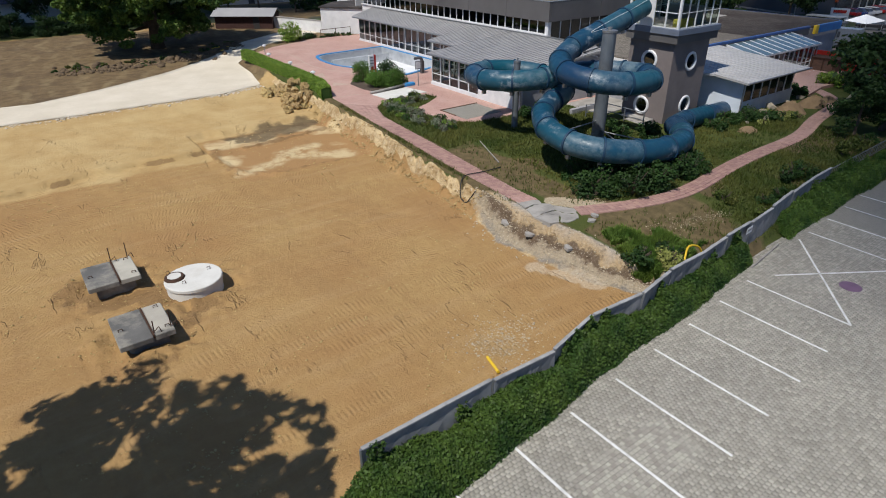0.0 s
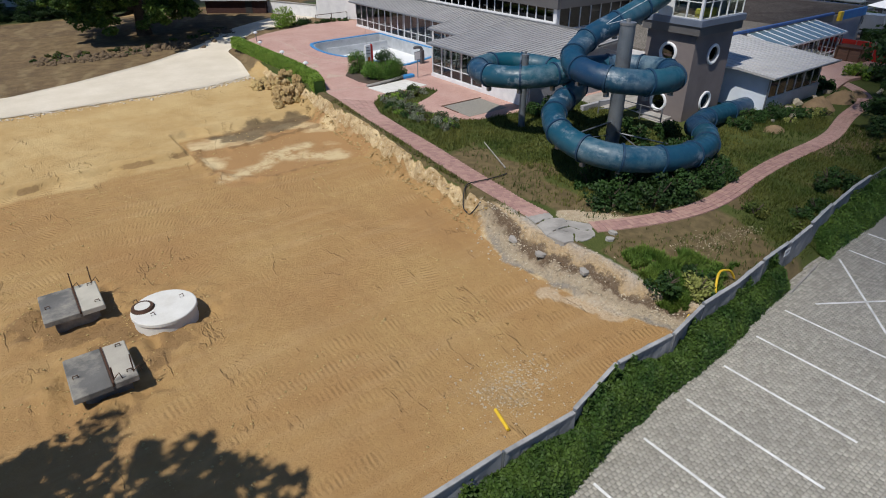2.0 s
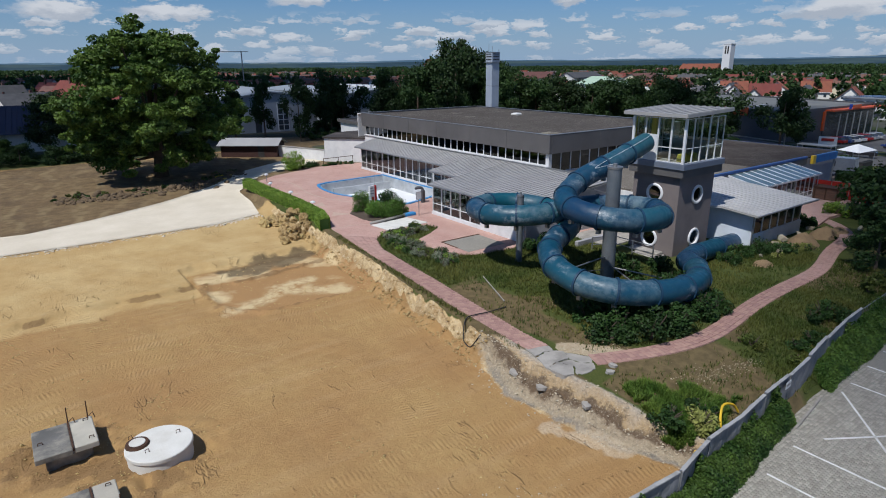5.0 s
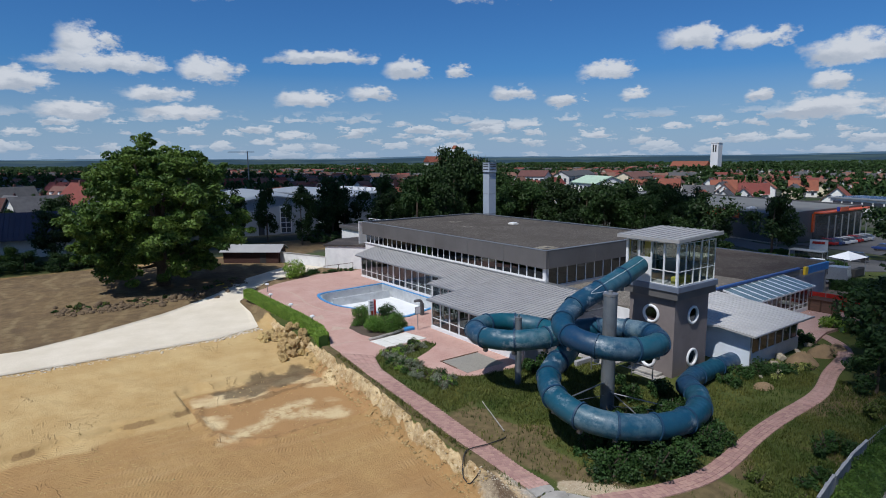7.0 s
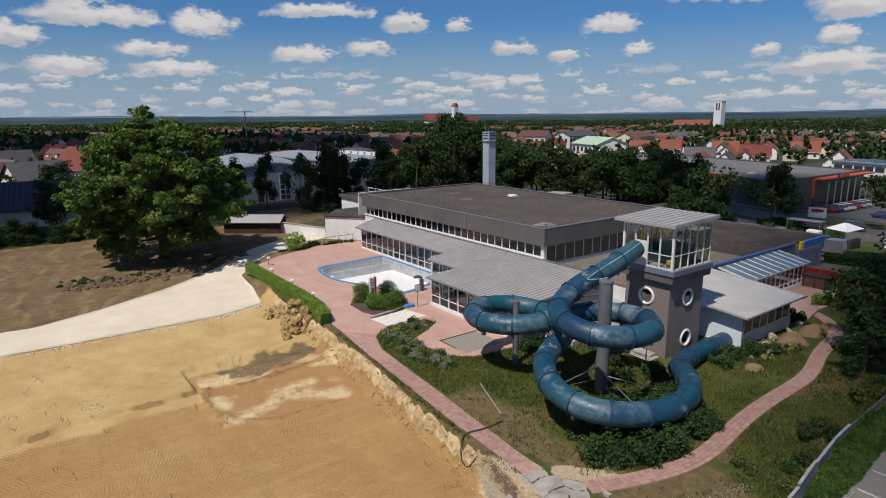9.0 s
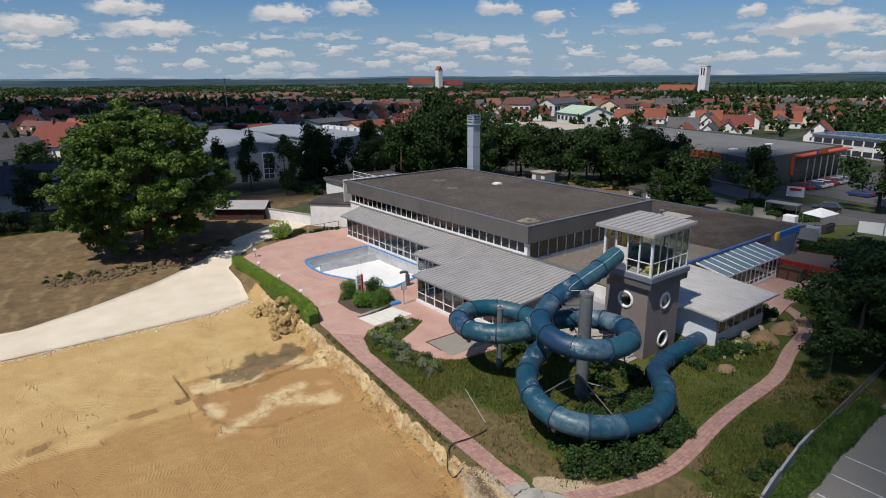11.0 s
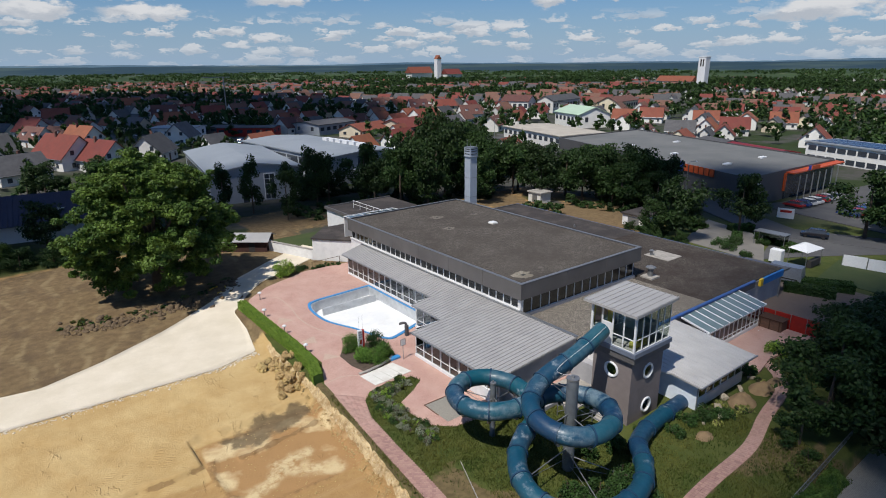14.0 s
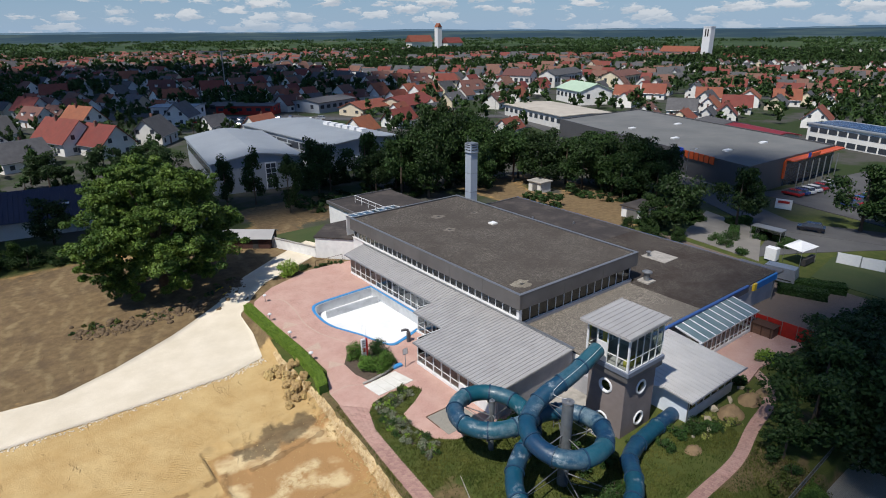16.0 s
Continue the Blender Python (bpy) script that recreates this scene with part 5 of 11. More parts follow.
def porthole(face, s, z):
    place = (lambda a, c, d: (TX0 + d, a, c)) if face == "w" else (lambda a, c, d: (a, TY0 + d, c))
    n, prof = 32, [(0.50, 0.06), (0.50, -0.07), (0.55, -0.10), (0.63, -0.10), (0.68, -0.05), (0.68, 0.02)]
    vs = [place(s + r * math.cos(k * math.tau / n), z + r * math.sin(k * math.tau / n), d) for k in range(n) for r, d in prof]
    m = len(prof)
    fs = [(k * m + j, k * m + j + 1, ((k + 1) % n) * m + j + 1, ((k + 1) % n) * m + j) for k in range(n) for j in range(m - 1)]
    fr = part("porthole", G().add(vs, fs), M_PVC, tower, "round white-framed porthole", smooth=False)
    pn = part("pane", G().add([place(s + 0.5 * math.cos(k * math.tau / n), z + 0.5 * math.sin(k * math.tau / n), 0.03) for k in range(n)], [tuple(range(n))]), M_GLASS_DARK, fr)
    pn.visible_shadow = False


HW, HS = [(27.07, 4.15), (27.2, 0.85)], [(40.55, 4.05), (40.7, 0.9)]
part("wall", round_hole_wall("w", HW, 0.6), M_TOWER, tower)
part("wall", round_hole_wall("s", HS, 0.6), M_TOWER, tower)
part("wall", G().box(TX1 - 0.25, TX1, TY0, TY1, -0.6, 5.5).box(TX0, TX1 - 0.25, TY1 - 0.25, TY1, -0.6, 5.5), M_TOWER, tower)
for s, z in HW:
    porthole("w", s, z)
for s, z in HS:
    porthole("s", s, z)
part("collar", G().box(37.95, 42.8, 24.85, 29.15, 5.5, 6.05), M_FASCIA, tower, "dark grey band under the cabin")
part("cabin_sill", G().box(37.85, 42.9, 24.75, 29.25, 6.05, 6.45, 0.03), surf("blue_grey_sill", (0.17, 0.20, 0.26), (0.14, 0.165, 0.22), 1, 30, 0.5, 0.2), tower, "blue-grey metal sill band")
part("cabin_floor", G().box(38.1, 42.6, 25.0, 29.0, 6.45, 6.5), M_GREYWALL, tower)
part("bench", G().box(38.5, 40.2, 25.3, 25.8, 6.5, 7.0, 0.04), surf("yellow_green_bench", (0.45, 0.42, 0.08), (0.38, 0.36, 0.07), 2, 20, 0.5), tower, "yellow-green bench in the cabin")
part("post", G().box(39.0, 39.4, 27.9, 28.3, 6.5, 9.4), surf("yellow_post", (0.5, 0.42, 0.05), (0.45, 0.38, 0.05), 2, 20, 0.5), tower, "yellow post inside the cabin")
part("cupboard", G().box(41.6, 42.4, 26.0, 28.5, 6.5, 7.6, 0.03), M_GREYWALL, tower)
for w, uy in ((1.02, 25.0), (1.02, 26.02), (0.95, 28.05)):
    window(tower, (38.0, uy), (0, 1), w - 0.01, 6.46, 9.4, cross=(7.45,), bar=0.05, glass=M_GLASS_CLEAR)
window(tower, (38.0, 27.04), (0, 1), 1.0, 8.2, 9.4, bar=0.05, glass=M_GLASS_CLEAR)
part("mouth_panel", G().box(37.96, 38.06, 27.04, 28.04, 6.46, 8.2), M_PVC, tower, "white panel round the slide mouth")
for i in range(5):
    window(tower, (38.05 + i * 0.925, 24.98), (1, 0), 0.915, 6.46, 9.4, cross=(7.45,), bar=0.036, glass=M_GLASS_CLEAR)
for i in range(4):
    window(tower, (42.7, 25.02 + i * 0.99), (0, 1), 0.98, 6.46, 9.4, cross=(7.45,), bar=0.036, glass=M_GLASS_CLEAR, turned=False)
for i in range(4):
    window(tower, (38.1 + i * 1.14, 29.05), (1, 0), 1.13, 6.46, 9.4, cross=(7.45,), bar=0.036, glass=M_GLASS_CLEAR, turned=True)
part("corner_post", G().box(37.92, 38.08, 24.9, 25.06, 6.45, 9.42), M_PVC, tower)
part("corner_post", G().box(37.92, 38.08, 28.95, 29.11, 6.45, 9.42), M_PVC, tower)
rz = lambda x: 9.72 + (x - 37.2) * 0.035
g = G()
g.add([(37.45, 24.6, rz(37.45) - 0.22), (43.0, 24.6, rz(43) - 0.22), (43.0, 29.6, rz(43) - 0.22), (37.45, 29.6, rz(37.45) - 0.22), (37.45, 24.6, rz(37.45)), (43.0, 24.6, rz(43)), (43.0, 29.6, rz(43)), (37.45, 29.6, rz(37.45))],
      [(3, 2, 1, 0), (4, 5, 6, 7), (0, 1, 5, 4), (1, 2, 6, 5), (2, 3, 7, 6), (3, 0, 4, 7)])
part("roof", g, M_SEAM, tower, "grey seamed metal roof")
g = G()
for i in range(10):
    y = 24.66 + i * 0.54
    g.add([(x, yy, rz(x) + dz) for x in (37.45, 43.0) for yy, dz in ((y - 0.022, 0), (y - 0.018, 0.055), (y + 0.018, 0.055), (y + 0.022, 0))], [(0, 1, 5, 4), (1, 2, 6, 5), (2, 3, 7, 6), (0, 3, 2, 1), (4, 5, 6, 7)])
part("roof_seams", g, M_SEAM, tower)
part("base_steps", G().box(37.0, 38.28, 25.6, 28.6, -0.5, -0.12, 0.03).box(37.5, 38.28, 25.9, 28.3, -0.12, 0.06, 0.03), M_CONCRETE, tower)

# annex with the slide's landing
annex = thing("landing_annex", "white annex with a grey mono-pitch roof and ribbon windows", "building")
az = lambda y: 2.5 + (y - 22.35) * 0.085
part("wall", G().box(44.7, 44.95, 23.0, 30.4, -0.6, 2.45), M_BLUEWHITE, annex, "pale blue-white rendered wall")
part("wall", G().box(44.95, 52.5, 23.0, 23.25, -0.6, 0.75), M_WHITE, annex)
part("wall", G().box(52.3, 52.5, 23.25, 30.4, -0.6, 2.45), M_WHITE, annex)
part("wall", G().box(42.5, 44.7, 26.6, 26.8, -0.5, 2.55), M_GREYWALL, annex, "grey link wall to the tower")
part("floor", G().box(44.95, 52.3, 23.25, 30.4, -0.6, 0.0), M_DARK, annex)
window_row(annex, (45.0, 23.08), (1, 0), 6, 1.22, 0.75, 2.42, glass=M_GLASS_DARK, bar=0.06)
g = G()
q = [(43.9, 22.3), (53.1, 22.3), (53.1, 30.44), (42.9, 30.44), (42.9, 26.3), (43.9, 25.1)]
g.slab(q, lambda x, y: az(y) - 0.16, lambda x, y: az(y))
part("roof", g, M_SEAMPALE, annex, "pale grey mono-pitch roof")
g = G()
for i in range(15):
    x = 44.2 + i * 0.62
    g.add([(xx, y, az(y) + dz) for y in (22.3, 30.4) for xx, dz in ((x - 0.02, 0), (x - 0.016, 0.035), (x + 0.016, 0.035), (x + 0.02, 0))], [(0, 1, 5, 4), (1, 2, 6, 5), (2, 3, 7, 6), (0, 3, 2, 1), (4, 5, 6, 7)])
part("roof_seams", g, M_SEAMPALE, annex)
part("gutter", G().tube([(43.8, 22.24, 2.44), (53.2, 22.24, 2.44)], 0.07, 10), M_STEEL, annex)
part("downpipe", G().tube([(44.55, 22.9, -0.4), (44.55, 22.9, 2.3), (44.5, 22.3, 2.42)], 0.05, 8), M_STEEL, annex)

# glazed lean-to
conserv = thing("glass_lean_to", "glazed lean-to with white rafters against the service wing", "conservatory")
part("plinth", G().box(54.0, 66.2, 27.55, 27.75, -0.5, 0.35).box(66.0, 66.2, 27.75, 30.6, -0.5, 0.35), M_WHITE, conserv)
for i in range(13):
    window(conserv, (54.05 + i * 0.93, 27.62), (1, 0), 0.92, 0.35, 2.25, bar=0.06, cross=(0.8,))
for i in range(3):
    window(conserv, (66.1, 27.8 + i * 0.93), (0, 1), 0.92, 0.35, 2.4, bar=0.06, cross=(0.8,), turned=False)
for i in range(10):
    x = 54.4 + i * 1.3
    part("rafter", G().beam((x, 27.4, 2.36), (x, 30.5, 3.02), 0.16, 0.14), M_PVC, conserv)
for i in range(9):
    x = 54.48 + i * 1.3
    po = part("roof_pane", G().quad((x, 27.4, 2.40), (x + 1.14, 27.4, 2.40), (x + 1.14, 30.5, 3.06), (x, 30.5, 3.06)), surf("roof_glass", (0.15, 0.21, 0.22), (0.11, 0.165, 0.175), 0.5, 10, 0.12, bump=0.0, spec=0.8) if i == 0 else bpy.data.materials["roof_glass"], conserv)
    po.visible_shadow = False
part("eaves_beam", G().box(54.0, 66.3, 27.38, 27.6, 2.25, 2.40), M_PVC, conserv)
part("floor", G().box(54.1, 66.0, 27.75, 30.6, -0.5, 0.02), M_INTERIOR, conserv)

# chimney
chim = thing("chimney_stack", "tall pale blue square metal chimney stack", "chimney")
M_CHIM = surf("pale_blue_cladding", (0.42, 0.47, 0.54), (0.37, 0.42, 0.49), 0.5, 20, 0.5, 0.2, bump=0.05)
part("shaft", G().box(64.95, 66.4, 75.75, 77.2, 0, 13.1), M_CHIM, chim)
part("louvre_head", G().box(64.9, 66.45, 75.7, 77.25, 13.15, 14.6), M_CHIM, chim)
part("platform", G().box(64.75, 66.6, 75.55, 77.4, 13.1, 13.15).box(64.86, 66.49, 75.66, 77.29, 14.6, 14.66), M_STEEL, chim)
for x, y, z in ((64.95, 75.8, 15.5), (66.3, 75.8, 15.1), (65.4, 77.1, 15.9)):
    part("antenna", G().cyl(x, y, 14.66, z, 0.03, 6), M_STEEL, chim)
for z in (13.5, 13.95, 14.3):
    part("louvre", G().box(64.85, 64.9, 75.9, 77.1, z, z + 0.12).box(65.1, 66.3, 75.65, 75.7, z, z + 0.12), M_DARK, chim)
for z in (3.2, 6.4, 9.6):
    part("joint_band", G().box(64.93, 66.42, 75.73, 77.22, z, z + 0.05), M_STEEL, chim)

# north-west outbuildings
nwing = thing("white_wing", "white rendered low wing with a dark flat roof", "building")
NW = [(37.9, 79.9), (41.9, 75.3), (47.0, 75.3), (47.0, 84.0), (42.0, 84.0)]
part("wall", G().slab(NW, -0.2, 3.2), M_WHITE, nwing)
part("roof", G().slab([(42.4 + (x - 42.4) * 1.05, 79.8 + (y - 79.8) * 1.05) for x, y in NW], 3.205, 3.42), M_BITUMEN, nwing)
nblock = thing("plant_room", "grey flat-roofed plant room with a glazed roof strip", "building")
part("wall", G().box(47.2, 60.0, 75.3, 93.0, -0.2, 4.1), M_WHITE, nblock)
part("roof", G().box(47.0, 60.2, 75.2, 93.2, 4.105, 4.3), M_BITUMEN, nblock)
part("parapet", G().box(46.9, 47.15, 75.15, 93.3, 4.0, 4.5).box(47.15, 60.3, 93.05, 93.3, 4.0, 4.5), M_FASCIA, nblock)
for i in range(8):
    x = 42.0 + i * 1.2
    part("skylight_bar", G().beam((x, 75.15, 6.70), (x, 77.2, 6.52), 0.09), M_PVC, nblock)
    if i < 7:
        part("skylight_pane", G().add([(x + 0.06, 75.2, 6.70), (x + 1.14, 75.2, 6.70), (x + 1.14, 77.2, 6.52), (x + 0.06, 77.2, 6.52)], [(0, 1, 2, 3)]), M_GLASS_CLEAR, nblock)
part("skylight_sill", G().box(41.9, 50.5, 75.11, 75.2, 6.5, 6.74).beam((41.9, 77.2, 6.52), (50.5, 77.2, 6.52), 0.12), M_PVC, nblock)
part("skylight_wall", G().box(41.95, 50.45, 77.2, 77.35, 3.3, 6.45), M_WHITE, nblock)
for i in range(6):
    part("railing_post", G().cyl(50.5, 78.5 + i * 2.2, 4.3, 5.6, 0.04, 6), M_PVC, nblock)
part("rail", G().tube([(50.5, 78.5, 5.6), (50.5, 89.5, 5.6)], 0.05, 6).tube([(50.5, 78.5, 5.0), (50.5, 89.5, 5.0)], 0.035, 6), M_PVC, nblock)
gwall = thing("garden_wall", "white rendered garden wall", "wall")
part("wall", G().slab([(37.9, 80.0), (38.1, 80.15), (33.6, 92.2), (33.4, 92.1)], -0.3, 1.55), M_WHITE, gwall)
part("coping", G().slab([(37.85, 79.95), (38.2, 80.15), (33.7, 92.3), (33.3, 92.1)], 1.555, 1.62), M_CONCRETE, gwall)
shed = thing("garden_shed", "dark brown timber shed with a grey sheet roof", "shed", at=(27.6, 93.4, -0.2))
shed.rotation_euler = (0, 0, radians(-39))
M_BOARDS = surf("dark_stained_boards", (0.06, 0.026, 0.02), (0.045, 0.02, 0.017), 2, 25, 0.85, stretch=(6, 6, 1))
part("wall", G().add([(0, 0, -0.3), (8.4, 0, -0.3), (8.4, 3.6, -0.3), (0, 3.6, -0.3), (0, 0, 2.1), (8.4, 0, 2.1), (8.4, 3.6, 2.1), (0, 3.6, 2.1), (0, 1.8, 2.75), (8.4, 1.8, 2.75)], [(0, 1, 5, 4), (2, 3, 7, 6), (1, 2, 6, 9, 5), (3, 0, 4, 8, 7)]), M_BOARDS, shed)
for s0, s1 in ((-1, 0), (1, 0)):
    e0, e1 = (-0.5, 1.95) if s0 < 0 else (4.1, 1.95)
    part("roof", G().add([(-0.4, e0, e1), (8.8, e0, e1), (8.8, 1.8, 2.84), (-0.4, 1.8, 2.84), (-0.4, e0, e1 - 0.08), (8.8, e0, e1 - 0.08), (8.8, 1.8, 2.76), (-0.4, 1.8, 2.76)], [(0, 1, 2, 3) if s0 < 0 else (3, 2, 1, 0), (4, 7, 6, 5), (0, 4, 5, 1), (1, 5, 6, 2), (0, 3, 7, 4)]), M_SEAM, shed, "grey sheet-metal roof")
part("door", G().box(5.6, 6.5, -0.06, -0.003, 0.0, 1.9), M_DARK, shed)
part("window", G().box(8.403, 8.45, 1.2, 2.3, 1.0, 1.6), M_PVC, shed)
for i in range(14):
    part("batten", G().box(0.28 + i * 0.6, 0.33 + i * 0.6, -0.025, -0.002, -0.2, 2.05), M_BOARDS, shed)

# ---- open-air pool ----
pool = thing("outdoor_pool", "empty outdoor pool with white floor and blue rim", "pool")


def smooth_loop(pts, keep, times=2):
    """Rounds the corners of a plan outline, but for those in keep."""
    for _ in range(times):
        out = []
        n = len(pts)
        for i, p in enumerate(pts):
            if p in keep:
                out.append(p)
                continue
            a, c = pts[i - 1], pts[(i + 1) % n]
            out += [tuple(np.add(np.multiply(p, 0.75), np.multiply(a, 0.25))), tuple(np.add(np.multiply(p, 0.75), np.multiply(c, 0.25)))]
        pts = out
    return pts


def scaled(pts, k, c=(34.0, 58.0)):
    return [(c[0] + (x - c[0]) * k, c[1] + (y - c[1]) * k) for x, y in pts]


KEEP = {(38.5, 65.2), (38.5, 52.4)}
PP = smooth_loop(POOL, KEEP)


def ring(outer, inner, z0, z1):
    n = len(outer)
    vs = [(*p, z1) for p in outer] + [(*p, z1) for p in inner] + [(*p, z0) for p in outer] + [(*p, z0) for p in inner]
    fs = []
    for i in range(n):
        j = (i + 1) % n
        fs += [(i, j, n + j, n + i), (i, 2 * n + i, 2 * n + j, j), (n + i, n + j, 3 * n + j, 3 * n + i)]
    return G().add(vs, fs)


part("rim", ring(scaled(PP, 1.045), scaled(PP, 0.995), -0.3, 0.10), M_POOLBLUE, pool, "blue pool rim", smooth=False)
part("basin_wall", ring(scaled(PP, 0.994), scaled(PP, 0.97), -1.3, 0.02), M_POOLSTEEL, pool, "stainless steel pool wall")
part("basin_floor", G().slab(scaled(PP, 0.975), -1.4, -1.15), M_POOLWHITE, pool, "white pool floor")
part("inner_wall", G().box(30.6, 38.0, 62.6, 62.9, -1.15, -0.25, 0.04), M_POOLSTEEL, pool, "stainless steel dividing wall")

# ---- water slide ----
slide = thing("tube_water_slide", "winding blue plastic tube slide, weathered and scuffed", "water slide")
M_TUBE, t, b = shader("weathered_blue_plastic")
v = coords(t)
info = t.nodes.new("ShaderNodeObjectInfo")
tc = mix(t, info.outputs["Random"], (0.004, 0.032, 0.080), (0.003, 0.070, 0.098))
# some lengths have faded and chalked more than others
fade = node(t, "ShaderNodeMapRange", Value=math_node(t, "FRACT", math_node(t, "MULTIPLY", info.outputs["Random"], 7.31)))
fade.inputs["From Min"].default_value, fade.inputs["From Max"].default_value = 0.55, 0.95
tc = mix(t, math_node(t, "MULTIPLY", fade.outputs[0], noise_fac(t, v, 1.6, 8, 0.7, 0.40, 0.60)), tc, (0.11, 0.165, 0.205))
tc = mix(t, math_node(t, "MULTIPLY", noise_fac(t, v, 0.9, 7, 0.62, 0.48, 0.70), 0.35), tc, (0.018, 0.095, 0.135))
tc = mix(t, math_node(t, "MULTIPLY", noise_fac(t, v, 6, 6, 0.7, 0.58, 0.76), 0.3), tc, (0.13, 0.175, 0.20))
tc = mix(t, math_node(t, "MULTIPLY", noise_fac(t, v, 2.2, 6, 0.7, 0.55, 0.7), 0.4), tc, (0.012, 0.035, 0.06))
sv = coords(t, (1.0, 1.0, 1.6), 30)
tc = mix(t, math_node(t, "MULTIPLY", noise_fac(t, sv, 0.9, 9, 0.74, 0.53, 0.62), math_node(t, "MULTIPLY", noise_fac(t, v, 0.35, 3, 0.5, 0.48, 0.60), 0.65)), tc, (0.28, 0.325, 0.365))
t.links.new(tc, b.inputs["Base Color"])
t.links.new(math_node(t, "ADD", math_node(t, "MULTIPLY", noise_fac(t, v, 3, 5), 0.25), 0.32), b.inputs["Roughness"])
bumped(t, b, noise_fac(t, v, 12, 4), 0.05, 0.01)
M_TUBE_FLANGE = surf("dark_blue_flange", (0.014, 0.05, 0.10), (0.01, 0.035, 0.07), 3, 30, 0.5)

UPPER = [(37.3, 27.5, 7.72), (35.2, 27.2, 7.25), (33.2, 27.1, 6.75), (31.1, 27.4, 6.05), (29.4, 27.1, 5.45), (28.0, 26.1, 5.12), (27.4, 24.5, 4.92), (27.8, 22.8, 4.76), (29.4, 21.8, 4.6), (31.6, 22.0, 4.45), (33.2, 23.4, 4.3), (33.6, 25.1, 4.2), (32.9, 26.8, 4.1)]
MIDDLE = [(31.4, 27.7, 4.05), (29.7, 27.8, 4.0), (27.9, 28.2, 3.93), (26.5, 29.3, 3.85), (26.0, 31.1, 3.75), (26.7, 32.8, 3.68), (28.4, 33.8, 3.58), (30.3, 33.4, 3.48), (31.4, 31.8, 3.38), (31.5, 30.0, 3.27), (30.9, 28.3, 3.12), (29.5, 27.1, 2.96), (27.7, 26.4, 2.8)]
LOWER = [(26.0, 25.3, 2.62), (24.7, 23.6, 2.42), (24.3, 21.7, 2.22), (24.9, 20.2, 2.03), (26.3, 19.2, 1.85), (28.2, 18.7, 1.66), (30.5, 18.9, 1.45), (32.6, 19.8, 1.25), (34.4, 21.2, 1.02), (35.8, 22.5, 0.8), (38.3, 23.4, 0.52), (41.4, 23.9, 0.25), (44.8, 24.3, 0.0)]
CTRL = [Vector(p) for p in UPPER + MIDDLE + LOWER]


def catmull(pts, n):
    out = []
    for i in range(len(pts) - 1):
        p0, p1, p2, p3 = pts[max(i - 1, 0)], pts[i], pts[i + 1], pts[min(i + 2, len(pts) - 1)]
        for k in range(n):
            s = k / n
            out.append(0.5 * ((2 * p1) + (p2 - p0) * s + (2 * p0 - 5 * p1 + 4 * p2 - p3) * s * s + (3 * p1 - p0 - 3 * p2 + p3) * s ** 3))
    return out + [pts[-1]]


LINE = catmull(CTRL, 8)
R_TUBE = 0.66
SEG = 9
for i in range(0, len(LINE) - 1, SEG):
    piece = LINE[i:i + SEG + 1]
    if len(piece) < 2:
        break
    ob = part("tube_section", G().tube(piece, R_TUBE, 28, False), M_TUBE, slide, "blue tube section", smooth=True)
    if i:
        d = (LINE[i + 1] - LINE[i - 1]).normalized()
        p = LINE[i]
        fl = part("flange", G().tube([p - d * 0.06, p - d * 0.055, p + d * 0.055, p + d * 0.06], [R_TUBE + 0.005, R_TUBE + 0.075, R_TUBE + 0.075, R_TUBE + 0.005], 28, False), M_TUBE_FLANGE, slide, "dark joint ring")
        part("clamp", G().box(p.x - 0.12, p.x + 0.12, p.y - 0.12, p.y + 0.12, p.z - R_TUBE - 0.28, p.z - R_TUBE - 0.03, 0.02), M_STEEL, slide)
M_POLE = surf("grey_painted_pole", (0.17, 0.19, 0.21), (0.12, 0.14, 0.16), 1.2, 20, 0.5, 0.3, stain=(0.09, 0.09, 0.09), stain_scale=1.5, stain_amount=0.5)
for x, y, top, r in ((28.9, 30.85, 4.5, 0.22), (30.6, 24.7, 7.0, 0.42)):
    part("mast", G().cyl(x, y, g1(x, y) - 0.2, top, r, 24), M_POLE, slide, "thick grey steel mast", smooth=False)
    part("mast_cap", G().cyl(x, y, top, top + 0.12, r * 1.08, 24).cyl(x, y, top + 0.12, top + 0.3, r * 0.3, 12), M_STEEL, slide)
ARMS = [((28.9, 30.85, 3.3), (26.3, 30.2, 3.15)), ((28.9, 30.85, 3.2), (28.3, 33.5, 2.9)), ((28.9, 30.85, 3.0), (31.2, 31.4, 2.75)), ((28.9, 30.85, 3.4), (28.0, 28.4, 3.3)),
        ((30.6, 24.7, 4.4), (27.6, 24.6, 4.25)), ((30.6, 24.7, 4.1), (30.2, 22.1, 3.9)), ((30.6, 24.7, 4.0), (33.2, 24.4, 3.6)), ((30.6, 24.7, 6.3), (31.2, 27.1, 5.4)), ((30.6, 24.7, 3.6), (32.4, 27.0, 3.4)),
        ((30.6, 24.7, 1.6), (25.0, 24.0, 1.75)), ((30.6, 24.7, 1.1), (27.6, 19.0, 1.1)), ((30.6, 24.7, 0.9), (32.7, 20.0, 0.55))]
for a, c in ARMS:
    part("support_arm", G().tube([a, c], 0.042, 8), M_STEEL, slide, "thin steel support arm")
    part("stay_rod", G().tube([(a[0], a[1], a[2] - 0.9), c], 0.02, 6), M_STEEL, slide)
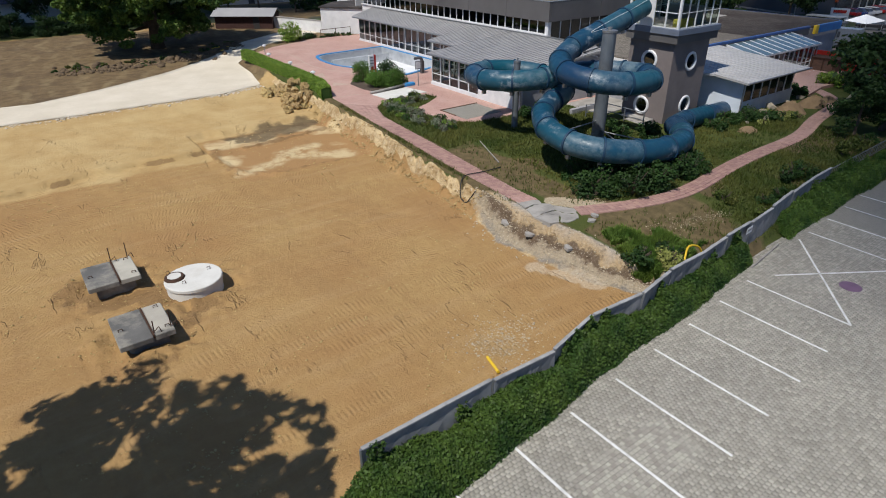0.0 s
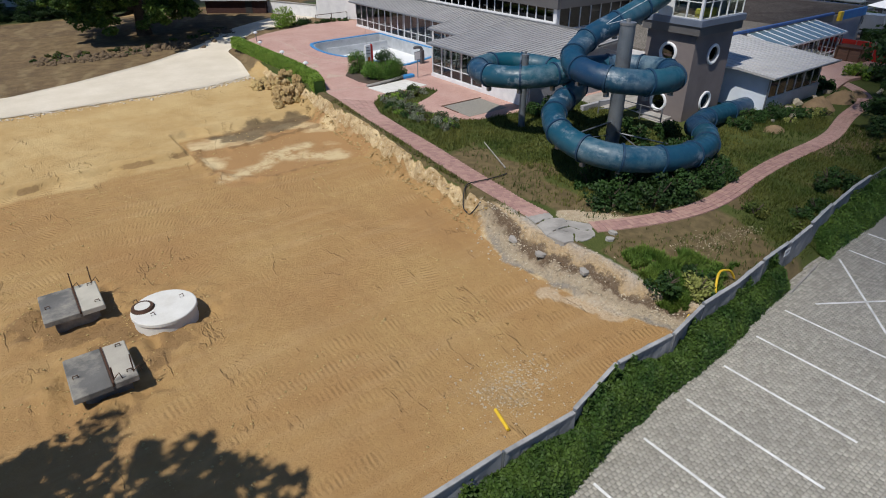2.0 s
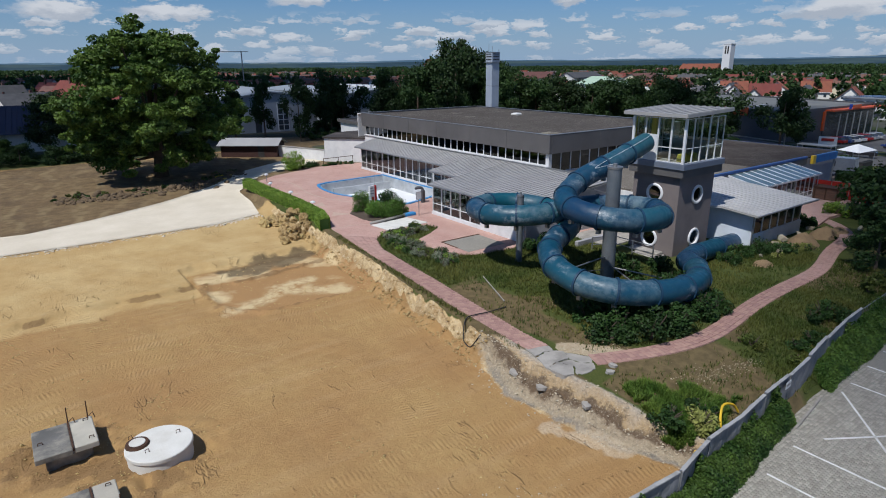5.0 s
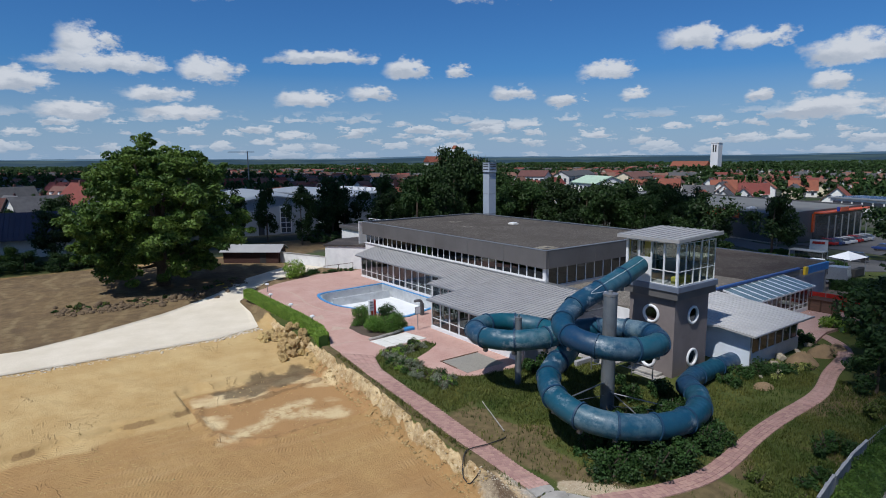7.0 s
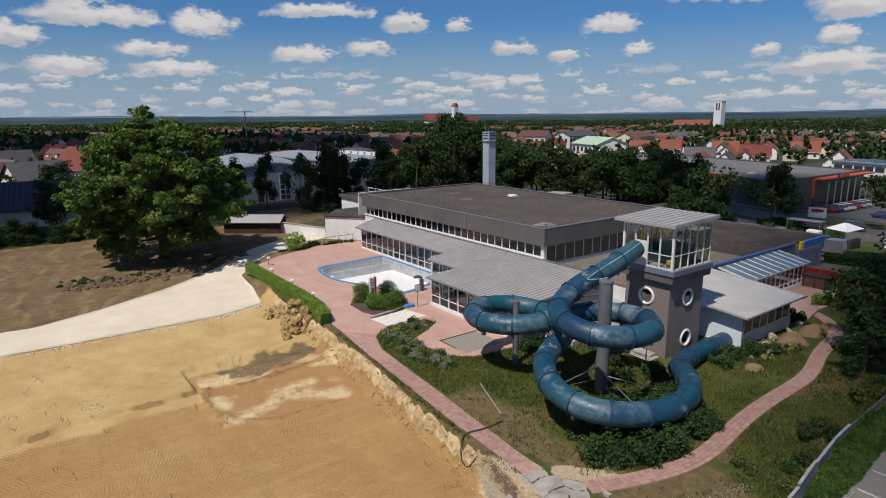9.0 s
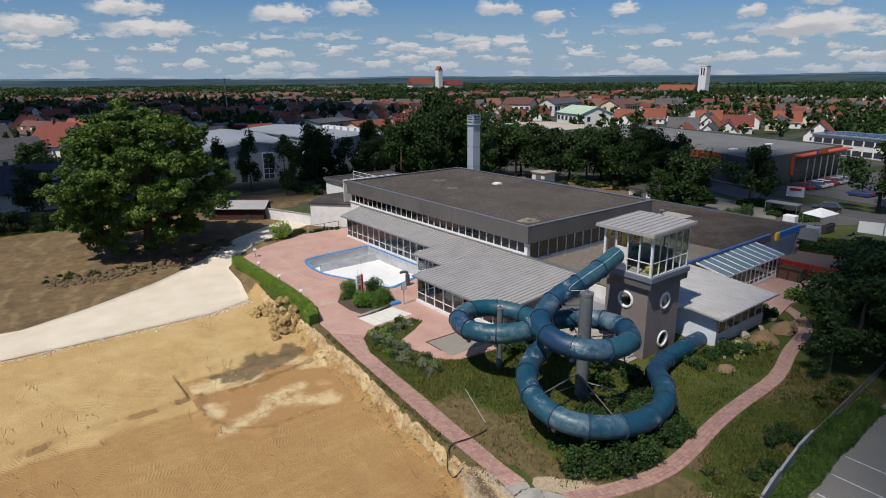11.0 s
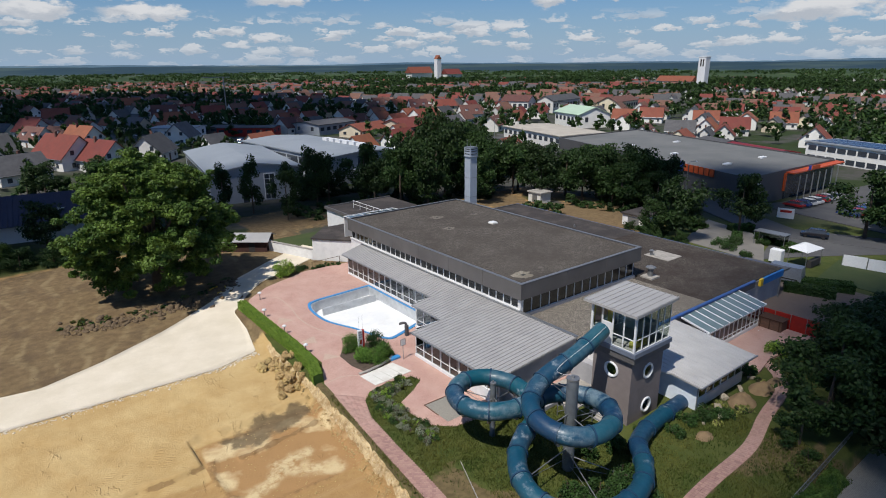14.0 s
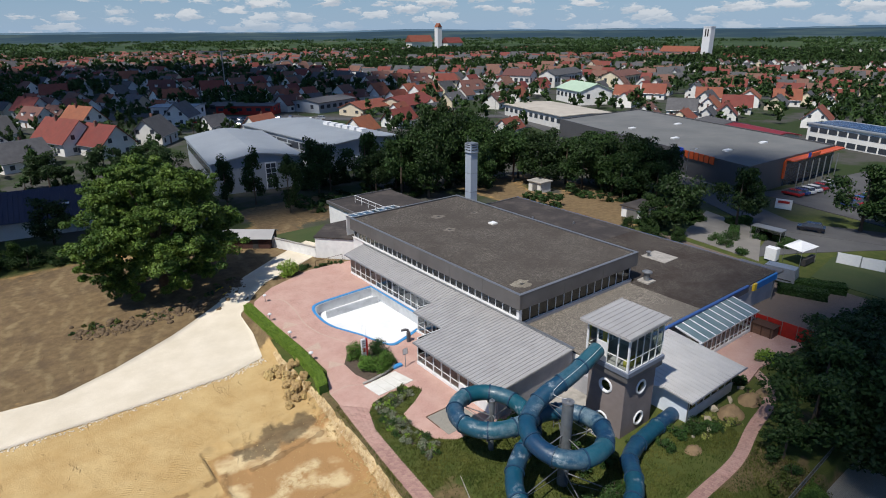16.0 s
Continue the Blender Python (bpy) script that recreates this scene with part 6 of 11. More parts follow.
part("cable", G().tube(catmull([Vector(p) for p in ((30.6, 24.7, 7.3), (30.6, 25.6, 7.0), (31.0, 26.5, 6.75), (32.0, 26.75, 6.95), (33.6, 26.72, 7.42), (35.4, 26.8, 7.86), (37.2, 27.0, 8.3))], 6), 0.014, 6), M_PVC, slide, "pale loose cable")

# ---- manhole structures in the site ----
M_STAINED = surf("blotched_concrete_slab", (0.46, 0.43, 0.36), (0.36, 0.34, 0.29), 1.2, 25, 0.85, bump=0.3, stain=(0.085, 0.08, 0.075), stain_scale=0.55, stain_amount=0.95, vary=0.3)
M_SLABDARK = surf("dark_stained_shaded_concrete", (0.15, 0.145, 0.135), (0.10, 0.097, 0.09), 0.9, 25, 0.7, bump=0.3, stain=(0.40, 0.37, 0.30), stain_scale=0.7, stain_amount=0.7)
tank = thing("round_shaft_cover", "round pale concrete shaft with a small hatch, half dug out", "concrete shaft")
TKX, TKY = 4.45, 24.85
zt = -0.85
part("cylinder", G().tube([(TKX, TKY, -1.9), (TKX, TKY, zt - 0.17), (TKX, TKY, zt - 0.16)], [1.17, 1.17, 1.20], 40), M_CONCRETE_WHITE, tank)
part("cover", G().tube([(TKX, TKY, zt - 0.15), (TKX, TKY, zt - 0.03), (TKX, TKY, zt)], [1.22, 1.22, 1.19], 40), M_CONCRETE_WHITE, tank, "smooth pale concrete cover")
hat = part("hatch", G().tube([(3.75, 25.2, zt), (3.75, 25.2, zt + 0.1), (3.75, 25.2, zt + 0.1)], [0.44, 0.40, 0.33], 28), M_RUST, tank, "brown iron hatch ring")
part("lid", G().tube([(3.75, 25.2, zt + 0.05), (3.75, 25.2, zt + 0.115)], [0.30, 0.29], 28), M_CONCRETE_WHITE, hat)
for x, y in ((3.6, 25.75), (3.95, 24.45), (5.2, 25.1)):
    part("lifting_loop", G().tube([(x - 0.06, y, zt), (x - 0.06, y, zt + 0.12), (x + 0.06, y, zt + 0.14), (x + 0.08, y, zt)], 0.018, 6), M_RUST, tank)


def shaft_box(name, x0, x1, y0, y1, top, label, split_x):
    e = thing(name, label, "concrete shaft", "square concrete shafts")
    # body in the dark slab colour, which also paints the shade under the overhang
    part("body", G().box(x0 + 0.3, x1 - 0.24, y0 + 0.32, y1 - 0.24, -2.2, top - 0.2), M_SLABDARK, e)
    part("slab", G().box(x0, split_x - 0.02, y0, y1, top - 0.22, top, 0.03), M_SLABDARK, e, "stained concrete cover slab")
    part("slab", G().box(split_x + 0.02, x1, y0 + 0.03, y1 - 0.02, top - 0.21, top + 0.01, 0.03), M_STAINED, e, "stained concrete cover slab")
    part("joint", G().box(split_x - 0.03, split_x + 0.03, y0 + 0.02, y1 - 0.05, top - 0.1, top + 0.05), M_RUST, e)
    for x, y in ((x0 + 0.25, (y0 + y1) / 2 - 0.1), (x1 - 0.2, y0 + 0.4), (x1 - 0.25, y1 - 0.3)):
        part("lifting_loop", G().tube([(x - 0.08, y, top), (x - 0.07, y, top + 0.1), (x + 0.07, y, top + 0.1), (x + 0.08, y, top)], 0.02, 6), M_RUST, e)
    return e


b1 = shaft_box("square_shaft", 0.75, 2.72, 21.0, 23.35, -0.72, "square concrete shaft with two stained cover slabs", 1.95)
b2 = shaft_box("square_shaft", 0.5, 2.6, 26.15, 28.35, -0.72, "square concrete shaft with rust-marked slabs and bars", 1.75)
for e, pts in ((b1, ((2.0, 21.25, 0.55), (2.62, 21.3, 0.75))), (b2, ((1.75, 28.2, 0.75), (2.45, 28.2, 0.8)))):
    for x, y, h in pts:
        part("bar", G().tube([(x, y, -0.9), (x + 0.03, y - 0.05, -0.72 + h)], 0.022, 6), M_RUST, e, "rusty reinforcing bar")
        part("bar", G().tube([(x + 0.25, y - 0.1, -0.72), (x + 0.2, y - 0.1, -0.45), (x + 0.03, y - 0.1, -0.6)], 0.02, 6), M_RUST, e)

# ---- panel fence along the car park ----
FX = [5.0, 9.7, 12.3, 14.9, 17.5, 19.8, 22.2, 24.5, 26.8, 29.2, 32.0, 35.0, 37.6]
FY = [10.7, 10.75, 10.65, 11.25, 11.1, 11.5, 11.55, 11.8, 11.95, 12.2, 12.6, 12.95, 13.1]
fence = thing("sheeted_site_fence", "zigzag site fence covered in grey sheeting", "fence")
for i, (x, y, x2, y2) in enumerate(zip(FX, FY, FX[1:], FY[1:])):
    d = Vector((x2 - x, y2 - y, 0)).normalized()
    nrm = Vector((-d.y, d.x, 0))
    n = 10
    g = G()
    lean, sag = random.uniform(-0.06, 0.06), random.uniform(0.02, 0.07)
    top = 0.22 + random.uniform(-0.05, 0.1)
    vs = []
    for k in range(n + 1):
        s = k / n
        p = Vector((x, y, 0)).lerp(Vector((x2, y2, 0)), 0.012 + s * 0.976)
        bow = sag * math.sin(math.pi * s)
        for z, w in ((-1.6, 0.0), (-0.9, 0.4), (-0.3, 0.8), (top - 0.02 * math.sin(9 * s), 1.0)):
            wv = 0.025 * math.sin(17 * s + z * 3 + i)
            for th in (-0.035, 0.035):
                vs.append(p + nrm * (lean * w + bow * w + wv + th) + Vector((0, 0, z)))
    c = 8
    fs = []
    for k in range(n):
        for j in range(3):
            a = k * c + j * 2
            fs += [(a, a + c, a + c + 2, a + 2), (a + 3, a + c + 3, a + c + 1, a + 1)]
        a = k * c + 6
        fs.append((a, a + c, a + c + 1, a + 1))
    fs += [(0, 2, 3, 1), (2, 4, 5, 3), (4, 6, 7, 5)] + [tuple(n * c + q for q in f[::-1]) for f in ((0, 2, 3, 1), (2, 4, 5, 3), (4, 6, 7, 5))]
    part("sheet_panel", g.add(vs, fs), M_FENCE, fence, "dull grey sheet panel", smooth=False)
    part("top_rail", G().beam(Vector((x, y, top + 0.02)) + nrm * lean + d * 0.05, Vector((x2, y2, top + 0.02)) + nrm * lean - d * 0.05, 0.13, 0.05), M_FENCETOP, fence, "pale top rail")
    part("post", G().cyl(x, y, -1.7, top + 0.05, 0.045, 10), M_STEEL, fence)
bfence = thing("barred_site_fence", "steel bar fence beyond the sheeted panels", "fence")
for i in range(4):
    x, y, x2, y2 = 37.7 + i * 3.4, 13.1 + i * 0.12, 37.7 + (i + 1) * 3.4 - 0.1, 13.1 + (i + 1) * 0.12
    for z in (-0.2, 0.35):
        part("rail", G().tube([(x, y, z - 0.2), (x2, y2, z - 0.2)], 0.03, 6), M_STEEL, bfence)
    for k in range(12):
        s = k / 11
        part("bar", G().tube([(x + (x2 - x) * s, y + (y2 - y) * s, -1.5), (x + (x2 - x) * s, y + (y2 - y) * s, 0.2)], 0.018, 5), M_STEEL, bfence)

# ---- car park lines ----
def road_line(a, c, w=0.09):
    a, c = Vector((*a, 0)), Vector((*c, 0))
    d = (c - a).normalized()
    s = Vector((-d.y, d.x, 0)) * w / 2
    zz = Vector((0, 0, -1.448))
    solo("painted_line", G().add([a - s + zz, c - s + zz, c + s + zz, a + s + zz] + [p - Vector((0, 0, 0.01)) for p in (a - s + zz, c - s + zz, c + s + zz, a + s + zz)], [(0, 1, 2, 3), (0, 4, 5, 1), (1, 5, 6, 2), (2, 6, 7, 3), (3, 7, 4, 0)]), M_LINE, "worn white parking bay line on grey paving", "road marking", "parking bay lines")


for i in range(8):
    x = 7.05 + i * 2.502
    road_line((x, 9.05 + i * 0.21 + (0.2 if i < 2 else 0)), (x + 0.02, 4.66 + i * 0.215))
road_line((30.5, 11.1), (24.6, 6.2))
road_line((26.0, 10.0), (31.4, 6.5))
for i in range(4):
    x = 31.7 + i * 2.45
    road_line((x, 11.2 + i * 0.17), (x - 0.1, 6.8 + i * 0.2))
disc = solo("marking_disc", G().tube([(27.7, 7.5, -1.47), (27.7, 7.5, -1.45)], [0.45, 0.45], 32), surf("faded_purple_paint", (0.17, 0.10, 0.17), (0.14, 0.085, 0.14), 3, 20, 0.7), "faded round no-parking sign painted on paving", "road marking")

# small notice on the sheeted fence, and the kerb of the bare gap beside the ivy
notice = thing("fence_notice", "small white notice fixed to the grey fence", "notice")
part("board", G().slab([(26.2, 11.80), (26.7, 11.83), (26.7, 11.815), (26.2, 11.785)][::-1], -0.16, 0.16), M_PVC, notice)
part("print", G().slab([(26.25, 11.782), (26.6, 11.803), (26.6, 11.799), (26.25, 11.778)][::-1], -0.02, 0.06), M_STEEL, notice, "printed bar")
solo("kerb", G().beam((25.8, 11.0, -1.45), (29.0, 11.42, -1.43), 0.1, 0.16), M_CONCRETE, "grey concrete kerb beside the car park", "kerb", kind="structure")

# ---- trees ----
def leaf_cloud(centres, radii, per, size, rng, squash=0.75):
    """Small folded leaf sprays scattered through clumps."""
    n = len(centres) * per
    c = np.repeat(centres, per, 0)
    r = np.repeat(radii, per)
    d = rng.normal(size=(n, 3))
    d /= np.linalg.norm(d, axis=1, keepdims=True) + 1e-9
    rad = r * rng.uniform(0.35, 1.0, n) ** 0.6
    p = c + d * rad[:, None] * np.array([1, 1, squash])
    nrm = d * 0.6 + rng.normal(size=(n, 3)) * 0.6 + np.array([0, 0, 0.5])
    nrm /= np.linalg.norm(nrm, axis=1, keepdims=True) + 1e-9
    a = np.cross(nrm, rng.normal(size=(n, 3)))
    a /= np.linalg.norm(a, axis=1, keepdims=True) + 1e-9
    bb = np.cross(nrm, a)
    s = size * rng.uniform(0.6, 1.35, n)
    a, bb = a * s[:, None], bb * (s * 0.62)[:, None]
    fold = nrm * (s * 0.18)[:, None]
    v = np.stack([p - a, p + bb * 0.9 - fold, p + a, p - bb * 0.9 - fold], 1).reshape(-1, 3)
    f = np.arange(4 * n).reshape(-1, 4)
    return v, f


def mesh_np(name, v, f):
    me = bpy.data.meshes.new(name)
    me.vertices.add(len(v))
    me.vertices.foreach_set("co", np.asarray(v, np.float32).ravel())
    k = f.shape[1]
    me.loops.add(f.size)
    me.loops.foreach_set("vertex_index", f.astype(np.int32).ravel())
    me.polygons.add(len(f))
    me.polygons.foreach_set("loop_start", np.arange(0, f.size, k, dtype=np.int32))
    me.update(calc_edges=True)
    return me


def tree(name, label, at, height, spread, crown_base, seed, mat, clumps=120, per=110, leaf=0.28, group="", trunk=0.35, shape=1.0):
    """A tree with tapered trunk, limbs and an uneven crown of leaf sprays."""
    rng = np.random.default_rng(seed)
    e = thing(name, label, "tree", group, at)
    tr, top = G(), height * 0.8
    bend = rng.normal(size=2) * 0.02 * height
    tr.tube([(bend[0] * (k / 6) ** 2, bend[1] * (k / 6) ** 2, -0.4 + (top + 0.4) * k / 6) for k in range(7)], [trunk * (1.25 if k == 0 else 1) * (1 - 0.8 * k / 6) for k in range(7)], 10)
    part("trunk", tr, M_BARK, e, smooth=True)
    ch, cz = (height - crown_base) / 2, (height + crown_base) / 2
    # flat sprays of clumps along each bough, over a dome, with gaps between them
    nl = max(14, clumps // 9)
    az = np.arange(nl) * 2.39996 + rng.normal(size=nl) * 0.25
    rise = np.linspace(-0.82, 0.97, nl) + rng.normal(size=nl) * 0.05
    out = np.where(np.arange(nl) % 4 == 3, rng.uniform(0.3, 0.6, nl), rng.uniform(0.74, 1.04, nl))
    flat = np.where(rise < 0, np.clip(1 - np.abs(rise) ** 3.5, 0.05, 1), np.sqrt(np.clip(1 - rise ** 2, 0.03, 1)))
    lc = np.stack([np.cos(az) * flat * out, np.sin(az) * flat * out, np.clip(rise, -1, 1) * np.maximum(out, 0.7)], -1)
    pick = rng.integers(0, nl, clumps)
    d = rng.normal(size=(clumps, 3)) * np.array([0.125, 0.125, 0.055])
    c = (lc[pick] + d) * np.array([spread, spread, ch])
    taper = np.clip(1.0 - shape * 0.35 * np.clip(c[:, 2] / ch, -0.2, 1), 0.35, 1.1)
    c[:, :2] *= taper[:, None]
    c[:, 2] += cz
    cr = spread * rng.uniform(0.055, 0.125, clumps)
    for k in range(9):
        q = c[rng.integers(clumps)]
        z0 = crown_base * 0.7 + (q[2] - crown_base) * 0.35
        g = G().tube([(bend[0] * 0.3, bend[1] * 0.3, max(z0, height * 0.15)), (q[0] * 0.45, q[1] * 0.45, (max(z0, height * 0.15) + q[2]) * 0.5), tuple(q)], [trunk * 0.42, trunk * 0.25, trunk * 0.08], 7)
        part("limb", g, M_BARK, e, smooth=True)
    v, f = leaf_cloud(c, cr, per, leaf, rng, 0.6)
    part("crown", mesh_np("crown", v, f), mat, e)
    return e


# the great tree by the site road
tree("broad_tree", "large spreading green tree on the building site", (16.9, 82.0, g1(16.9, 82.0)), 18.0, 9.1, -0.2, 11, M_LEAF, 880, 150, 0.2, trunk=0.75, shape=0.45)
# tree west of the car park whose shade falls on the site
SHX, SHY = -10.6, 10.6
tree("broad_tree", "tall green tree at the edge of the car park", (SHX, SHY, g1(SHX, SHY)), 17.5, 6.9, 5.5, 12, M_LEAF, 520, 56, 0.24, trunk=0.5, shape=0.2)

# ---- planting and small things round the building ----
def shrub(x, y, r, h, mat, seed, label, name="shrub", clumps=16, per=70, leaf=0.12, group="", z=None, sy=1.0):
    """A bush: a few stems and a lumpy coat of leaves down to the ground."""
    rng = np.random.default_rng(seed)
    z = g1(x, y) if z is None else z
    e = thing(name, label, "shrub", group, (x, y, z))
    g = G()
    for k in range(5):
        a = rng.uniform(0, math.tau)
        g.tube([(0, 0, -0.15), (0.35 * r * math.cos(a), 0.35 * r * sy * math.sin(a), h * 0.5), (0.6 * r * math.cos(a), 0.6 * r * sy * math.sin(a), h * 0.8)], [0.05, 0.035, 0.015], 6)
    part("stem", g, M_BARK, e)
    ang, rr = rng.uniform(0, math.tau, clumps), np.sqrt(rng.uniform(0, 1, clumps)) * 0.75
    zz = rng.uniform(0.15, 0.85, clumps) * np.sqrt(np.clip(1 - rr ** 2 * 0.8, 0.1, 1)) * h
    c = np.stack([r * rr * np.cos(ang), r * sy * rr * np.sin(ang), zz], -1)
    v, f = leaf_cloud(c, rng.uniform(0.28, 0.5, clumps) * min(r, h), int(per * 1.5), leaf * 0.70, rng, 0.9)
    v[:, 2] = np.maximum(v[:, 2], -0.05)
    part("leaves", mesh_np("leaves", v, f), mat, e)
    return e


def sheet_leaves(rng, n, place, size):
    """Leaves laid over a bank or hedge; place gives points and outward normals."""
    p, nrm = place(n)
    nrm = nrm + rng.normal(size=(n, 3)) * 0.55
    nrm /= np.linalg.norm(nrm, axis=1, keepdims=True)
    a = np.cross(nrm, rng.normal(size=(n, 3)))
    a /= np.linalg.norm(a, axis=1, keepdims=True)
    bb = np.cross(nrm, a)
    s = size * rng.uniform(0.6, 1.4, n)
    a, bb, fold = a * s[:, None], bb * (s * 0.7)[:, None], nrm * (s * 0.2)[:, None]
    v = np.stack([p - a, p + bb - fold, p + a, p - bb - fold], 1).reshape(-1, 3)
    return v, np.arange(4 * n).reshape(-1, 4)


# ivy thicket between fence and car park, in two lengths with a bare gap
rng = np.random.default_rng(5)


def ivy_length(x0, x1, n, seed):
    rng = np.random.default_rng(seed)

    def fy(x):
        return np.interp(x, FX, FY)

    def inner(x):
        return np.interp(x, [4, 6.5, 10, 12.4, 15.2, 17.8, 21.6, 25.7, 31, 38, 48], [8.6, 9.2, 9.7, 10.0, 10.4, 10.6, 10.85, 11.3, 11.6, 12.0, 12.2])

    def place(n):
        x = rng.uniform(x0, x1, n)
        s = rng.uniform(0, 1, n)
        lo, hi = inner(x) - 0.18 + 0.35 * (fbm(x * 0.8, x * 0.1, 3) - 0.5), fy(x) - 0.02
        wide = np.maximum(hi - lo, 0.25)
        top = -1.5 + 0.95 + 0.75 * (fbm(x * 0.5, x * 0, 8) - 0.35) + 0.3 * (vnoise(x * 2.2, s * 2, 4) - 0.5)
        prof = np.clip(1 - (1 - np.clip(s * 1.5, 0, 1)) ** 2.2, 0, 1)
        z = -1.5 + (top + 1.5) * prof + rng.normal(size=n) * 0.05
        y = lo + s * wide + rng.normal(size=n) * 0.04
        # trailing shoots up the sheeting
        up = (s > 0.9) & (vnoise(x * 1.3, x * 0, 17) > 0.55)
        z = np.where(up, z + rng.uniform(0, 0.75, n) * vnoise(x * 3, z * 3, 6), z)
        end = np.clip(np.minimum(x - x0, x1 - x) / 0.8, 0.15, 1)
        z = -1.5 + (z + 1.5) * np.sqrt(end)
        nrm = np.stack([np.zeros(n), -0.9 * (1 - s), np.full(n, 0.7)], -1)
        return np.stack([x, y, z], -1), nrm
    v, f = sheet_leaves(rng, n, place, 0.055)
    # a solid dark body stands in for old wood and shade under leaves
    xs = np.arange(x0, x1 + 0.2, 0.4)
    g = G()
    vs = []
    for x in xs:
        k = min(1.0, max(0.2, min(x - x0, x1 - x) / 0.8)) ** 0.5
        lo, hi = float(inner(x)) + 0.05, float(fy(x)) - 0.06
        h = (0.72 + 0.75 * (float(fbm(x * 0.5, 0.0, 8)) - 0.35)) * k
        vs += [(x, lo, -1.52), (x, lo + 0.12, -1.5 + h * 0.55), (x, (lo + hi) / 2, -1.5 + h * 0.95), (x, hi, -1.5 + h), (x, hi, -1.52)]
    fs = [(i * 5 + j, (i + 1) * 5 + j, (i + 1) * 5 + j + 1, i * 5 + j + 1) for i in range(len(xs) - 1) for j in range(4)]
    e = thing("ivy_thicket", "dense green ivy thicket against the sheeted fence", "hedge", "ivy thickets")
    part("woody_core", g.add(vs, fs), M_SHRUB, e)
    part("leaves", mesh_np("leaves", v, f), M_IVY, e)


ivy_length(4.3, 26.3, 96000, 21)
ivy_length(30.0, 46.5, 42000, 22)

# clipped hedge on the terrace edge
HL = [(22.9, 68.5), (22.9, 61.5), (23.0, 54.5), (22.7, 49.3), (21.9, 46.6)]


def hedge_place(n):
    s = rng.uniform(0, 1, n)
    y = 68.5 - s * 21.9
    xc = np.interp(-y, [-p[1] for p in HL], [p[0] for p in HL])
    side = rng.integers(0, 3, n)
    u = rng.uniform(-1, 1, n)
    z = np.where(side == 0, 0.9 + 0.05 * rng.normal(size=n), rng.uniform(0, 0.92, n))
    x = np.where(side == 0, xc + 0.42 * u, xc + np.where(side == 1, -0.44, 0.44) + 0.05 * rng.normal(size=n))
    nrm = np.stack([np.where(side == 1, -1.0, np.where(side == 2, 1.0, 0.0)), np.zeros(n), np.where(side == 0, 1.0, 0.2)], -1)
    return np.stack([x, y, z + 0.0], -1), nrm


hedge = thing("clipped_hedge", "long low clipped yellow-green hedge along paving", "hedge")
v, f = sheet_leaves(rng, 42000, hedge_place, 0.055)
part("leaves", mesh_np("leaves", v, f), M_HEDGE, hedge)
# dark filling behind the leaves, in place of the hedge's inner shade
g = G()
for (x, y), (x2, y2) in zip(HL, HL[1:]):
    g.slab([(x - 0.38, y), (x2 - 0.38, y2), (x2 + 0.38, y2), (x + 0.38, y)], -0.1, 0.86)
part("woody_core", g, M_SHRUB, hedge)

# rounded shrubs round the sign pillar
for i, (x, y, r, h) in enumerate(((27.4, 50.2, 1.15, 1.9), (27.3, 47.7, 1.05, 1.6), (28.2, 46.6, 1.15, 1.7), (29.3, 47.2, 1.1, 1.6), (29.6, 49.2, 1.2, 2.0))):
    shrub(x, y, r, h, M_SHRUB if i == 4 else M_CLIPPED, 300 + i, "rounded clipped evergreen shrub on the terrace" if i != 4 else "dark loose evergreen shrub on the terrace", "round_shrub", 40, 90, 0.075, "terrace shrubs", 0.03)
bed = [(26.3, 45.9), (27.0, 44.9), (30.3, 46.3), (31.0, 48.6), (29.6, 50.9), (27.2, 51.6), (26.0, 50.0), (25.9, 47.5)]
solo("planting_bed", G().slab(bed, -0.1, 0.055), M_BARK, "dark earth planting bed in the terrace", "planting bed", kind="structure")
pil = thing("sign_pillar", "white and red sign pillar among shrubs", "sign")
part("board", G().box(27.8, 28.3, 49.35, 49.6, 0.03, 2.45, 0.02), M_PVC, pil)
part("red_side", G().box(28.303, 28.5, 49.33, 49.62, 0.03, 2.45, 0.02), M_RED, pil, "red side panel")
for z0, z1, x0, x1 in ((1.0, 1.45, 27.95, 28.2), (1.7, 1.78, 27.85, 28.25), (1.95, 2.03, 27.85, 28.25), (2.2, 2.28, 27.85, 28.15)):
    part("print", G().box(x0, x1, 49.338, 49.349, z0, z1), M_RED if z1 - z0 > 0.2 else M_STEEL, pil, "printed mark")
for x in (28.0, 28.4):
    part("aerial", G().tube([(x, 49.5, 2.45), (x, 49.5, 3.9), (x + 0.1, 49.5, 4.0)], 0.012, 6), M_STEEL, pil)
post = thing("info_post", "small framed notice on a post beside shrubs", "sign")
part("post", G().cyl(30.6, 45.6, 0, 1.5, 0.04, 8), M_STEEL, post)
part("board", G().box(30.3, 30.9, 45.56, 45.6, 1.5, 2.2, 0.01), M_STEEL, post)
part("notice", G().box(30.36, 30.84, 45.548, 45.558, 1.56, 2.14), M_PVC, post)
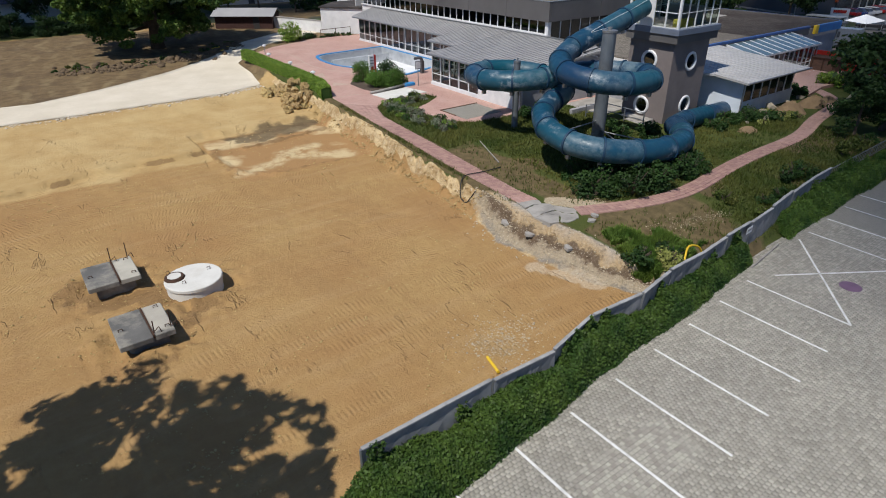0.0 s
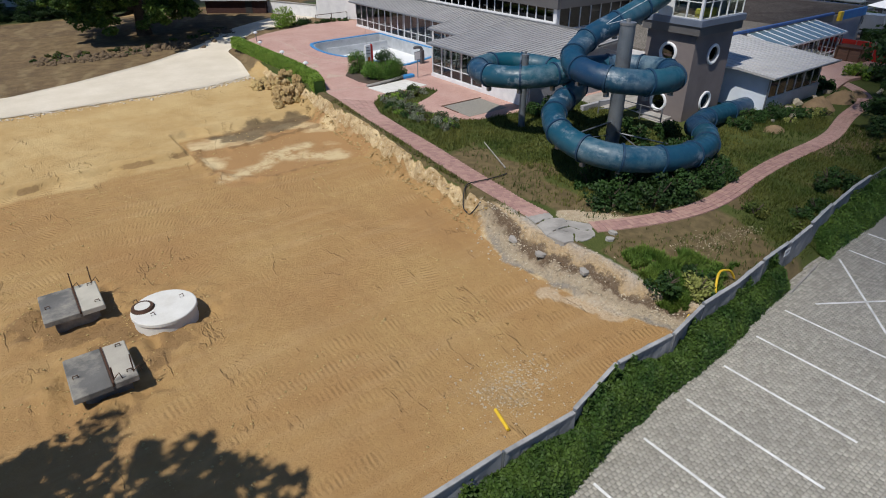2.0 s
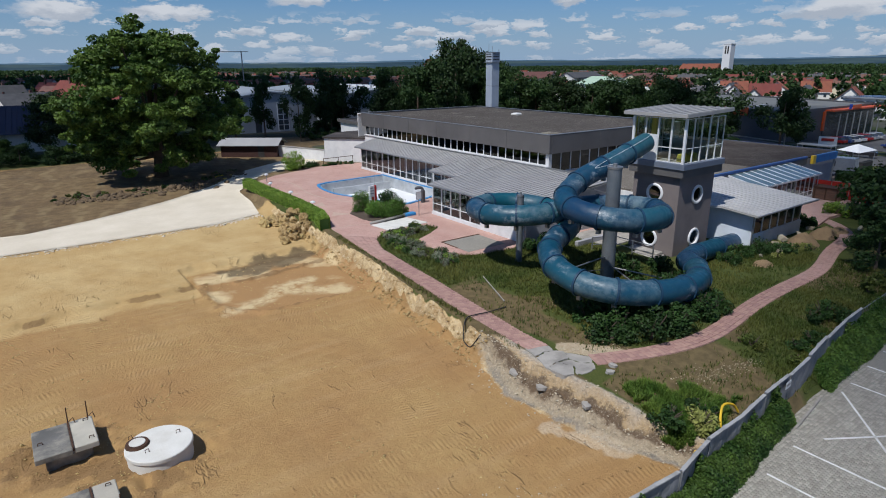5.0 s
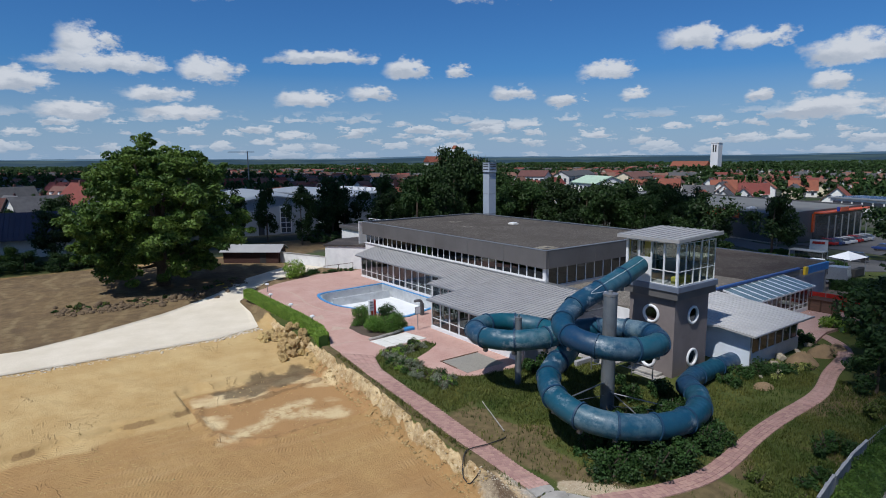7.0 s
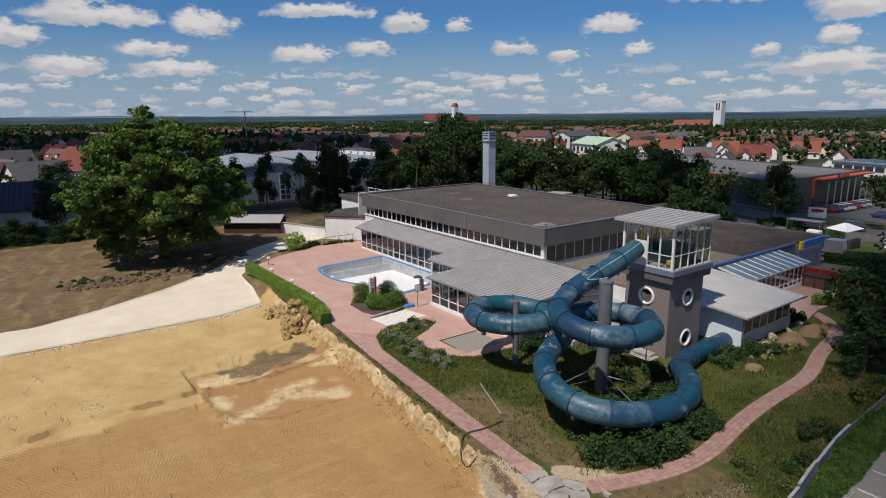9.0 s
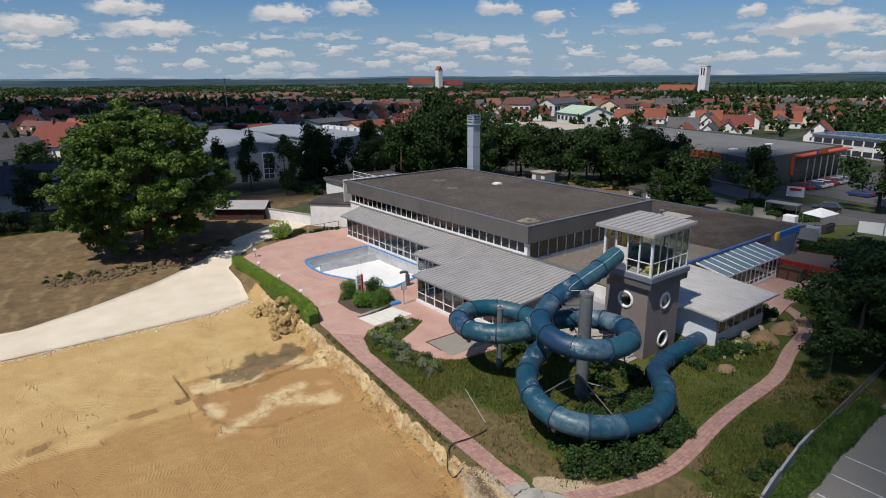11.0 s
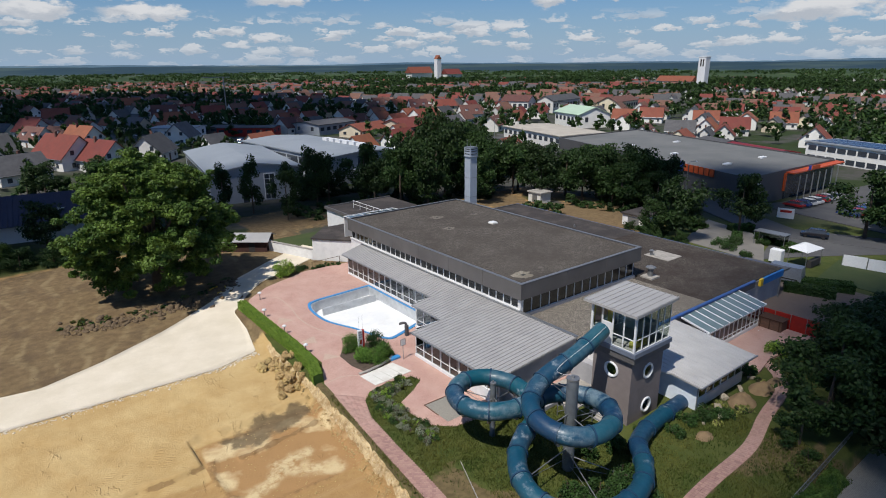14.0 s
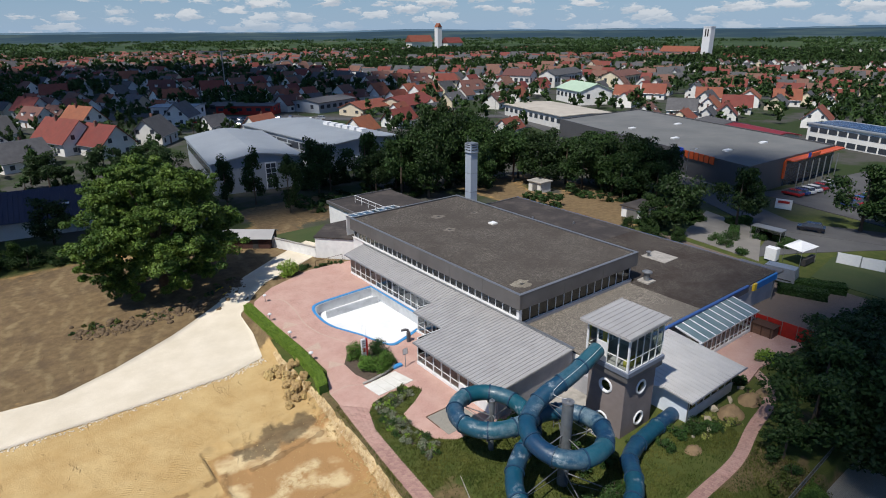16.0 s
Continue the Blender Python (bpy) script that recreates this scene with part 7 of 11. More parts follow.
# pale slabs, kerb and blue lid by the shrubs
for i in range(4):
    solo("pavement_slab", G().slab([(25.75 + i * 1.02, 42.95 + i * 0.03), (26.72 + i * 1.02, 42.98 + i * 0.03), (26.45 + i * 0.95, 45.3 + i * 0.1), (25.5 + i * 0.95, 45.25 + i * 0.1)], 0.0, 0.075), M_CONCRETE_WHITE, "pale concrete slab in the terrace", "paving slab", "pale slabs", kind="structure")
solo("bed_kerb", G().tube([(25.6, 45.6, 0.1), (26.4, 45.5, 0.16), (28.0, 45.7, 0.2), (29.6, 46.2, 0.18), (30.1, 46.9, 0.12)], 0.13, 8), M_CONCRETE, "low curved concrete kerb of the bed", "kerb")
solo("blue_cover", G().box(29.4, 30.5, 45.9, 46.4, 0.05, 0.3, 0.06), M_POOLBLUE, "pale blue plastic cover on the terrace", "cover")
for x, y in ((23.95, 64.1), (23.9, 58.4), (23.7, 52.8), (25.6, 69.6)):
    e = thing("bollard_lamp", "small white path lamp on a short post", "lamp", "terrace lamps")
    part("post", G().cyl(x, y, 0.03, 0.85, 0.045, 10), M_STEEL, e)
    part("shade", G().tube([(x, y, 0.85), (x, y, 0.9), (x, y, 1.02), (x, y, 1.08)], [0.12, 0.24, 0.2, 0.05], 14), M_PVC, e)
M_PALEPAVE = paver_mat("pale_paving_inlay", (0.50, 0.38, 0.31), (0.44, 0.33, 0.27), (0.3, 0.2, 0.16), (0.2, 0.1), 0, (0.5, 0.36, 0.29))
for tri3 in (((25.2, 62.9), (24.2, 61.2), (26.2, 61.2)), ((24.0, 55.3), (26.1, 55.9), (25.6, 54.2)), ((24.3, 50.3), (25.1, 51.5), (26.1, 49.9))):
    solo("pavement_inlay", G().slab(tri3, 0.0, 0.036), M_PALEPAVE, "pale triangular inlay in red paving", "paving inlay", "triangle inlays", kind="structure")
cv = catmull([Vector((*p, 0)) for p in ((24.6, 69.9), (27.3, 69.0), (27.4, 65.1), (26.8, 61.1), (27.1, 57.4), (28.6, 53.4), (29.0, 51.9))], 8)
g = G()
for a, c in zip(cv, cv[1:]):
    g.slab([(a.x, a.y), (c.x, c.y), (c.x + 0.16, c.y + 0.02), (a.x + 0.16, a.y + 0.02)], 0.0, 0.035)
solo("pavement_line", g, M_PALEPAVE, "pale curved line of blocks in red paving", "paving line", kind="structure")
cv = catmull([Vector((*p, 0)) for p in ((22.3, 46.0), (24.2, 46.2), (25.6, 45.4))], 6)
g = G()
for a, c in zip(cv, cv[1:]):
    g.slab([(a.x, a.y), (c.x, c.y), (c.x, c.y + 0.14), (a.x, a.y + 0.14)], 0.0, 0.035)
solo("pavement_line", g, M_PALEPAVE, "pale curved line of blocks in red paving", "paving line", kind="structure")
solo("pavement_pad", G().box(27.3, 30.8, 34.4, 37.5, 0.0, 0.04), M_GREYPAVE, "grey square pad in red paving", "paving", kind="structure")
solo("pad_edge", G().box(27.2, 30.9, 37.5, 37.58, 0.0, 0.09).box(27.22, 27.3, 35.6, 37.5, 0.0, 0.08), M_WOOD, "low timber edging of the pad", "edging")
M_SLATE = surf("dark_grey_shower_metal", (0.11, 0.11, 0.115), (0.08, 0.08, 0.085), 3, 30, 0.5, 0.4)
sh = thing("pool_shower", "dark grey curved shower post beside the pool", "shower")
part("post", G().box(33.72, 34.08, 49.6, 49.95, 0.03, 1.25, 0.05), M_SLATE, sh)
part("spout", G().tube(catmull([Vector(p) for p in ((33.9, 49.8, 1.25), (33.8, 49.85, 1.45), (33.5, 50.0, 1.5), (33.2, 50.15, 1.4))], 5), [0.14] * 14 + [0.1, 0.1], 10), M_SLATE, sh)
for i in range(9):
    a = i * 2.4
    solo("loose_stone", G().tube([(35.6 + 0.5 * math.cos(a) * (i / 6), 48.9 + 0.4 * math.sin(a) * (i / 6), 0.03), (35.6 + 0.5 * math.cos(a) * (i / 6), 48.9 + 0.4 * math.sin(a) * (i / 6), 0.2)], [0.16, 0.09], 7), M_WOOD, "small brown stone lying on paving", "stone", "loose stones")

# flower bed between path and terrace
for i in range(110):
    r = np.random.default_rng(700 + i)
    s = i / 110
    x = np.interp(s, [0, 0.35, 0.55, 1], [28.6, 25.0, 24.4, 25.2]) + r.uniform(-0.9, 0.8)
    y = np.interp(s, [0, 0.35, 0.55, 1], [42.0, 41.0, 38.8, 33.2]) + r.uniform(-0.8, 0.7)
    if inside(TERRACE, x, y):
        continue
    shrub(float(x), float(y), float(r.uniform(0.28, 0.6)), float(r.uniform(0.22, 0.6)), (M_LAVENDER, M_SHRUB, M_LAVENDER, M_HEDGE, M_GRASS)[i % 5], 700 + i, ("pale grey-green flowering mound in the bed", "dark green low shrub in the bed", "pale grey-green flowering mound in the bed", "light green low shrub in the bed", "grassy green tufted plant in the bed")[i % 5], "bed_plant", 9, 40, 0.07, "flower bed plants")

# thicket below the lower slide loop
for i in range(44):
    r = np.random.default_rng(800 + i)
    a = r.uniform(0, math.tau)
    k = math.sqrt(r.uniform(0.05, 1))
    x, y = 29.0 + 5.0 * k * math.cos(a), 20.2 + 2.7 * k * math.sin(a)
    if math.hypot(x - 26.3, y - 19.1) < 0.9:
        continue
    shrub(x, y, float(r.uniform(0.8, 1.25)), float(r.uniform(1.1, 1.9)), M_SHRUB, 800 + i, "dense dark green shrub under the slide", "shrub", 14, 62, 0.125, "slide thicket")
for i, (x, y, rr, h) in enumerate(((32.6, 24.6, 0.9, 1.3), (35.0, 23.9, 0.8, 1.2), (34.2, 27.0, 0.8, 1.0), (44.2, 21.9, 1.0, 1.1), (42.6, 22.4, 0.9, 0.9), (45.6, 21.2, 0.8, 0.8), (32.6, 31.6, 1.0, 1.2), (31.2, 32.2, 0.8, 0.8), (38.6, 23.9, 0.7, 0.7), (40.4, 22.2, 0.9, 0.7))):
    shrub(x, y, rr, h, M_SHRUB, 840 + i, "dark green bush near the slide", "shrub", 14, 60, 0.12, "garden bushes")
# weeds and bushes on the slope by the fence
for i in range(40):
    r = np.random.default_rng(860 + i)
    x = r.uniform(20.5, 46)
    y = np.interp(x, [20, 30, 46], [12.6, 13.6, 14.6]) + r.uniform(-0.5, 1.5 if x < 30 else 2.2)
    if 23.6 < x < 29.5 or (x > 30 and (y > float(np.interp(x, [30, 46], [14.3, 15.2])) or i % 3 == 0)):
        continue
    shrub(float(x), float(y), float(r.uniform(0.45, 0.95)), float(r.uniform(0.3, 0.75) + (0.4 if x > 32 else 0)), M_SHRUB if r.uniform() < 0.6 else M_GRASS, 860 + i, "rough green weeds on the slope" if x < 32 else "loose green bush on the slope", "weed_clump", 10, 48, 0.11, "slope weeds")
shrub(22.0, 13.0, 0.75, 0.7, M_YELLOWGREEN, 905, "pale yellow-green tall weeds by the fence", "weed_clump", 12, 60, 0.12, "slope weeds")
# rock garden by the annex
for i, (x, y, rr, h) in enumerate(((41.9, 20.6, 0.95, 0.35), (49.0, 21.2, 1.5, 0.9), (52.4, 21.1, 1.4, 0.8), (54.6, 20.9, 1.0, 0.5))):
    n, m = 20, 7
    vs = [(x + rr * (j / m) * (1 + 0.25 * (vnoise(k * 0.9, j, i) - 0.5)) * math.cos(k * math.tau / n), y + rr * 0.75 * (j / m) * (1 + 0.25 * (vnoise(k * 0.9, j, i + 7) - 0.5)) * math.sin(k * math.tau / n), g1(x, y) - 0.06 + h * math.cos(j / m * math.pi / 2) * (0.8 + 0.4 * vnoise(k * 1.1, j * 1.3, i))) for j in range(m + 1) for k in range(n)]
    fs = [(j * n + k, (j + 1) * n + k, (j + 1) * n + (k + 1) % n, j * n + (k + 1) % n) for j in range(m) for k in range(n)]
    solo("earth_mound", G().add([tuple(float(q) for q in p) for p in vs], fs), surf("dry_mound_earth", (0.26, 0.18, 0.10), (0.19, 0.13, 0.075), 1.5, 12, 0.95, bump=0.6, dist=0.04) if i == 0 else bpy.data.materials["dry_mound_earth"], "low mound of dry brown earth in the garden", "earth mound", "earth mounds", smooth=True)
for i in range(22):
    r = np.random.default_rng(920 + i)
    x = r.uniform(43.5, 54)
    y = max(r.uniform(19.6, 22.4), float(np.interp(x, [p[0] for p in BR_IN], [p[1] for p in BR_IN])) + 0.7)
    shrub(float(x), float(y), float(r.uniform(0.4, 0.8)), float(r.uniform(0.2, 0.5)), M_YELLOWGREEN if i % 3 else M_SHRUB, 920 + i, "yellow-green ground cover among rocks" if i % 3 else "green low plant among rocks", "bed_plant", 8, 36, 0.09, "rock garden plants")


def stone_mesh(seed, flat=0.7):
    r = np.random.default_rng(seed)
    bm = bmesh.new()
    bmesh.ops.create_icosphere(bm, subdivisions=1, radius=1)
    for q in bm.verts:
        q.co *= r.uniform(0.55, 1.25)
        q.co.z *= flat
    me = bpy.data.meshes.new("stone")
    bm.to_mesh(me)
    bm.free()
    return me


def clod_mesh(seed, level=3):
    """A crumbly lump."""
    bm = bmesh.new()
    bmesh.ops.create_icosphere(bm, subdivisions=level, radius=1)
    for q in bm.verts:
        q.co *= 0.85 + 0.45 * noise.noise(q.co * 1.8 + Vector((seed * 7, 0, 0))) + 0.28 * noise.noise(q.co * 5 + Vector((0, seed * 5, 0)))
    me = bpy.data.meshes.new("clod")
    bm.to_mesh(me)
    bm.free()
    return me


STONES = [stone_mesh(i) for i in range(6)]
CLODS = [clod_mesh(i) for i in range(5)]
STONE_NP = []
for me in STONES:
    co = np.zeros(len(me.vertices) * 3)
    me.vertices.foreach_get("co", co)
    STONE_NP.append((co.reshape(-1, 3), np.array([p.vertices[:] for p in me.polygons])))
M_ROCK = surf("pale_limestone_rock", (0.40, 0.35, 0.27), (0.28, 0.235, 0.17), 2.5, 15, 0.9, bump=0.6, dist=0.03, vary=0.3)
M_PALESTONE = surf("pale_rubble_stone", (0.50, 0.43, 0.32), (0.38, 0.31, 0.22), 2.5, 15, 0.9, bump=0.5, dist=0.03, vary=0.3)
M_CLOD = surf("dry_ochre_clod", (0.46, 0.335, 0.150), (0.33, 0.225, 0.095), 3, 14, 0.95, bump=0.8, dist=0.05, vary=0.25)


def place_stone(name, x, y, s, seed, mat, label, group, lift=0.25):
    me = (CLODS[seed % 5] if name == "earth_clod" else STONES[seed % 6]).copy()
    me.materials.clear()
    me.materials.append(mat)
    ob = tagged(new(name, me), label, "rock", group)
    ob.matrix_world = pose(x, y, g1(x, y) + s * lift, seed * 37 % 360, seed * 53 % 360, seed * 71 % 360) @ Matrix.Diagonal((s * 1.2, s, s * 0.8, 1))
    return ob


for i in range(48):
    r = np.random.default_rng(950 + i)
    place_stone("earth_clod", float(20.5 + r.normal() * 0.7), float(51.4 + r.uniform(-3.6, 3.2)), float(r.uniform(0.18, 0.52) + (0.14 if i % 7 == 0 else 0)), i, M_CLOD, "large dry clod of ochre earth and roots", "heap of clods", 0.5)
place_stone("rock", 26.3, 19.1, 0.55, 1, M_ROCK, "pale limestone boulder among shrubs", "garden rocks", 0.4)
place_stone("rock", 27.0, 18.9, 0.38, 2, M_ROCK, "pale limestone boulder among shrubs", "garden rocks", 0.4)
for i, (x, y, s) in enumerate(((45.4, 21.2, 0.5), (46.4, 21.9, 0.4), (48.2, 22.4, 0.45), (50.8, 22.2, 0.4), (53.6, 22.6, 0.35), (43.4, 21.5, 0.25), (56.8, 20.2, 0.4))):
    place_stone("rock", x, y, s, i + 3, M_ROCK, "pale limestone rock in the garden", "garden rocks", 0.3)


CLOD_NP = []
for k in range(4):
    me = clod_mesh(k + 0.5, 2)
    co = np.zeros(len(me.vertices) * 3)
    me.vertices.foreach_get("co", co)
    CLOD_NP.append((co.reshape(-1, 3), np.array([p.vertices[:] for p in me.polygons])))
    bpy.data.meshes.remove(me)


def scatter(name, label, category, pts, sizes, mat, sink=0.2, shapes=None):
    """Many loose pieces, too many to count, in one mesh."""
    r = np.random.default_rng(len(pts))
    V, F, n = [], [], 0
    zs = gz(pts[:, 0], pts[:, 1])
    for i, ((x, y), s, z) in enumerate(zip(pts, sizes, zs)):
        co, fc = (shapes or STONE_NP)[i % len(shapes or STONE_NP)]
        a = r.uniform(0, math.tau)
        c_, s_ = math.cos(a), math.sin(a)
        q = co * s * np.array([1.2, 0.9, 0.75])
        V.append(np.stack([q[:, 0] * c_ - q[:, 1] * s_ + x, q[:, 0] * s_ + q[:, 1] * c_ + y, q[:, 2] + z + s * sink], -1))
        F.append(fc + n)
        n += len(co)
    return tagged(put(name, mesh_np(name, np.concatenate(V), np.concatenate(F)), mat), label, category, kind="stuff")


r = np.random.default_rng(77)
yy = np.concatenate([r.uniform(12, 23, 1100), r.uniform(20, 24, 400)])
xx = np.interp(yy, BANK_Y, BANK_X) + r.normal(size=len(yy)) * 0.55 + 0.6
scatter("bank_rubble", "pale stones and rubble along the dug bank", "rubble", np.stack([xx, yy], -1), np.minimum(np.abs(r.normal(size=len(yy))) ** 2.4 * 0.012 + 0.008, 0.06), M_PALESTONE)
yy = r.uniform(23, 50, 2400)
qq = np.where(r.uniform(0, 1, 2400) < 0.6, r.normal(size=2400) * 0.22 + 0.1, r.uniform(0, 0.95, 2400))
xx = np.interp(yy, BANK_Y, BANK_X) + np.interp(yy, BANK_Y, BANK_W) * qq
scatter("bank_crumbs", "crumbled ochre earth fallen from the dug bank", "earth crumbs", np.stack([xx, yy], -1), np.minimum(np.abs(r.normal(size=2400)) ** 1.6 * 0.03 + 0.012, 0.12), M_CLOD)
cp = np.stack([r.normal(size=700) * 0.5, r.normal(size=700) * 0.32], -1)
s_ = r.uniform(0, 1, 700)
cp += np.stack([21.9 + 1.7 * s_, 20.0 - 1.7 * s_], -1)
kp = np.stack([r.uniform(23.5, 29, 500), np.zeros(500)], -1)
kp[:, 1] = np.interp(kp[:, 0], [23.5, 29], [15.0, 14.2]) + r.normal(size=500) * 0.4 * (0.4 + vnoise(kp[:, 0] * 1.5, kp[:, 0] * 0, 3))
cp = np.concatenate([cp, kp])
scatter("chalk_gravel", "white limestone gravel spilled beside the path", "gravel", cp, np.abs(r.normal(size=1200)) * 0.013 + 0.007, M_PALESTONE)
pp = np.stack([12.9 + r.normal(size=900) * 0.95, 13.9 + r.normal(size=900) * 0.75], -1)
scatter("gravel_spill", "spilled pale gravel on ochre soil", "gravel", pp, np.abs(r.normal(size=900)) * 0.018 + 0.008, M_PALESTONE)
# crumbs of soil thrown up along the machine tracks
pts, sz = [], []
for k in range(34):
    cx, cy, rad = r.uniform(-2, 16), r.uniform(13, 40), r.uniform(5, 16)
    a0, da = r.uniform(0, math.tau), r.uniform(0.5, 1.3)
    for off in (0, 0.55):
        n = int(rad * da * 7)
        aa = a0 + da * r.uniform(0, 1, n)
        keep = vnoise(aa * 9, aa * 0 + k, 3) > 0.45
        px, py = cx + (rad + off + r.normal(size=n) * 0.05) * np.cos(aa) - rad * math.cos(a0), cy + (rad + off + r.normal(size=n) * 0.05) * np.sin(aa) - rad * math.sin(a0)
        ok = keep & (py > 12) & (py < 55) & (px < np.interp(py, BANK_Y, BANK_X) - 0.6) & (px > -10)
        pts.append(np.stack([px[ok], py[ok]], -1))
        sz.append(np.abs(r.normal(size=ok.sum())) * 0.02 + 0.012)
for cx, cy, n, sp in ((4.4, 24.9, 120, 1.7), (1.7, 22.1, 120, 1.8), (1.6, 27.2, 90, 1.8), (14.5, 42.5, 160, 2.6), (8, 43, 200, 3.0)):
    pts.append(np.stack([cx + r.normal(size=n) * sp, cy + r.normal(size=n) * sp * 0.8], -1))
    sz.append(np.abs(r.normal(size=n)) * 0.022 + 0.012)
pts, sz = np.concatenate(pts), np.concatenate(sz)
ok = (pts[:, 0] < np.interp(pts[:, 1], BANK_Y, BANK_X) - 0.5) & (pts[:, 1] > 11.8) & (np.hypot(pts[:, 0] - 4.45, pts[:, 1] - 24.85) > 1.3)
scatter("soil_crumbs", "crumbs of ochre soil beside machine tracks", "soil crumbs", pts[ok], sz[ok], M_CLOD)

# broken concrete where the two paths met
SLABS = (((20.3, 21.2), (21.35, 20.65), (21.15, 20.2), (20.75, 20.35), (20.05, 20.3)), ((20.02, 20.2), (20.7, 20.27), (21.2, 20.1), (21.45, 19.85), (21.1, 19.2), (20.4, 19.3), (19.65, 19.15)), ((21.5, 19.8), (22.15, 18.75), (21.75, 18.3), (21.35, 18.55), (21.18, 19.2)), ((19.62, 19.05), (20.4, 19.22), (20.75, 18.6), (20.2, 18.0), (19.75, 18.15)), ((20.48, 19.2), (21.1, 19.1), (21.28, 18.5), (21.7, 18.2), (21.35, 17.8), (20.75, 17.75), (20.3, 17.95), (20.82, 18.55)))
for k, q in enumerate(SLABS):
    cx, cy = sum(p[0] for p in q) / len(q), sum(p[1] for p in q) / len(q)
    edge, rs_ = [], np.random.default_rng(60 + k)
    for p, w in zip(q, q[1:] + q[:1]):
        for i_ in range(4):
            f_ = i_ / 4
            edge.append((p[0] + (w[0] - p[0]) * f_ + rs_.normal() * 0.025, p[1] + (w[1] - p[1]) * f_ + rs_.normal() * 0.025))
    solo("pavement_broken_slab", G().slab([(cx + (x - cx) * 0.995, cy + (y - cy) * 0.995) for x, y in edge], lambda x, y: min(g1(x, y), -0.3) - 0.3, lambda x, y, k=k: -0.175 + 0.02 * math.sin(k * 2.4) + 0.03 * math.sin(k * 1.7) * (x - 20.7)), M_CONCRETE, "cracked grey concrete slab at the broken path end", "concrete slab", "broken slabs", kind="structure")
for k, (x, y, s) in enumerate(((19.2, 18.9, 0.42), (19.4, 16.6, 0.3), (19.1, 20.6, 0.35), (22.2, 17.5, 0.2), (21.6, 17.2, 0.22))):
    ob = solo("concrete_fragment", G().slab([(s * math.cos(a + k) * (1 + 0.12 * math.sin(3 * a + k)), s * 0.7 * math.sin(a + k) * (1 + 0.15 * math.cos(2 * a + k))) for a in (0, 1.0, 2.1, 3.3, 4.4, 5.4)], -0.06, 0.07), M_CONCRETE, "broken lump of concrete on the dug bank", "rubble", "concrete fragments")
    ob.matrix_world = pose(x, y, g1(x, y) + 0.06, 8 * math.sin(k), 9 * math.cos(k), 40 * k)
hose = [Vector((x, y, max(z, g1(x, y) + 0.06))) for x, y, z in ((22.9, 25.5, -0.12), (21.6, 25.4, -0.05), (20.6, 25.55, -0.04), (20.1, 25.55, -0.1), (19.75, 25.35, -0.5), (19.4, 24.9, -0.9), (19.25, 24.5, -1.1), (19.25, 24.1, -1.2), (19.45, 23.6, -1.2))]
solo("black_hose", G().tube(catmull(hose, 6), 0.032, 8), M_BLACK, "black plastic pipe lying over the path", "pipe")
solo("wooden_pole", G().tube([(24.9, 29.9, g1(24.9, 29.9) + 0.07), (23.3, 26.1, g1(23.3, 26.1) + 0.1)], [0.03, 0.042], 8), M_CONCRETE, "pale bare pole lying in the grass", "pole")
solo("yellow_pipe", G().tube([(11.6, 13.2, -1.32), (11.35, 12.3, -1.30)], 0.06, 8), M_YELLOW, "short yellow plastic pipe on the soil", "pipe")
solo("yellow_pipe", G().tube(catmull([Vector(p) for p in ((22.5, 12.4, -1.0), (22.7, 12.6, -0.5), (23.2, 12.8, -0.25), (23.8, 12.7, -0.4), (24.1, 12.6, -0.8))], 6), 0.05, 8), M_YELLOW, "bent yellow plastic pipe in the weeds", "pipe")
solo("yellow_pipe", G().tube([(19.1, 11.9, -1.3), (20.2, 12.1, -0.7)], 0.05, 8), M_YELLOW, "yellow plastic pipe leaning on the fence", "pipe")
solo("yellow_hose", G().tube(catmull([Vector((x, y, g1(x, y) + 0.08)) for x, y in ((21.2, 76.6), (22.6, 77.6), (23.8, 77.2), (23.2, 76.0), (21.8, 75.4))], 6), 0.07, 8), M_YELLOW, "yellow pipe coil on the dark earth", "pipe")
# earth bank under the great tree
bp = np.stack([r.uniform(5, 26, 700), 0 * r.uniform(0, 1, 700)], -1)
bp[:, 1] = np.interp(bp[:, 0], [5, 13, 20, 26], [75.5, 74.6, 75.0, 78.6]) + r.normal(size=700) * 0.9
scatter("earth_bank", "dark lumpy earth thrown up along the site road", "earth", bp, np.abs(r.normal(size=700)) * 0.15 + 0.06, surf("dark_bank_earth", (0.15, 0.105, 0.06), (0.10, 0.07, 0.045), 2, 12, 0.95, bump=0.7, dist=0.05), 0.1, CLOD_NP)
re_ = np.array(ROAD_LO[2:6])
s_ = r.uniform(0, 1, 900) * 3
ep = np.stack([np.interp(s_, range(4), re_[:, 0]), np.interp(s_, range(4), re_[:, 1])], -1) + r.normal(size=(900, 2)) * np.array([0.1, 0.28]) - np.array([0, 0.1])
scatter("road_edge_stones", "loose white limestone along the edge of the site road", "gravel", ep, np.abs(r.normal(size=900)) * 0.05 + 0.02, M_CHALK)
for i in range(26):
    q = np.random.default_rng(990 + i)
    x = q.uniform(5, 30)
    y = float(np.interp(x, [5, 13, 20, 30], [76.5, 75.8, 76.3, 84.5]) + q.normal() * 0.9)
    shrub(float(x), y, float(q.uniform(0.3, 0.7)), float(q.uniform(0.2, 0.5)), M_GRASS if i % 2 else M_SHRUB, 990 + i, "rough weeds on the earth bank", "weed_clump", 8, 34, 0.10, "earth bank weeds")
shrub(31.6, 76.2, 1.5, 2.7, M_HEDGE, 1020, "young bright green bush beside the site road", "shrub", 26, 70, 0.14)
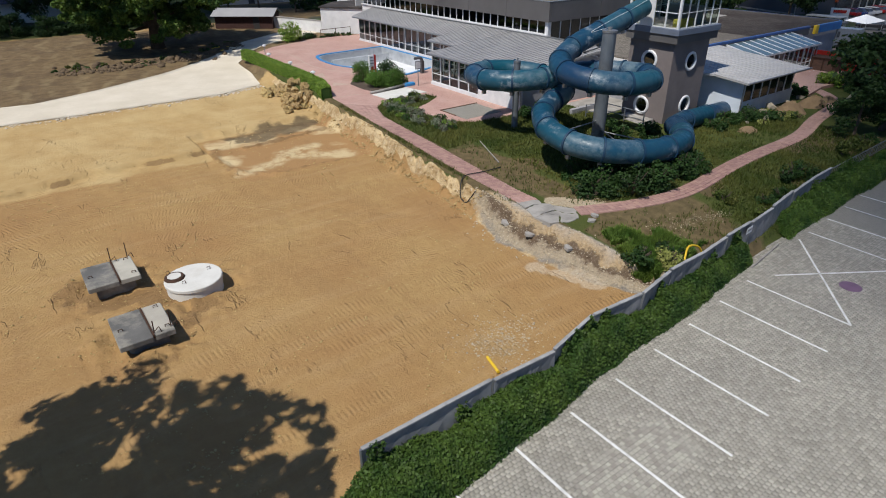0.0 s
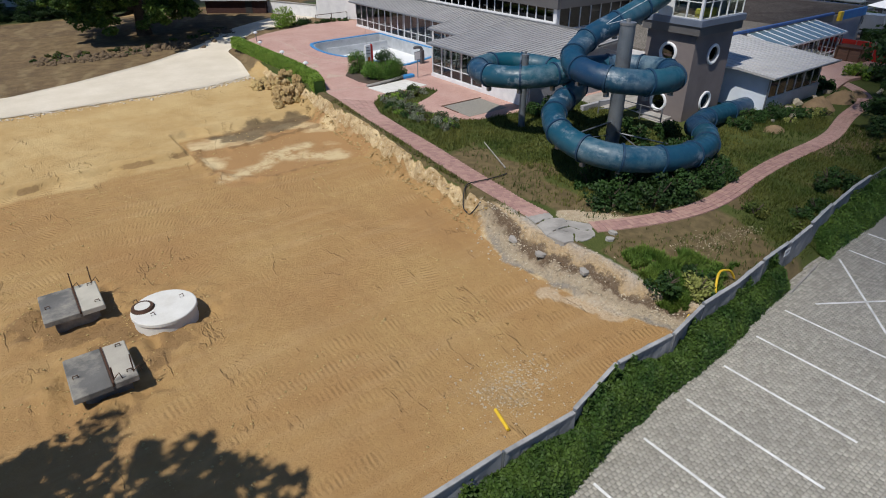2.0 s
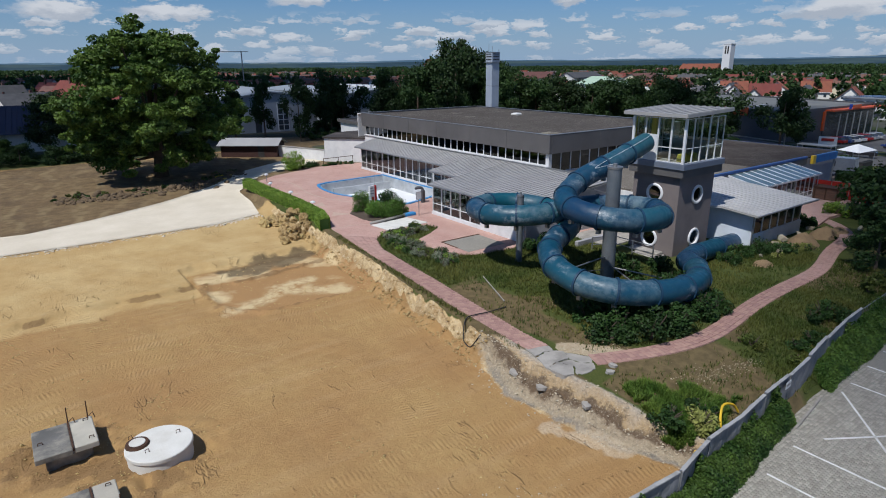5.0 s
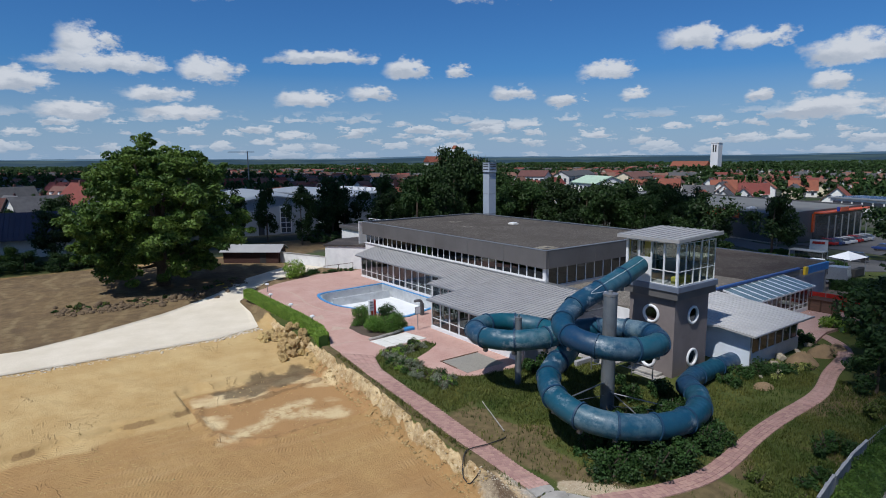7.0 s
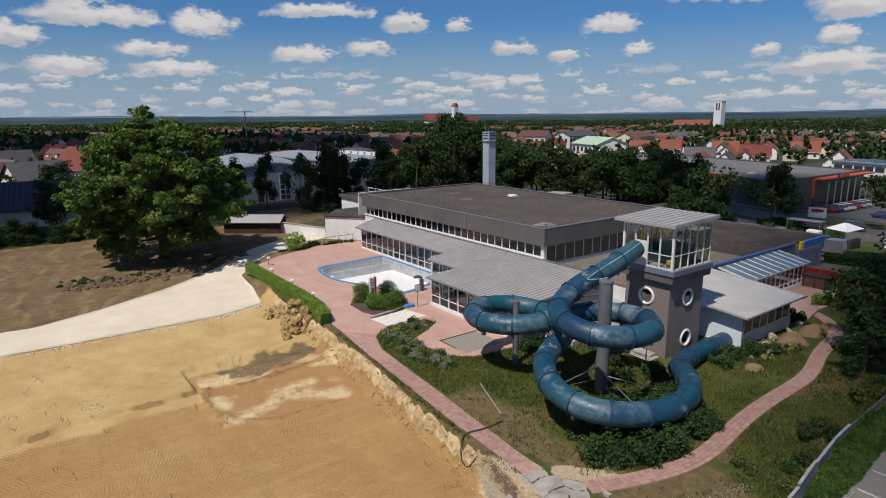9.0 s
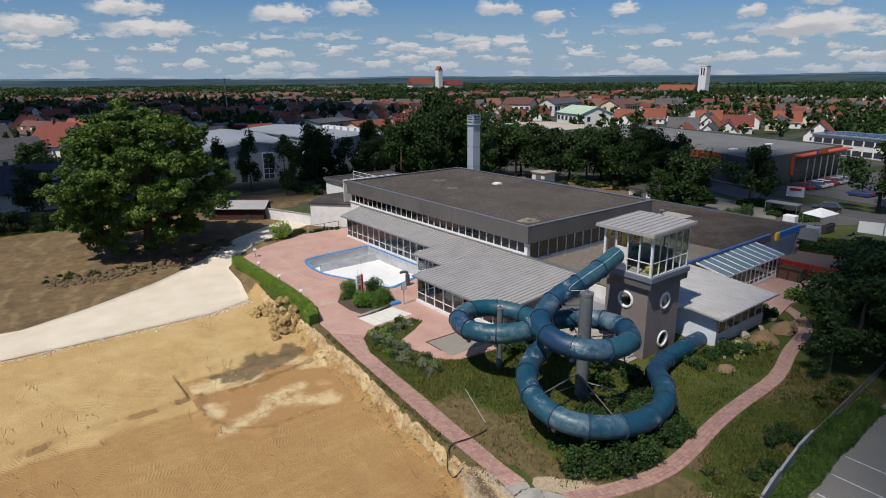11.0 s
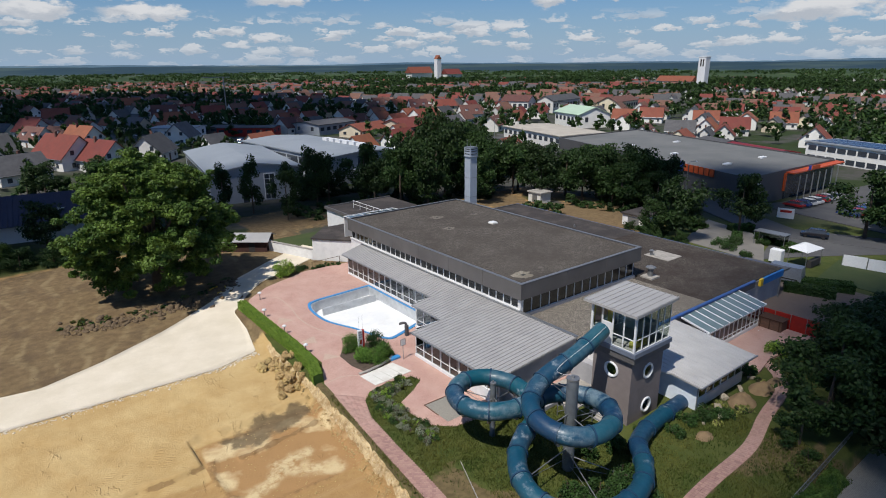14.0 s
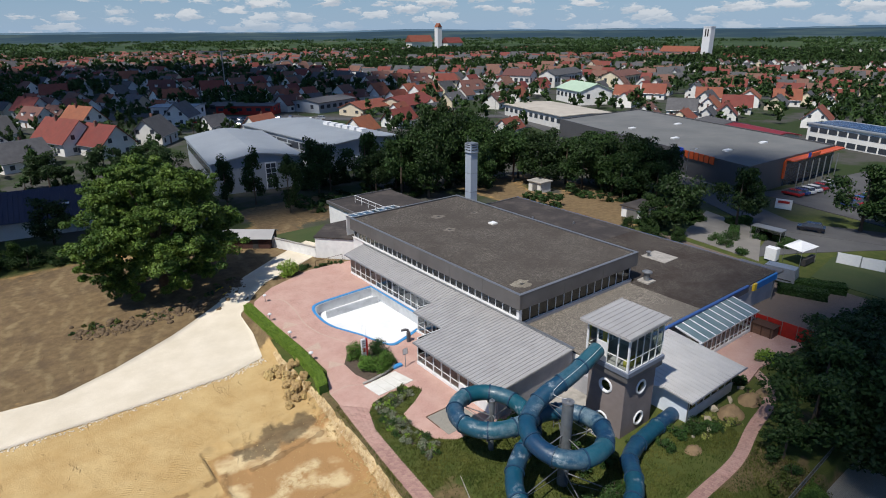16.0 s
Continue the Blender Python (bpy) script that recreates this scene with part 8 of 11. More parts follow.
shrub(34.4, 76.9, 0.7, 0.8, M_SHRUB, 1021, "small green bush by the white wall", "shrub", 12, 50, 0.1)
for i in range(10):
    q = np.random.default_rng(1030 + i)
    shrub(float(33.0 + i * 0.75), float(77.0 - 0.12 * i + q.normal() * 0.3), float(q.uniform(0.35, 0.6)), float(q.uniform(0.3, 0.6)), M_SHRUB, 1030 + i, "rough weeds by the terrace edge", "weed_clump", 8, 34, 0.1, "terrace edge weeds")
hr = thing("handrail", "thin brown metal handrail by the terrace", "railing")
for x in (36.0, 38.2, 40.4):
    part("post", G().cyl(x, 76.4, 0, 1.0, 0.04, 8), M_RUST, hr)
part("rail", G().tube([(36.0, 76.4, 0.95), (40.4, 76.4, 0.98)], 0.035, 8), M_RUST, hr)
# railings at the tower foot
rl = thing("handrail", "grey steel railing at the tower foot", "railing")
for x, y in ((36.6, 25.6), (36.6, 27.3), (36.6, 29.0), (35.0, 29.6)):
    part("post", G().cyl(x, y, -0.5, 0.9, 0.045, 8), M_STEEL, rl)
for z in (0.3, 0.85):
    part("rail", G().tube([(36.6, 25.6, z), (36.6, 29.0, z), (35.0, 29.6, z)], 0.03, 8), M_STEEL, rl)
solo("low_wall", G().box(34.6, 38.0, 30.6, 30.9, -0.5, 0.35, 0.02).box(41.0, 41.85, 29.3, 33.3, -0.5, 1.9, 0.02), M_GREYWALL, "grey rendered low wall beside the tower", "wall")
solo("gravel_strip", G().box(36.4, 41.8, 29.2, 33.35, -0.6, 0.02), M_CONCRETE, "pale gravel strip between wing and tower", "gravel", kind="structure")

# ---- yard on the east side ----
M_YARD = paver_mat("brown_yard_paving", (0.165, 0.13, 0.11), (0.14, 0.11, 0.093), (0.08, 0.062, 0.054), (0.3, 0.15), 20, (0.115, 0.09, 0.078))
solo("pavement_yard", G().slab([(52.6, 24.2), (55.0, 22.6), (58.5, 23.2), (66.9, 22.3), (66.9, 30.6), (52.6, 30.6)], -0.7, 0.02), M_REDPAVE, "red block-paved yard by the annex", "paving", kind="structure")
draped("pavement_forecourt", (67.0, 18.0), (88.0, 18.0), (88.0, 30.9), (67.0, 30.9), M_YARD, "brown-grey paved forecourt", "paving")
draped("pavement_forecourt", (77.7, 30.9), (88.0, 30.9), (91.0, 56.0), (79.5, 56.0), M_YARD, "brown-grey paved drive beside the service wing", "paving")
hoard = thing("red_hoarding", "bright red sheet hoarding across the yard", "fence")
for i in range(5):
    y = 29.9 - i * 1.6
    part("panel", G().box(67.0 + i * 0.08, 67.06 + i * 0.08, y - 1.55, y, -0.4, 1.6), M_RED, hoard)
    part("post", G().box(67.07 + i * 0.08, 67.15 + i * 0.08, y - 0.08, y, -0.5, 1.4), M_STEEL, hoard)
skip = thing("waste_container", "dark brown open waste container in the yard", "container")
part("body", G().slab([(65.3, 25.2), (66.7, 25.2), (66.7, 27.6), (65.3, 27.6)], -0.05, 1.15), M_WOOD, skip)
part("rim", G().box(65.2, 66.8, 25.1, 27.7, 1.15, 1.25), M_RUST, skip)
for y in (25.4, 26.4, 27.4):
    part("rib", G().box(65.22, 65.3, y - 0.06, y + 0.06, -0.02, 1.15), M_RUST, skip)
for i in range(12):
    q = np.random.default_rng(1050 + i)
    place_stone("litter_scrap", float(64.6 + q.normal() * 0.5), float(25.5 + q.normal() * 1.4), 0.14, i, M_PVC, "scrap of pale rubbish on the yard", "rubbish scraps", 0.6)
dish = thing("satellite_dish", "white satellite dish on a pole", "satellite dish")
part("pole", G().cyl(66.5, 30.1, 0, 2.4, 0.04, 8), M_STEEL, dish)
part("bowl", G().tube([(66.4, 30.0, 2.55), (66.35, 29.85, 2.5), (66.3, 29.72, 2.46)], [0.12, 0.42, 0.52], 20, False), M_PVC, dish)
part("feed", G().tube([(66.35, 29.9, 2.3), (66.2, 29.4, 2.35)], 0.02, 6), M_STEEL, dish)
for i, (x, y, rr, h, sy) in enumerate(((60.2, 23.6, 1.5, 1.2, 1), (60.8, 22.0, 1.2, 1.6, 1), (54.4, 23.4, 0.8, 1.1, 1), (93.8, 45.5, 1.5, 1.2, 1), (91.6, 41.6, 1.2, 1.1, 1), (102.9, 44.3, 1.3, 1.2, 1), (101.6, 39.6, 1.4, 1.2, 1), (98.6, 47.0, 1.6, 1.4, 1), (95.6, 48.0, 1.6, 1.3, 1))):
    shrub(x, y, rr, h, M_SHRUB if i else M_HEDGE, 1070 + i, "rounded green bush by the yard", "shrub", 18, 60, 0.13, "yard bushes", None, sy)

# clipped hedges by the forecourt and round the bus shelter
def clipped_hedge(a, c, width, h, seed, label):
    """A box-cut hedge with a slightly uneven coat of leaves."""
    q = np.random.default_rng(seed)
    a, c = np.array(a), np.array(c)
    long_ = float(np.linalg.norm(c - a))
    d = (c - a) / long_
    side = np.array([-d[1], d[0]])
    base = min(g1(*a), g1(*c))

    def place(n):
        u, w, k = q.uniform(0, long_, n), q.uniform(-1, 1, n), q.integers(0, 4, n)
        z = np.where(k < 2, h + 0.08 * (vnoise(u * 1.5, w * 2, seed) - 0.5), q.uniform(0, h, n))
        w = np.where(k < 2, w, np.where(k == 2, -1.0, 1.0)) * width / 2
        p = a + d * u[:, None] + side * w[:, None] + q.normal(size=(n, 2)) * 0.05
        nrm = np.concatenate([side * (np.where(k < 2, 0, np.sign(w)))[:, None], np.where(k < 2, 1.0, 0.25)[:, None]], 1)
        return np.concatenate([p, (base + z)[:, None]], 1), nrm
    e = thing("clipped_hedge", label, "hedge", "street hedges")
    v, f = sheet_leaves(q, int(long_ * 420), place, 0.13)
    part("leaves", mesh_np("leaves", v, f), M_SHRUB, e)
    cs = [a + side * width * 0.45, a - side * width * 0.45, c - side * width * 0.45, c + side * width * 0.45]
    part("woody_core", G().slab([tuple(float(k) for k in p) for p in cs], base - 0.5, base + h - 0.06), M_SHRUB, e)


for i, (a, c, w, h) in enumerate((((80.0, 31.2), (82.6, 26.2), 1.8, 1.3), ((84.2, 31.0), (87.2, 25.6), 1.8, 1.3), ((106.2, 46.8), (103.0, 38.0), 1.6, 1.2), ((108.0, 52.6), (112.4, 50.6), 1.6, 1.3), ((100.2, 47.6), (104.4, 49.4), 1.5, 1.1))):
    clipped_hedge(a, c, w, h, 1200 + i, "dark green clipped hedge beside the paving")

# ---- trees round the site ----
def small_tree_mesh(seed, clumps, per, leaf, shape):
    """Crown of unit height and unit spread, for copies."""
    rng = np.random.default_rng(seed)
    u = rng.normal(size=(clumps, 3))
    u /= np.linalg.norm(u, axis=1, keepdims=True)
    nl = max(7, clumps // 6)
    lu = rng.normal(size=(nl, 3))
    lu /= np.linalg.norm(lu, axis=1, keepdims=True)
    lc = lu * (rng.uniform(0.35, 1.0, nl) ** 0.5 * rng.uniform(0.7, 1.1, nl))[:, None]
    c = (lc[rng.integers(0, nl, clumps)] + u * rng.uniform(0.05, 0.3, clumps)[:, None]) * np.array([0.46, 0.46, 0.42])
    if shape == "cone":
        c[:, :2] *= np.clip(0.62 - c[:, 2] * 1.35, 0.12, 1.1)[:, None]
    elif shape == "tall":
        c[:, :2] *= np.clip(0.95 - np.abs(c[:, 2]) * 0.5, 0.3, 1)[:, None]
    c[:, 2] += 0.53
    v, f = leaf_cloud(c, rng.uniform(0.075, 0.15, clumps), per, leaf, rng)
    return v, f


def tree_kind(label, seed, shape, mat, clumps, per, leaf):
    e = thing("tree", label, "tree", "trees behind the site", (0, 0, -500))
    part("trunk", G().tube([(0, 0, -0.03), (0.01, 0, 0.3), (0, 0.01, 0.75)], [0.03, 0.022, 0.006], 8), M_BARK, e)
    v, f = small_tree_mesh(seed, clumps, per, leaf, shape)
    part("crown", mesh_np("crown", v, f), mat, e)
    return e


M_LEAF_MID = leafy("mid_green_leaves", (0.020, 0.046, 0.011), (0.035, 0.070, 0.016), 0.6, 0.3)
KINDS = [tree_kind("dark green broad-leaved tree", 61, "round", M_LEAF_DARK, 110, 52, 0.0245), tree_kind("mid green broad-leaved tree", 62, "round", M_LEAF_MID, 110, 52, 0.0245),
         tree_kind("tall dark green tree", 63, "tall", M_LEAF_DARK, 110, 52, 0.023), tree_kind("dark green narrow conifer", 64, "cone", M_LEAF_DARK, 60, 60, 0.023), tree_kind("light green young tree", 65, "round", M_LEAF, 60, 60, 0.026)]
FARK = [tree_kind("far green tree in the town", 71, "round", M_LEAF_DARK, 22, 16, 0.075), tree_kind("far green tree in the town", 72, "round", M_LEAF_MID, 22, 16, 0.075), tree_kind("far dark conifer in the town", 73, "cone", M_LEAF_DARK, 20, 16, 0.06)]


def plant(kind, x, y, h, w, turn, sink=0.0):
    e = copy_thing(kind, pose(x, y, g1(x, y) - sink, 0, 0, turn) @ Matrix.Diagonal((w, w, h, 1)))
    return e


rt = np.random.default_rng(2024)
rg = np.random.default_rng(2025)
RIGHT_TREES = ((50.5, 8.2, 8.0, 9.0, 0), (49.6, 15.0, 7.6, 8.2, 0), (54.3, 16.2, 8.4, 8.6, 0), (54.0, 10.5, 9, 9.5, 0), (59.6, 17.4, 8, 8.6, 0), (60.0, 11.0, 9, 10, 0), (46.6, 15.6, 4.0, 4.4, 1), (65.0, 18.2, 6.6, 8, 0), (71.0, 18.0, 5.5, 7, 1), (77, 17.0, 5.5, 7, 0), (67, 10, 8, 9, 0), (75, 8, 8, 9, 0))
# east of the slide: dark trees over the car park corner
for x, y, h, w, k in RIGHT_TREES:
    plant(KINDS[k], x, y, h, w, rt.uniform(0, 360))
# behind the bath
for x, y, h, w, k in ((72, 96, 17, 11, 2), (77, 101, 19, 12, 2), (82, 104, 18, 11, 2), (88, 106, 17, 12, 1), (92, 101, 14, 10, 0), (68, 100, 14, 10, 0), (95, 110, 17, 12, 2), (101, 116, 13, 11, 1), (84, 96, 12, 9, 0),
                      (99, 100, 12, 11, 1), (104, 97, 13, 12, 0), (108, 92, 13, 12, 0), (106, 86, 12, 11, 1), (111, 84, 13, 12, 0), (113, 77, 14, 11, 0), (108, 76, 11, 10, 0), (117, 80, 13, 12, 0), (116, 71, 12, 9, 1), (102, 93, 12, 11, 0), (96, 103, 13, 11, 1), (114, 88, 13, 12, 0), (120, 76, 11, 10, 0), (110, 80, 9, 9, 1), (90, 110, 15, 11, 0), (80, 110, 16, 11, 0), (74, 106, 15, 10, 1), (122, 90, 12, 11, 0), (104, 103, 13, 12, 0), (86, 100, 14, 10, 2), (111, 70, 9, 8, 0),
                      (93, 54.5, 11.5, 10.5, 1), (90.5, 57.5, 7, 6, 0), (108.5, 50.5, 11, 9.5, 0), (125, 37, 14.5, 13, 0), (131, 33, 14, 13, 0), (140, 38, 11, 10, 0),
                      (38, 119, 11.5, 7, 3), (43, 116, 12, 7, 3), (46, 105.5, 10.5, 7, 2), (55, 112, 12.5, 9, 0), (60, 116, 11, 9, 0), (66, 112, 13, 10, 0), (64, 104, 10, 8, 0), (71, 108, 12, 9, 0), (58, 121, 11, 8, 0),
                      (32, 118, 10, 8, 0), (26, 112, 9, 8, 0), (18, 114, 9, 9, 0), (8, 112, 8, 8, 0), (-4, 110, 9, 9, 0), (-14, 108, 9, 9, 0), (1, 106, 4.5, 4.5, 4), (12, 108, 3.6, 4, 4), (28, 135, 10, 9, 0), (22, 150, 10, 9, 0), (12, 155, 9, 9, 0), (-6, 150, 10, 9, 0), (35, 150, 9, 8, 0), (34, 165, 8, 8, 1), (-22, 118, 10, 10, 0), (100, 129, 11, 10, 0), (108, 125, 12, 10, 0), (112, 135, 10, 9, 1), (96, 124, 12, 9, 0), (118, 120, 12, 10, 0), (122, 110, 12, 11, 0), (126, 100, 12, 11, 0)):
    plant(KINDS[k], x + rt.normal() * 0.4, y + rt.normal() * 0.4, h * rt.uniform(0.92, 1.08), w * rt.uniform(0.9, 1.1), rt.uniform(0, 360))
for x0, y0, x1, y1, n, w in ((-40, 104, 26, 104, 16, 5.5), (55, 121, 70, 122, 5, 5.5), (84, 58, 90, 50, 4, 3.0)):
    for i in range(n):
        s = (i + 0.5) / n
        plant(KINDS[0], x0 + (x1 - x0) * s, y0 + (y1 - y0) * s + rt.normal() * 0.5, 4.2 * rt.uniform(0.8, 1.2), w, rt.uniform(0, 360), 1.2)

for i in range(70):
    x0, y0, x1, y1 = ((44, 99, 66, 113), (86, 88, 118, 76), (100, 66, 116, 82), (92, 60, 106, 57), (66, 98, 100, 112))[i % 5]
    x, y = rt.uniform(min(x0, x1), max(x0, x1)), rt.uniform(min(y0, y1), max(y0, y1))
    if 92 < x < 102 and 84 < y < 95:
        continue
    plant(FARK[i % 2], x, y, rt.uniform(2.0, 4.2), rt.uniform(3, 5.5), rt.uniform(0, 360), 0.9)

# garden trees and bushes round the nearer houses
for i in range(120):
    x, y = rg.uniform(-35, 62), rg.uniform(134, 265)
    if (38 < x < 95 and y < 185) or (-14 < x < 18 and y < 136):
        continue
    plant(FARK[i % 3], x, y, rg.uniform(3, 8.5), rg.uniform(3, 7), rg.uniform(0, 360), 0.5)

# ---- far buildings ----
M_TILE = surf("red_roof_tiles", (0.195, 0.052, 0.032), (0.140, 0.042, 0.028), 0.8, 8, 0.8, bump=0.4, dist=0.03, vary=0.5, stain=(0.2, 0.07, 0.045), stain_scale=0.4, stain_amount=0.5)
M_TILE_BROWN = surf("brown_roof_tiles", (0.135, 0.06, 0.048), (0.10, 0.05, 0.042), 0.8, 8, 0.85, bump=0.4, dist=0.03, vary=0.5)
M_TILE_GREY = surf("grey_roof_tiles", (0.085, 0.085, 0.09), (0.06, 0.06, 0.065), 0.8, 8, 0.8, bump=0.4, dist=0.03, vary=0.5)
M_HOUSE = surf("pale_house_render", (0.70, 0.69, 0.66), (0.62, 0.61, 0.58), 0.5, 15, 0.85, vary=0.35)
M_HOUSE_WARM = surf("cream_house_render", (0.62, 0.54, 0.40), (0.55, 0.48, 0.36), 0.5, 15, 0.85, vary=0.35)
M_WIN = surf("dark_house_window", (0.05, 0.06, 0.075), (0.035, 0.04, 0.05), 2, 20, 0.2, bump=0.0)
M_ASPHALT = surf("grey_asphalt", (0.075, 0.075, 0.078), (0.058, 0.058, 0.061), 0.25, 10, 0.9, bump=0.3, stain=(0.10, 0.098, 0.095), stain_scale=0.1, stain_amount=0.5)


def gable_house(name, label, w, d, eave, ridge, wall, roof, detail, dormer=False, group="town houses"):
    """A house with a gabled roof, ridge along x; parts by detail."""
    e = thing(name, label, "house", group, (0, 0, -500))
    x, y = w / 2, d / 2
    part("wall", G().add([(-x, -y, -1), (x, -y, -1), (x, y, -1), (-x, y, -1), (-x, -y, eave), (x, -y, eave), (x, y, eave), (-x, y, eave), (-x, 0, ridge - 0.12), (x, 0, ridge - 0.12)],
                        [(0, 1, 5, 4), (2, 3, 7, 6), (1, 2, 6, 9, 5), (3, 0, 4, 8, 7)]), wall, e)
    o, k = 0.55, (ridge - eave) / y
    X, Y, ez = x + o, y + o, eave - o * k
    part("roof", G().add([(-X, -Y, ez), (X, -Y, ez), (X, 0, ridge), (-X, 0, ridge), (X, Y, ez), (-X, Y, ez), (-X, -Y, ez - 0.2), (X, -Y, ez - 0.2), (X, 0, ridge - 0.2), (-X, 0, ridge - 0.2), (X, Y, ez - 0.2), (-X, Y, ez - 0.2)],
                        [(0, 1, 2, 3), (3, 2, 4, 5), (0, 6, 7, 1), (5, 4, 10, 11), (1, 7, 8, 2), (2, 8, 10, 4), (0, 3, 9, 6), (3, 5, 11, 9), (6, 9, 8, 7), (9, 11, 10, 8)]), roof, e)
    part("chimney", G().box(x * 0.2, x * 0.2 + 0.6, 0.3, 0.9, ridge - 1.2, ridge + 0.75), M_TILE_BROWN, e)
    if detail:
        for s in (-1, 1):
            for i in range(3):
                wx = -x + w * (i + 0.5) / 3
                for z in ((0.9,) if eave < 4 else (0.9, 3.6)):
                    part("window", G().box(wx - 0.55, wx + 0.55, s * y - 0.06, s * y + 0.06, z, z + 1.25), M_WIN, e)
            for q in (-0.45, 0.45):
                for z in ((0.9, eave + 0.3) if eave < 4 else (0.9, 3.6, eave + 0.5)):
                    if z + 1.2 < ridge - abs(q) * d * 0.5 * k * 0.9:
                        part("window", G().box(s * x - 0.06, s * x + 0.06, q * d * 0.5 - 0.5, q * d * 0.5 + 0.5, z, z + 1.2), M_WIN, e)
        part("door", G().box(-0.5, 0.5, -y - 0.07, -y + 0.05, -0.1, 2.0), M_WOOD, e)
        part("gutter", G().tube([(-X, -Y - 0.06, ez - 0.05), (X, -Y - 0.06, ez - 0.05)], 0.08, 6).tube([(-X, Y + 0.06, ez - 0.05), (X, Y + 0.06, ez - 0.05)], 0.08, 6), M_STEEL, e)
        if dormer:
            for q in (-0.25, 0.25):
                part("dormer", G().box(q * w - 0.8, q * w + 0.8, -y * 0.75, -y * 0.2, eave + 0.3, eave + 0.25 * k * y + 1.3), wall, e)
                part("dormer_roof", G().box(q * w - 1.0, q * w + 1.0, -y * 0.8, -y * 0.15, eave + 0.25 * k * y + 1.3, eave + 0.25 * k * y + 1.5), roof, e)
    else:
        for s in (-1, 1):
            for i in range(2):
                wx = -x + w * (i + 0.5) / 2
                part("window", G().box(wx - 0.8, wx + 0.8, s * y - 0.06, s * y + 0.06, 1.0, 2.4), M_WIN, e)
    return e


HOUSES = [gable_house("house", "white house with a red tiled gable roof", 12, 9.5, 3.6, 8.2, M_HOUSE, M_TILE, 1), gable_house("house", "white house with a brown tiled gable roof", 13, 10, 3.8, 8.6, M_HOUSE, M_TILE_BROWN, 1, True),
          gable_house("house", "white house with a dark grey gable roof", 12, 9, 3.4, 7.8, M_HOUSE, M_TILE_GREY, 1), gable_house("house", "cream house with a red tiled gable roof", 14, 10, 5.6, 9.6, M_HOUSE_WARM, M_TILE, 1), gable_house("house", "pale house with a red tiled roof and dormers", 15, 10.5, 3.8, 9.0, M_HOUSE, M_TILE, 1, True)]
FARH = [gable_house("house", "far white house with a red tiled roof", 13, 10, 3.8, 8.6, M_HOUSE, M_TILE, 0), gable_house("house", "far white house with a brown tiled roof", 13, 10, 4.0, 8.6, M_HOUSE, M_TILE_BROWN, 0),
        gable_house("house", "far pale house with a dark grey roof", 13, 10, 4.0, 8.2, M_HOUSE_WARM, M_TILE_GREY, 0), gable_house("house", "far long house with a red tiled roof", 22, 11, 5.5, 9.8, M_HOUSE, M_TILE, 0)]


def house_at(kind, x, y, turn, s=1.0, sx=1.0):
    copy_thing(kind, pose(x, y, g1(x, y), 0, 0, turn) @ Matrix.Diagonal((s * sx, s, s, 1)))


# houses that stand out, near to far
NEAR_HOUSES = [(0, 34, 260, 115), (0, 30, 196, 112), (4, 22, 207, 112), (0, 23, 320, 118), (1, 31, 441, 110), (0, 42, 414, -12), (2, 46, 208, 55), (2, 67, 254, 55), (0, 106, 534, -12), (1, 99, 409, -12), (1, 104, 378, 60),
               (0, 123, 390, -12), (2, 70, 388, 50), (2, 4, 240, 20), (2, -8, 180, 10), (1, -20, 230, 30), (1, -4, 285, 115)]
for k, x, y, turn in NEAR_HOUSES:
    house_at(HOUSES[k], x, y, turn, 1.08)
MID_HOUSES = [(2, 270, 445, -15), (1, 249, 395, -15), (0, 250, 376, 20), (1, 256, 357, -15), (3, 258, 329, -15), (0, 278, 262, 20), (0, 293, 250, 20), (2, 324, 283, 20), (3, 467, 371, 15), (1, 451, 323, 12), (2, 430, 264, 20), (0, 286, 204, -62),
              (0, 304, 199, -62), (2, 252, 150, -62), (0, 266, 145, 20), (0, 279, 139, -62), (2, 328, 188, 20), (0, 324, 137, -62), (1, 328, 121, 20), (0, 262, 98, 15), (2, 294, 162, 15), (0, 306, 168, -60), (1, 243, 285, -15), (0, 236, 238, 20)]
for k, x, y, turn in MID_HOUSES:
    house_at(HOUSES[k], x, y, turn)
taken = [(x, y) for _, x, y, _ in NEAR_HOUSES + MID_HOUSES]
EMPTY = [(105, 95, 80), (55, 155, 42), (85, 150, 40), (160, 105, 46), (172, 75, 34), (205, 68, 30), (110, 240, 42), (75, 250, 26), (150, 255, 24), (198, 176, 34), (262, 214, 22), (214, 98, 18), (222, 116, 14), (222, 70, 24), (20, 120, 45), (52, 340, 16), (50, 300, 16)]
far_trees, far_houses = [], []


def town_tree(x, y, h, w):
    if math.hypot(x, y) < 230:
        plant(FARK[int(rt.integers(0, 3))], x, y, h, w, rt.uniform(0, 360))
    else:
        far_trees.append((x, y, h, w))


